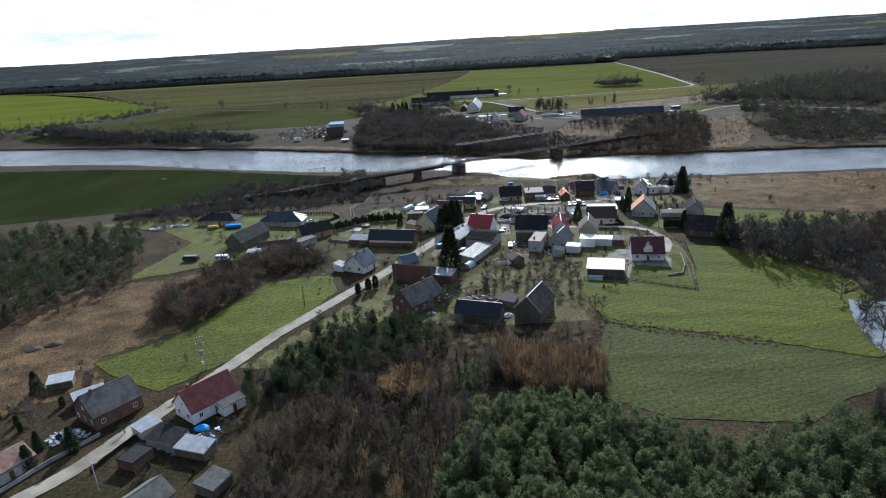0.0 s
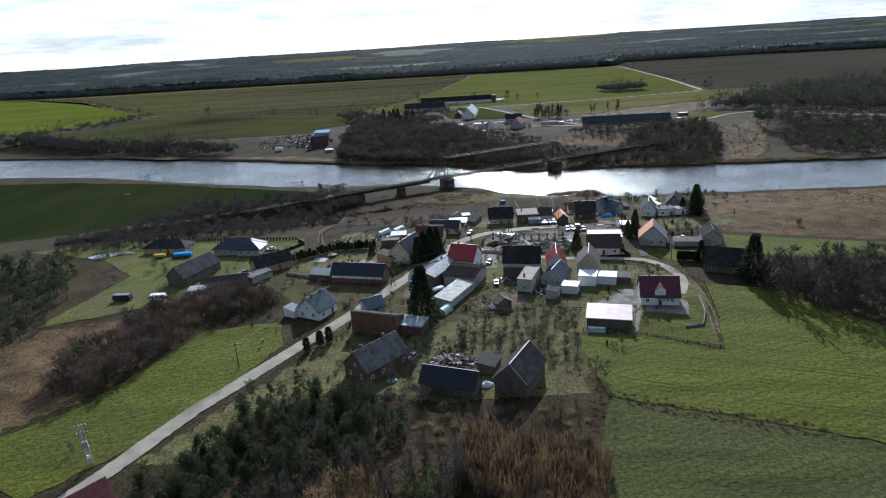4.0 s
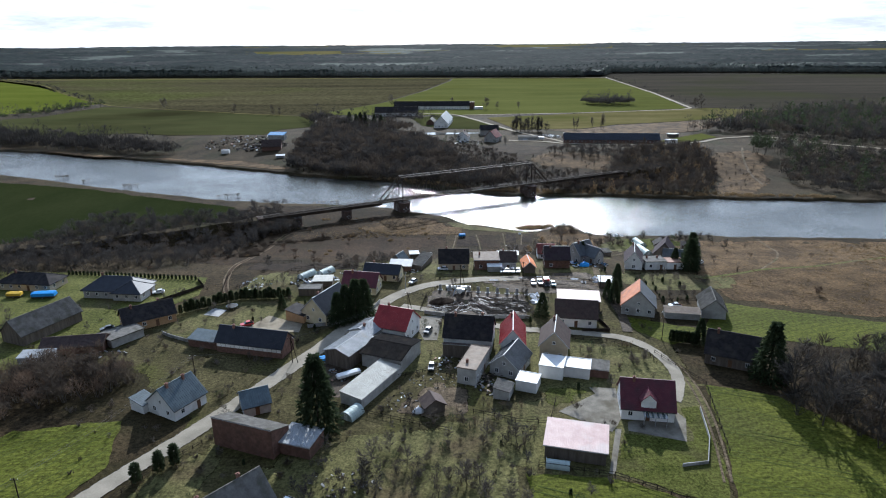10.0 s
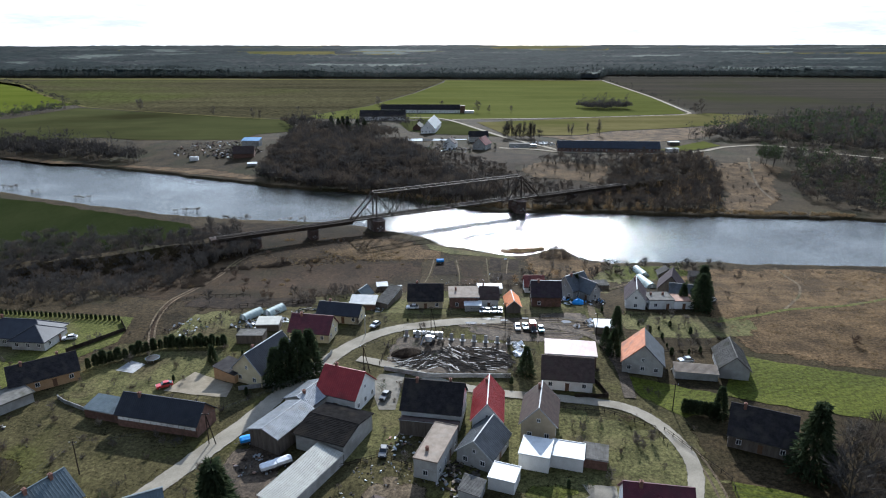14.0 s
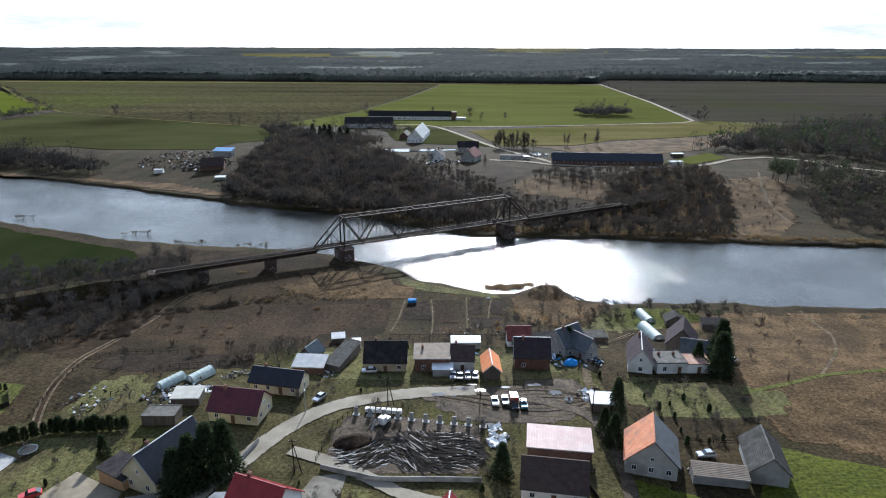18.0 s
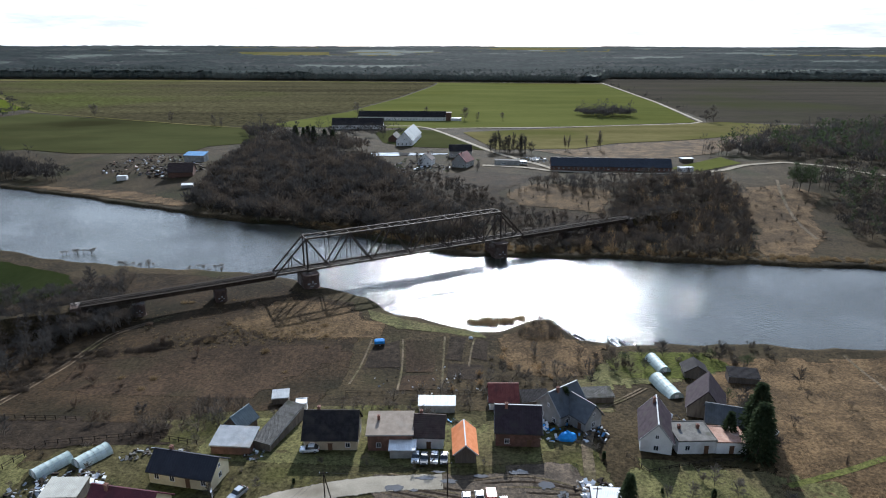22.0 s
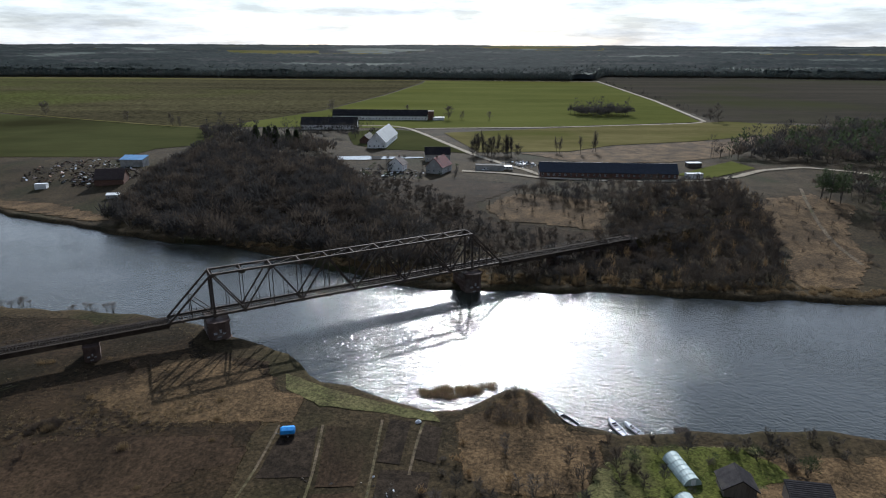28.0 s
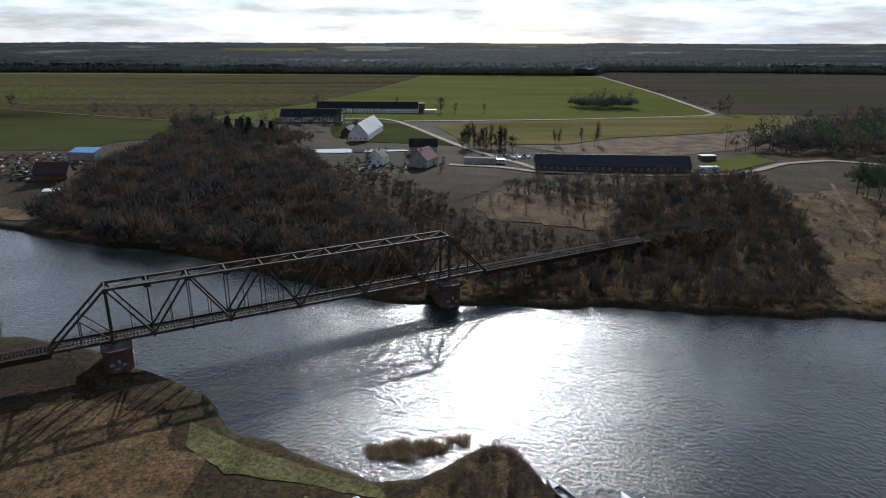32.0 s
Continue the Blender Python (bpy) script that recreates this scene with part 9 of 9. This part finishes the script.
def slabs():
    """Upright concrete slabs at the back of the storage yard."""
    for i in range(10):
        u = i / 9
        x, y = -1.0 + 31 * u, 225.4 - 5 * u
        c = put("concrete_slab", Soup().box(-0.5, -0.14, 0, 0.5, 0.14, 2.1).box(-0.9, -0.7, 0, 0.9, 0.5, 0.18), M["concrete"], None, "", at_ground(x, y, -9 + 5 * math.sin(i * 3), 0.05))
        tagged(c, "upright grey concrete retaining slab", "concrete slab", "slabs at the storage yard")


slabs()


def tanks():
    for i in range(7):
        x, y = 1.6 + i * 1.35, 226.6 - 0.12 * i
        c = thing("water_tank", "white plastic tank in a wire cage", "tank", at_ground(x, y, -5, 0.1), "row of caged tanks")
        put("tank", Soup().box(-0.5, -0.55, 0.15, 0.5, 0.55, 1.1).tube((0, 0, 1.1), (0, 0, 1.18), 0.16, 0.16, 10), M["white_sheet"], c)
        put("pallet", Soup().box(-0.55, -0.6, 0, 0.55, 0.6, 0.13), M["sleeper"], c)
        for z in (0.4, 0.75):
            put("cage_hoop", Soup().box(-0.53, -0.58, z, 0.53, -0.555, z + 0.04), M["silver_paint"], c)
    c = thing("excavator", "white and grey digger among the heaps", "excavator", at_ground(6.0, 220.4, 60, 0.1))
    put("cab", Soup().box(-0.8, -0.8, 0.9, 0.7, 0.8, 2.6), M["white_paint"], c)
    put("engine_cover", Soup().box(0.7, -0.9, 0.9, 2.2, 0.9, 1.8), M["silver_paint"], c)
    for sy in (-1, 1):
        put("track", Soup().box(-1.6, sy * 1.0 - 0.25, 0, 1.8, sy * 1.0 + 0.25, 0.7), M["tyre"], c)
    put("boom", Soup().bar((-0.8, 0.3, 1.4), (-2.6, 0.3, 3.2), 0.3, 0.4).bar((-2.6, 0.3, 3.2), (-4.0, 0.3, 1.2), 0.25, 0.3), M["silver_paint"], c)


tanks()


def scatter_bits(name, label, category, x, y, rx, ry, n, size, mats, hump=0.6, seed=1, long=1.0, tilt=0.6, heading=None):
    """A heap of loose pieces that nobody could count."""
    r = random.Random(seed)
    s = Soup()
    for i in range(n):
        a, d = r.uniform(0, 6.2832), math.sqrt(r.uniform(0, 1))
        px, py = x + rx * d * math.cos(a), y + ry * d * math.sin(a)
        z = land(px, py) + wob(px, py) + 0.1 + hump * (1 - d * d) * r.uniform(0.3, 1)
        q = size * r.uniform(0.4, 1.3)
        at = Matrix.LocRotScale((px, py, z), Euler((r.uniform(-tilt, tilt), r.uniform(-tilt, tilt), r.uniform(0, 6.28) if heading is None else heading + 0.5 * math.sin(px * 0.35) + r.gauss(0, 0.22))), None)
        s.box(-q * long, -q * 0.55, -q * 0.2, q * long, q * 0.55, q * 0.2, r.randrange(len(mats)), at)
    return tagged(put(name, s, [M[m] for m in mats]), label, category, kind="stuff")


scatter_bits("rubble_heap", "heap of brick rubble and broken timber", "rubble", -18.5, 108.5, 7.0, 5.0, 260, 0.7, ["rubble", "brick", "sleeper", "concrete", "rubble"], 1.4, 1)
scatter_bits("scrap_heap", "scraps and planks strewn over the plot", "scrap", 0.0, 160.0, 9.0, 5.0, 90, 0.22, ["rubble", "sleeper", "concrete", "bark", "white_sheet"], 0.1, 2)
scatter_bits("scrap_heap", "boards and scrap beside the long shed", "scrap", -8.0, 150.0, 6.0, 5.0, 50, 0.3, ["white_sheet", "sleeper", "concrete", "bark"], 0.1, 3)
scatter_bits("pipe_heap", "dark heap of old pipes and beams", "scrap heap", 18.0, 211.0, 11.5, 7.5, 900, 0.16, ["pipe", "black_sheet", "pipe", "sleeper", "soil", "pipe", "pipe"], 0.7, 4, 14.0, 0.06, -0.5)
scatter_bits("pipe_heap", "heap of grey rods and sheet metal", "scrap heap", 3.0, 209.5, 7.0, 5.0, 300, 0.18, ["pipe", "pipe", "black_sheet", "sleeper", "soil", "concrete"], 0.5, 5, 9.0, 0.1, 0.3)
scatter_bits("scrap_heap", "planks and film by the polytunnels", "scrap", -47.0, 237.0, 7.0, 3.5, 60, 0.6, ["white_sheet", "r_zinc", "sleeper"], 0.4, 6)
scatter_bits("scrap_heap", "pale panels stacked beside the muddy track", "scrap", 59.5, 235.0, 4.0, 4.0, 60, 0.6, ["white_sheet", "r_zinc", "sleeper", "r_tan"], 0.5, 7)
scatter_bits("scrap_heap", "clutter in the yards of the row", "scrap", 54.0, 257.0, 6.0, 5.0, 70, 0.5, ["blue_sheet", "white_sheet", "sleeper", "r_zinc"], 0.6, 8)
scatter_bits("scrap_heap", "garden clutter among the beds", "scrap", 24.0, 285.0, 18.0, 12.0, 40, 0.28, ["sleeper", "sleeper", "concrete", "bark", "white_sheet"], 0.2, 9)
scatter_bits("scrap_heap", "yard clutter behind the first house", "scrap", -92.0, 33.0, 8.0, 6.0, 70, 0.5, ["white_sheet", "blue_sheet", "sleeper", "r_zinc"], 0.4, 10)
scatter_bits("scrap_heap", "sheets and pallets by the rusty shed", "scrap", -124.0, 36.0, 5.0, 3.5, 60, 0.6, ["white_sheet", "r_zinc", "concrete"], 0.3, 11)
scatter_bits("scrap_heap", "boat parts and timber on the far bank", "scrap", -186.0, 590.0, 34.0, 34.0, 300, 0.8, ["white_sheet", "r_brown", "sleeper", "r_rust", "r_oldgrey", "sleeper", "bark", "r_brown", "sleeper", "bark"], 1.0, 12)
scatter_bits("scrap_heap", "low stacks of timber round the dark hut", "scrap", -160.0, 570.0, 20.0, 22.0, 200, 1.1, ["sleeper", "bark", "r_brown", "sleeper", "r_zinc"], 1.6, 16)
scatter_bits("scrap_heap", "farm clutter by the far cottages", "scrap", 10.0, 572.0, 26.0, 22.0, 170, 0.8, ["white_sheet", "r_oldgrey", "sleeper", "r_brown", "bark", "sleeper", "r_brown"], 0.9, 13)
scatter_bits("scrap_heap", "crates and parked carts by the farm track", "scrap", 96.0, 606.0, 12.0, 12.0, 90, 0.9, ["white_sheet", "r_zinc", "sleeper", "concrete", "r_blue"], 0.9, 17)
scatter_bits("firewood_heap", "firewood and boards behind the white house", "firewood", 14.0, 160.0, 4.0, 6.0, 70, 0.5, ["stack", "sleeper", "bark"], 0.5, 14)
# loose white bags and panels, not snow
scatter_bits("snow_patch", "white bags and panels beside the tank row", "bags", 33.0, 216.0, 2.4, 5.0, 34, 0.9, ["white_sheet", "white_sheet", "concrete"], 0.6, 15)

for i, (x, y, rx, ry, n, q, mats) in enumerate(((2.0, 171.0, 5.0, 5.0, 60, 0.35, ["white_sheet", "sleeper", "r_rust", "concrete", "bark"]), (12.0, 158.0, 3.0, 5.0, 50, 0.4, ["sleeper", "r_zinc", "bark", "concrete"]), (-30.0, 163.0, 5.0, 4.0, 50, 0.45, ["sleeper", "r_zinc", "bark", "r_rust"]), (-50.0, 233.0, 8.0, 4.0, 70, 0.5, ["sleeper", "r_zinc", "white_sheet", "bark", "r_oldgrey"]),
        (-34.0, 246.0, 8.0, 3.0, 60, 0.5, ["sleeper", "bark", "r_zinc", "r_oldgrey"]), (-12.0, 249.0, 3.0, 5.0, 60, 0.45, ["white_sheet", "r_zinc", "sleeper", "r_blue"]), (24.0, 262.0, 9.0, 3.0, 60, 0.4, ["sleeper", "bark", "white_sheet", "r_sky"]), (64.0, 256.0, 4.0, 5.0, 50, 0.5, ["r_sky", "sleeper", "white_sheet", "bark"]), (84.0, 262.0, 5.0, 4.0, 40, 0.45, ["sleeper", "white_sheet", "bark"]), (78.0, 204.0, 7.0, 3.0, 50, 0.4, ["sleeper", "bark", "r_zinc"]),
        (-70.0, 232.0, 7.0, 7.0, 50, 0.4, ["sleeper", "white_sheet", "bark", "r_zinc"]), (-100.0, 176.0, 8.0, 3.0, 40, 0.5, ["sleeper", "r_zinc", "bark"]), (-20.0, 118.0, 9.0, 6.0, 60, 0.35, ["sleeper", "bark", "concrete"]), (33.0, 283.0, 10.0, 8.0, 40, 0.3, ["sleeper", "bark", "white_sheet"]))):
    scatter_bits("yard_clutter", "boards, sheets and odd junk left in the yard", "clutter", x, y, rx, ry, n, q, mats, 0.35, 40 + i)


def tarp_heap(x, y, r, hgt, material, label, name="covered_pile"):
    n, m, vs = 14, 5, []
    for i in range(m + 1):
        q = i / m
        for j in range(n):
            a = 6.2832 * j / n
            k = r * (1 - q * q * 0.98) * (1 + 0.2 * noise.noise((math.cos(a) * 1.3 + x, math.sin(a) * 1.3 + y, q * 2)))
            vs.append((math.cos(a) * k, math.sin(a) * k * 0.7, hgt * q * (1 + 0.15 * noise.noise((a, q * 3, x)))))
    fs = [(i * n + j, i * n + (j + 1) % n, (i + 1) * n + (j + 1) % n, (i + 1) * n + j) for i in range(m) for j in range(n)] + [tuple(range(m * n, m * n + n))]
    tagged(put(name, Soup().add(vs, fs), M[material], None, "", at_ground(x, y, 15, 0)), label, "heap")


tarp_heap(-9.6, 95.2, 1.9, 1.3, "white_sheet", "heap under a shiny white tarpaulin")
tarp_heap(-35.2, 99.5, 1.6, 1.2, "film", "heap under a pale green tarpaulin")
tarp_heap(-5.5, 145.5, 1.6, 1.4, "white_sheet", "white covered pile beside the brown hut")
tarp_heap(57.5, 253.5, 2.4, 2.0, "blue_sheet", "blue covered pile beside the grey house")
tarp_heap(-0.5, 214, 4.5, 1.8, "soil", "dark earth heap in the storage yard", "soil_mound")
tarp_heap(-90.5, 37.5, 2.0, 1.2, "blue_sheet", "pile under blue sheet in the yard")
tarp_heap(37.9, 315.2, 0.8, 0.7, "white_sheet", "white bags at the end of the garden path", "bags")
tarp_heap(-160, 89, 3.0, 1.2, "bark", "dark brush heap in the rough grass", "brush_heap")
tarp_heap(-165, 86, 3.0, 1.0, "bark", "dark branch heap in the rough grass", "brush_heap")

tr = thing("trampoline", "round garden trampoline with dark mat", "trampoline", at_ground(-72.5, 210.1, 0, 0.1))
put("mat", Soup().tube((0, 0, 0.78), (0, 0, 0.82), 1.7, 1.7, 20), M["black_sheet"], tr)
rim = Soup()
for i in range(20):
    a, b = 6.2832 * i / 20, 6.2832 * (i + 1) / 20
    rim.bar((1.85 * math.cos(a), 1.85 * math.sin(a), 0.82), (1.85 * math.cos(b), 1.85 * math.sin(b), 0.82), 0.3, 0.08)
put("rim_pad", rim, M["r_blue"], tr)
for i in range(6):
    a = 6.2832 * i / 6
    put("leg", Soup().tube((1.8 * math.cos(a), 1.8 * math.sin(a), -0.1), (1.8 * math.cos(a), 1.8 * math.sin(a), 0.8), 0.03, 0.03, 6), M["silver_paint"], tr)
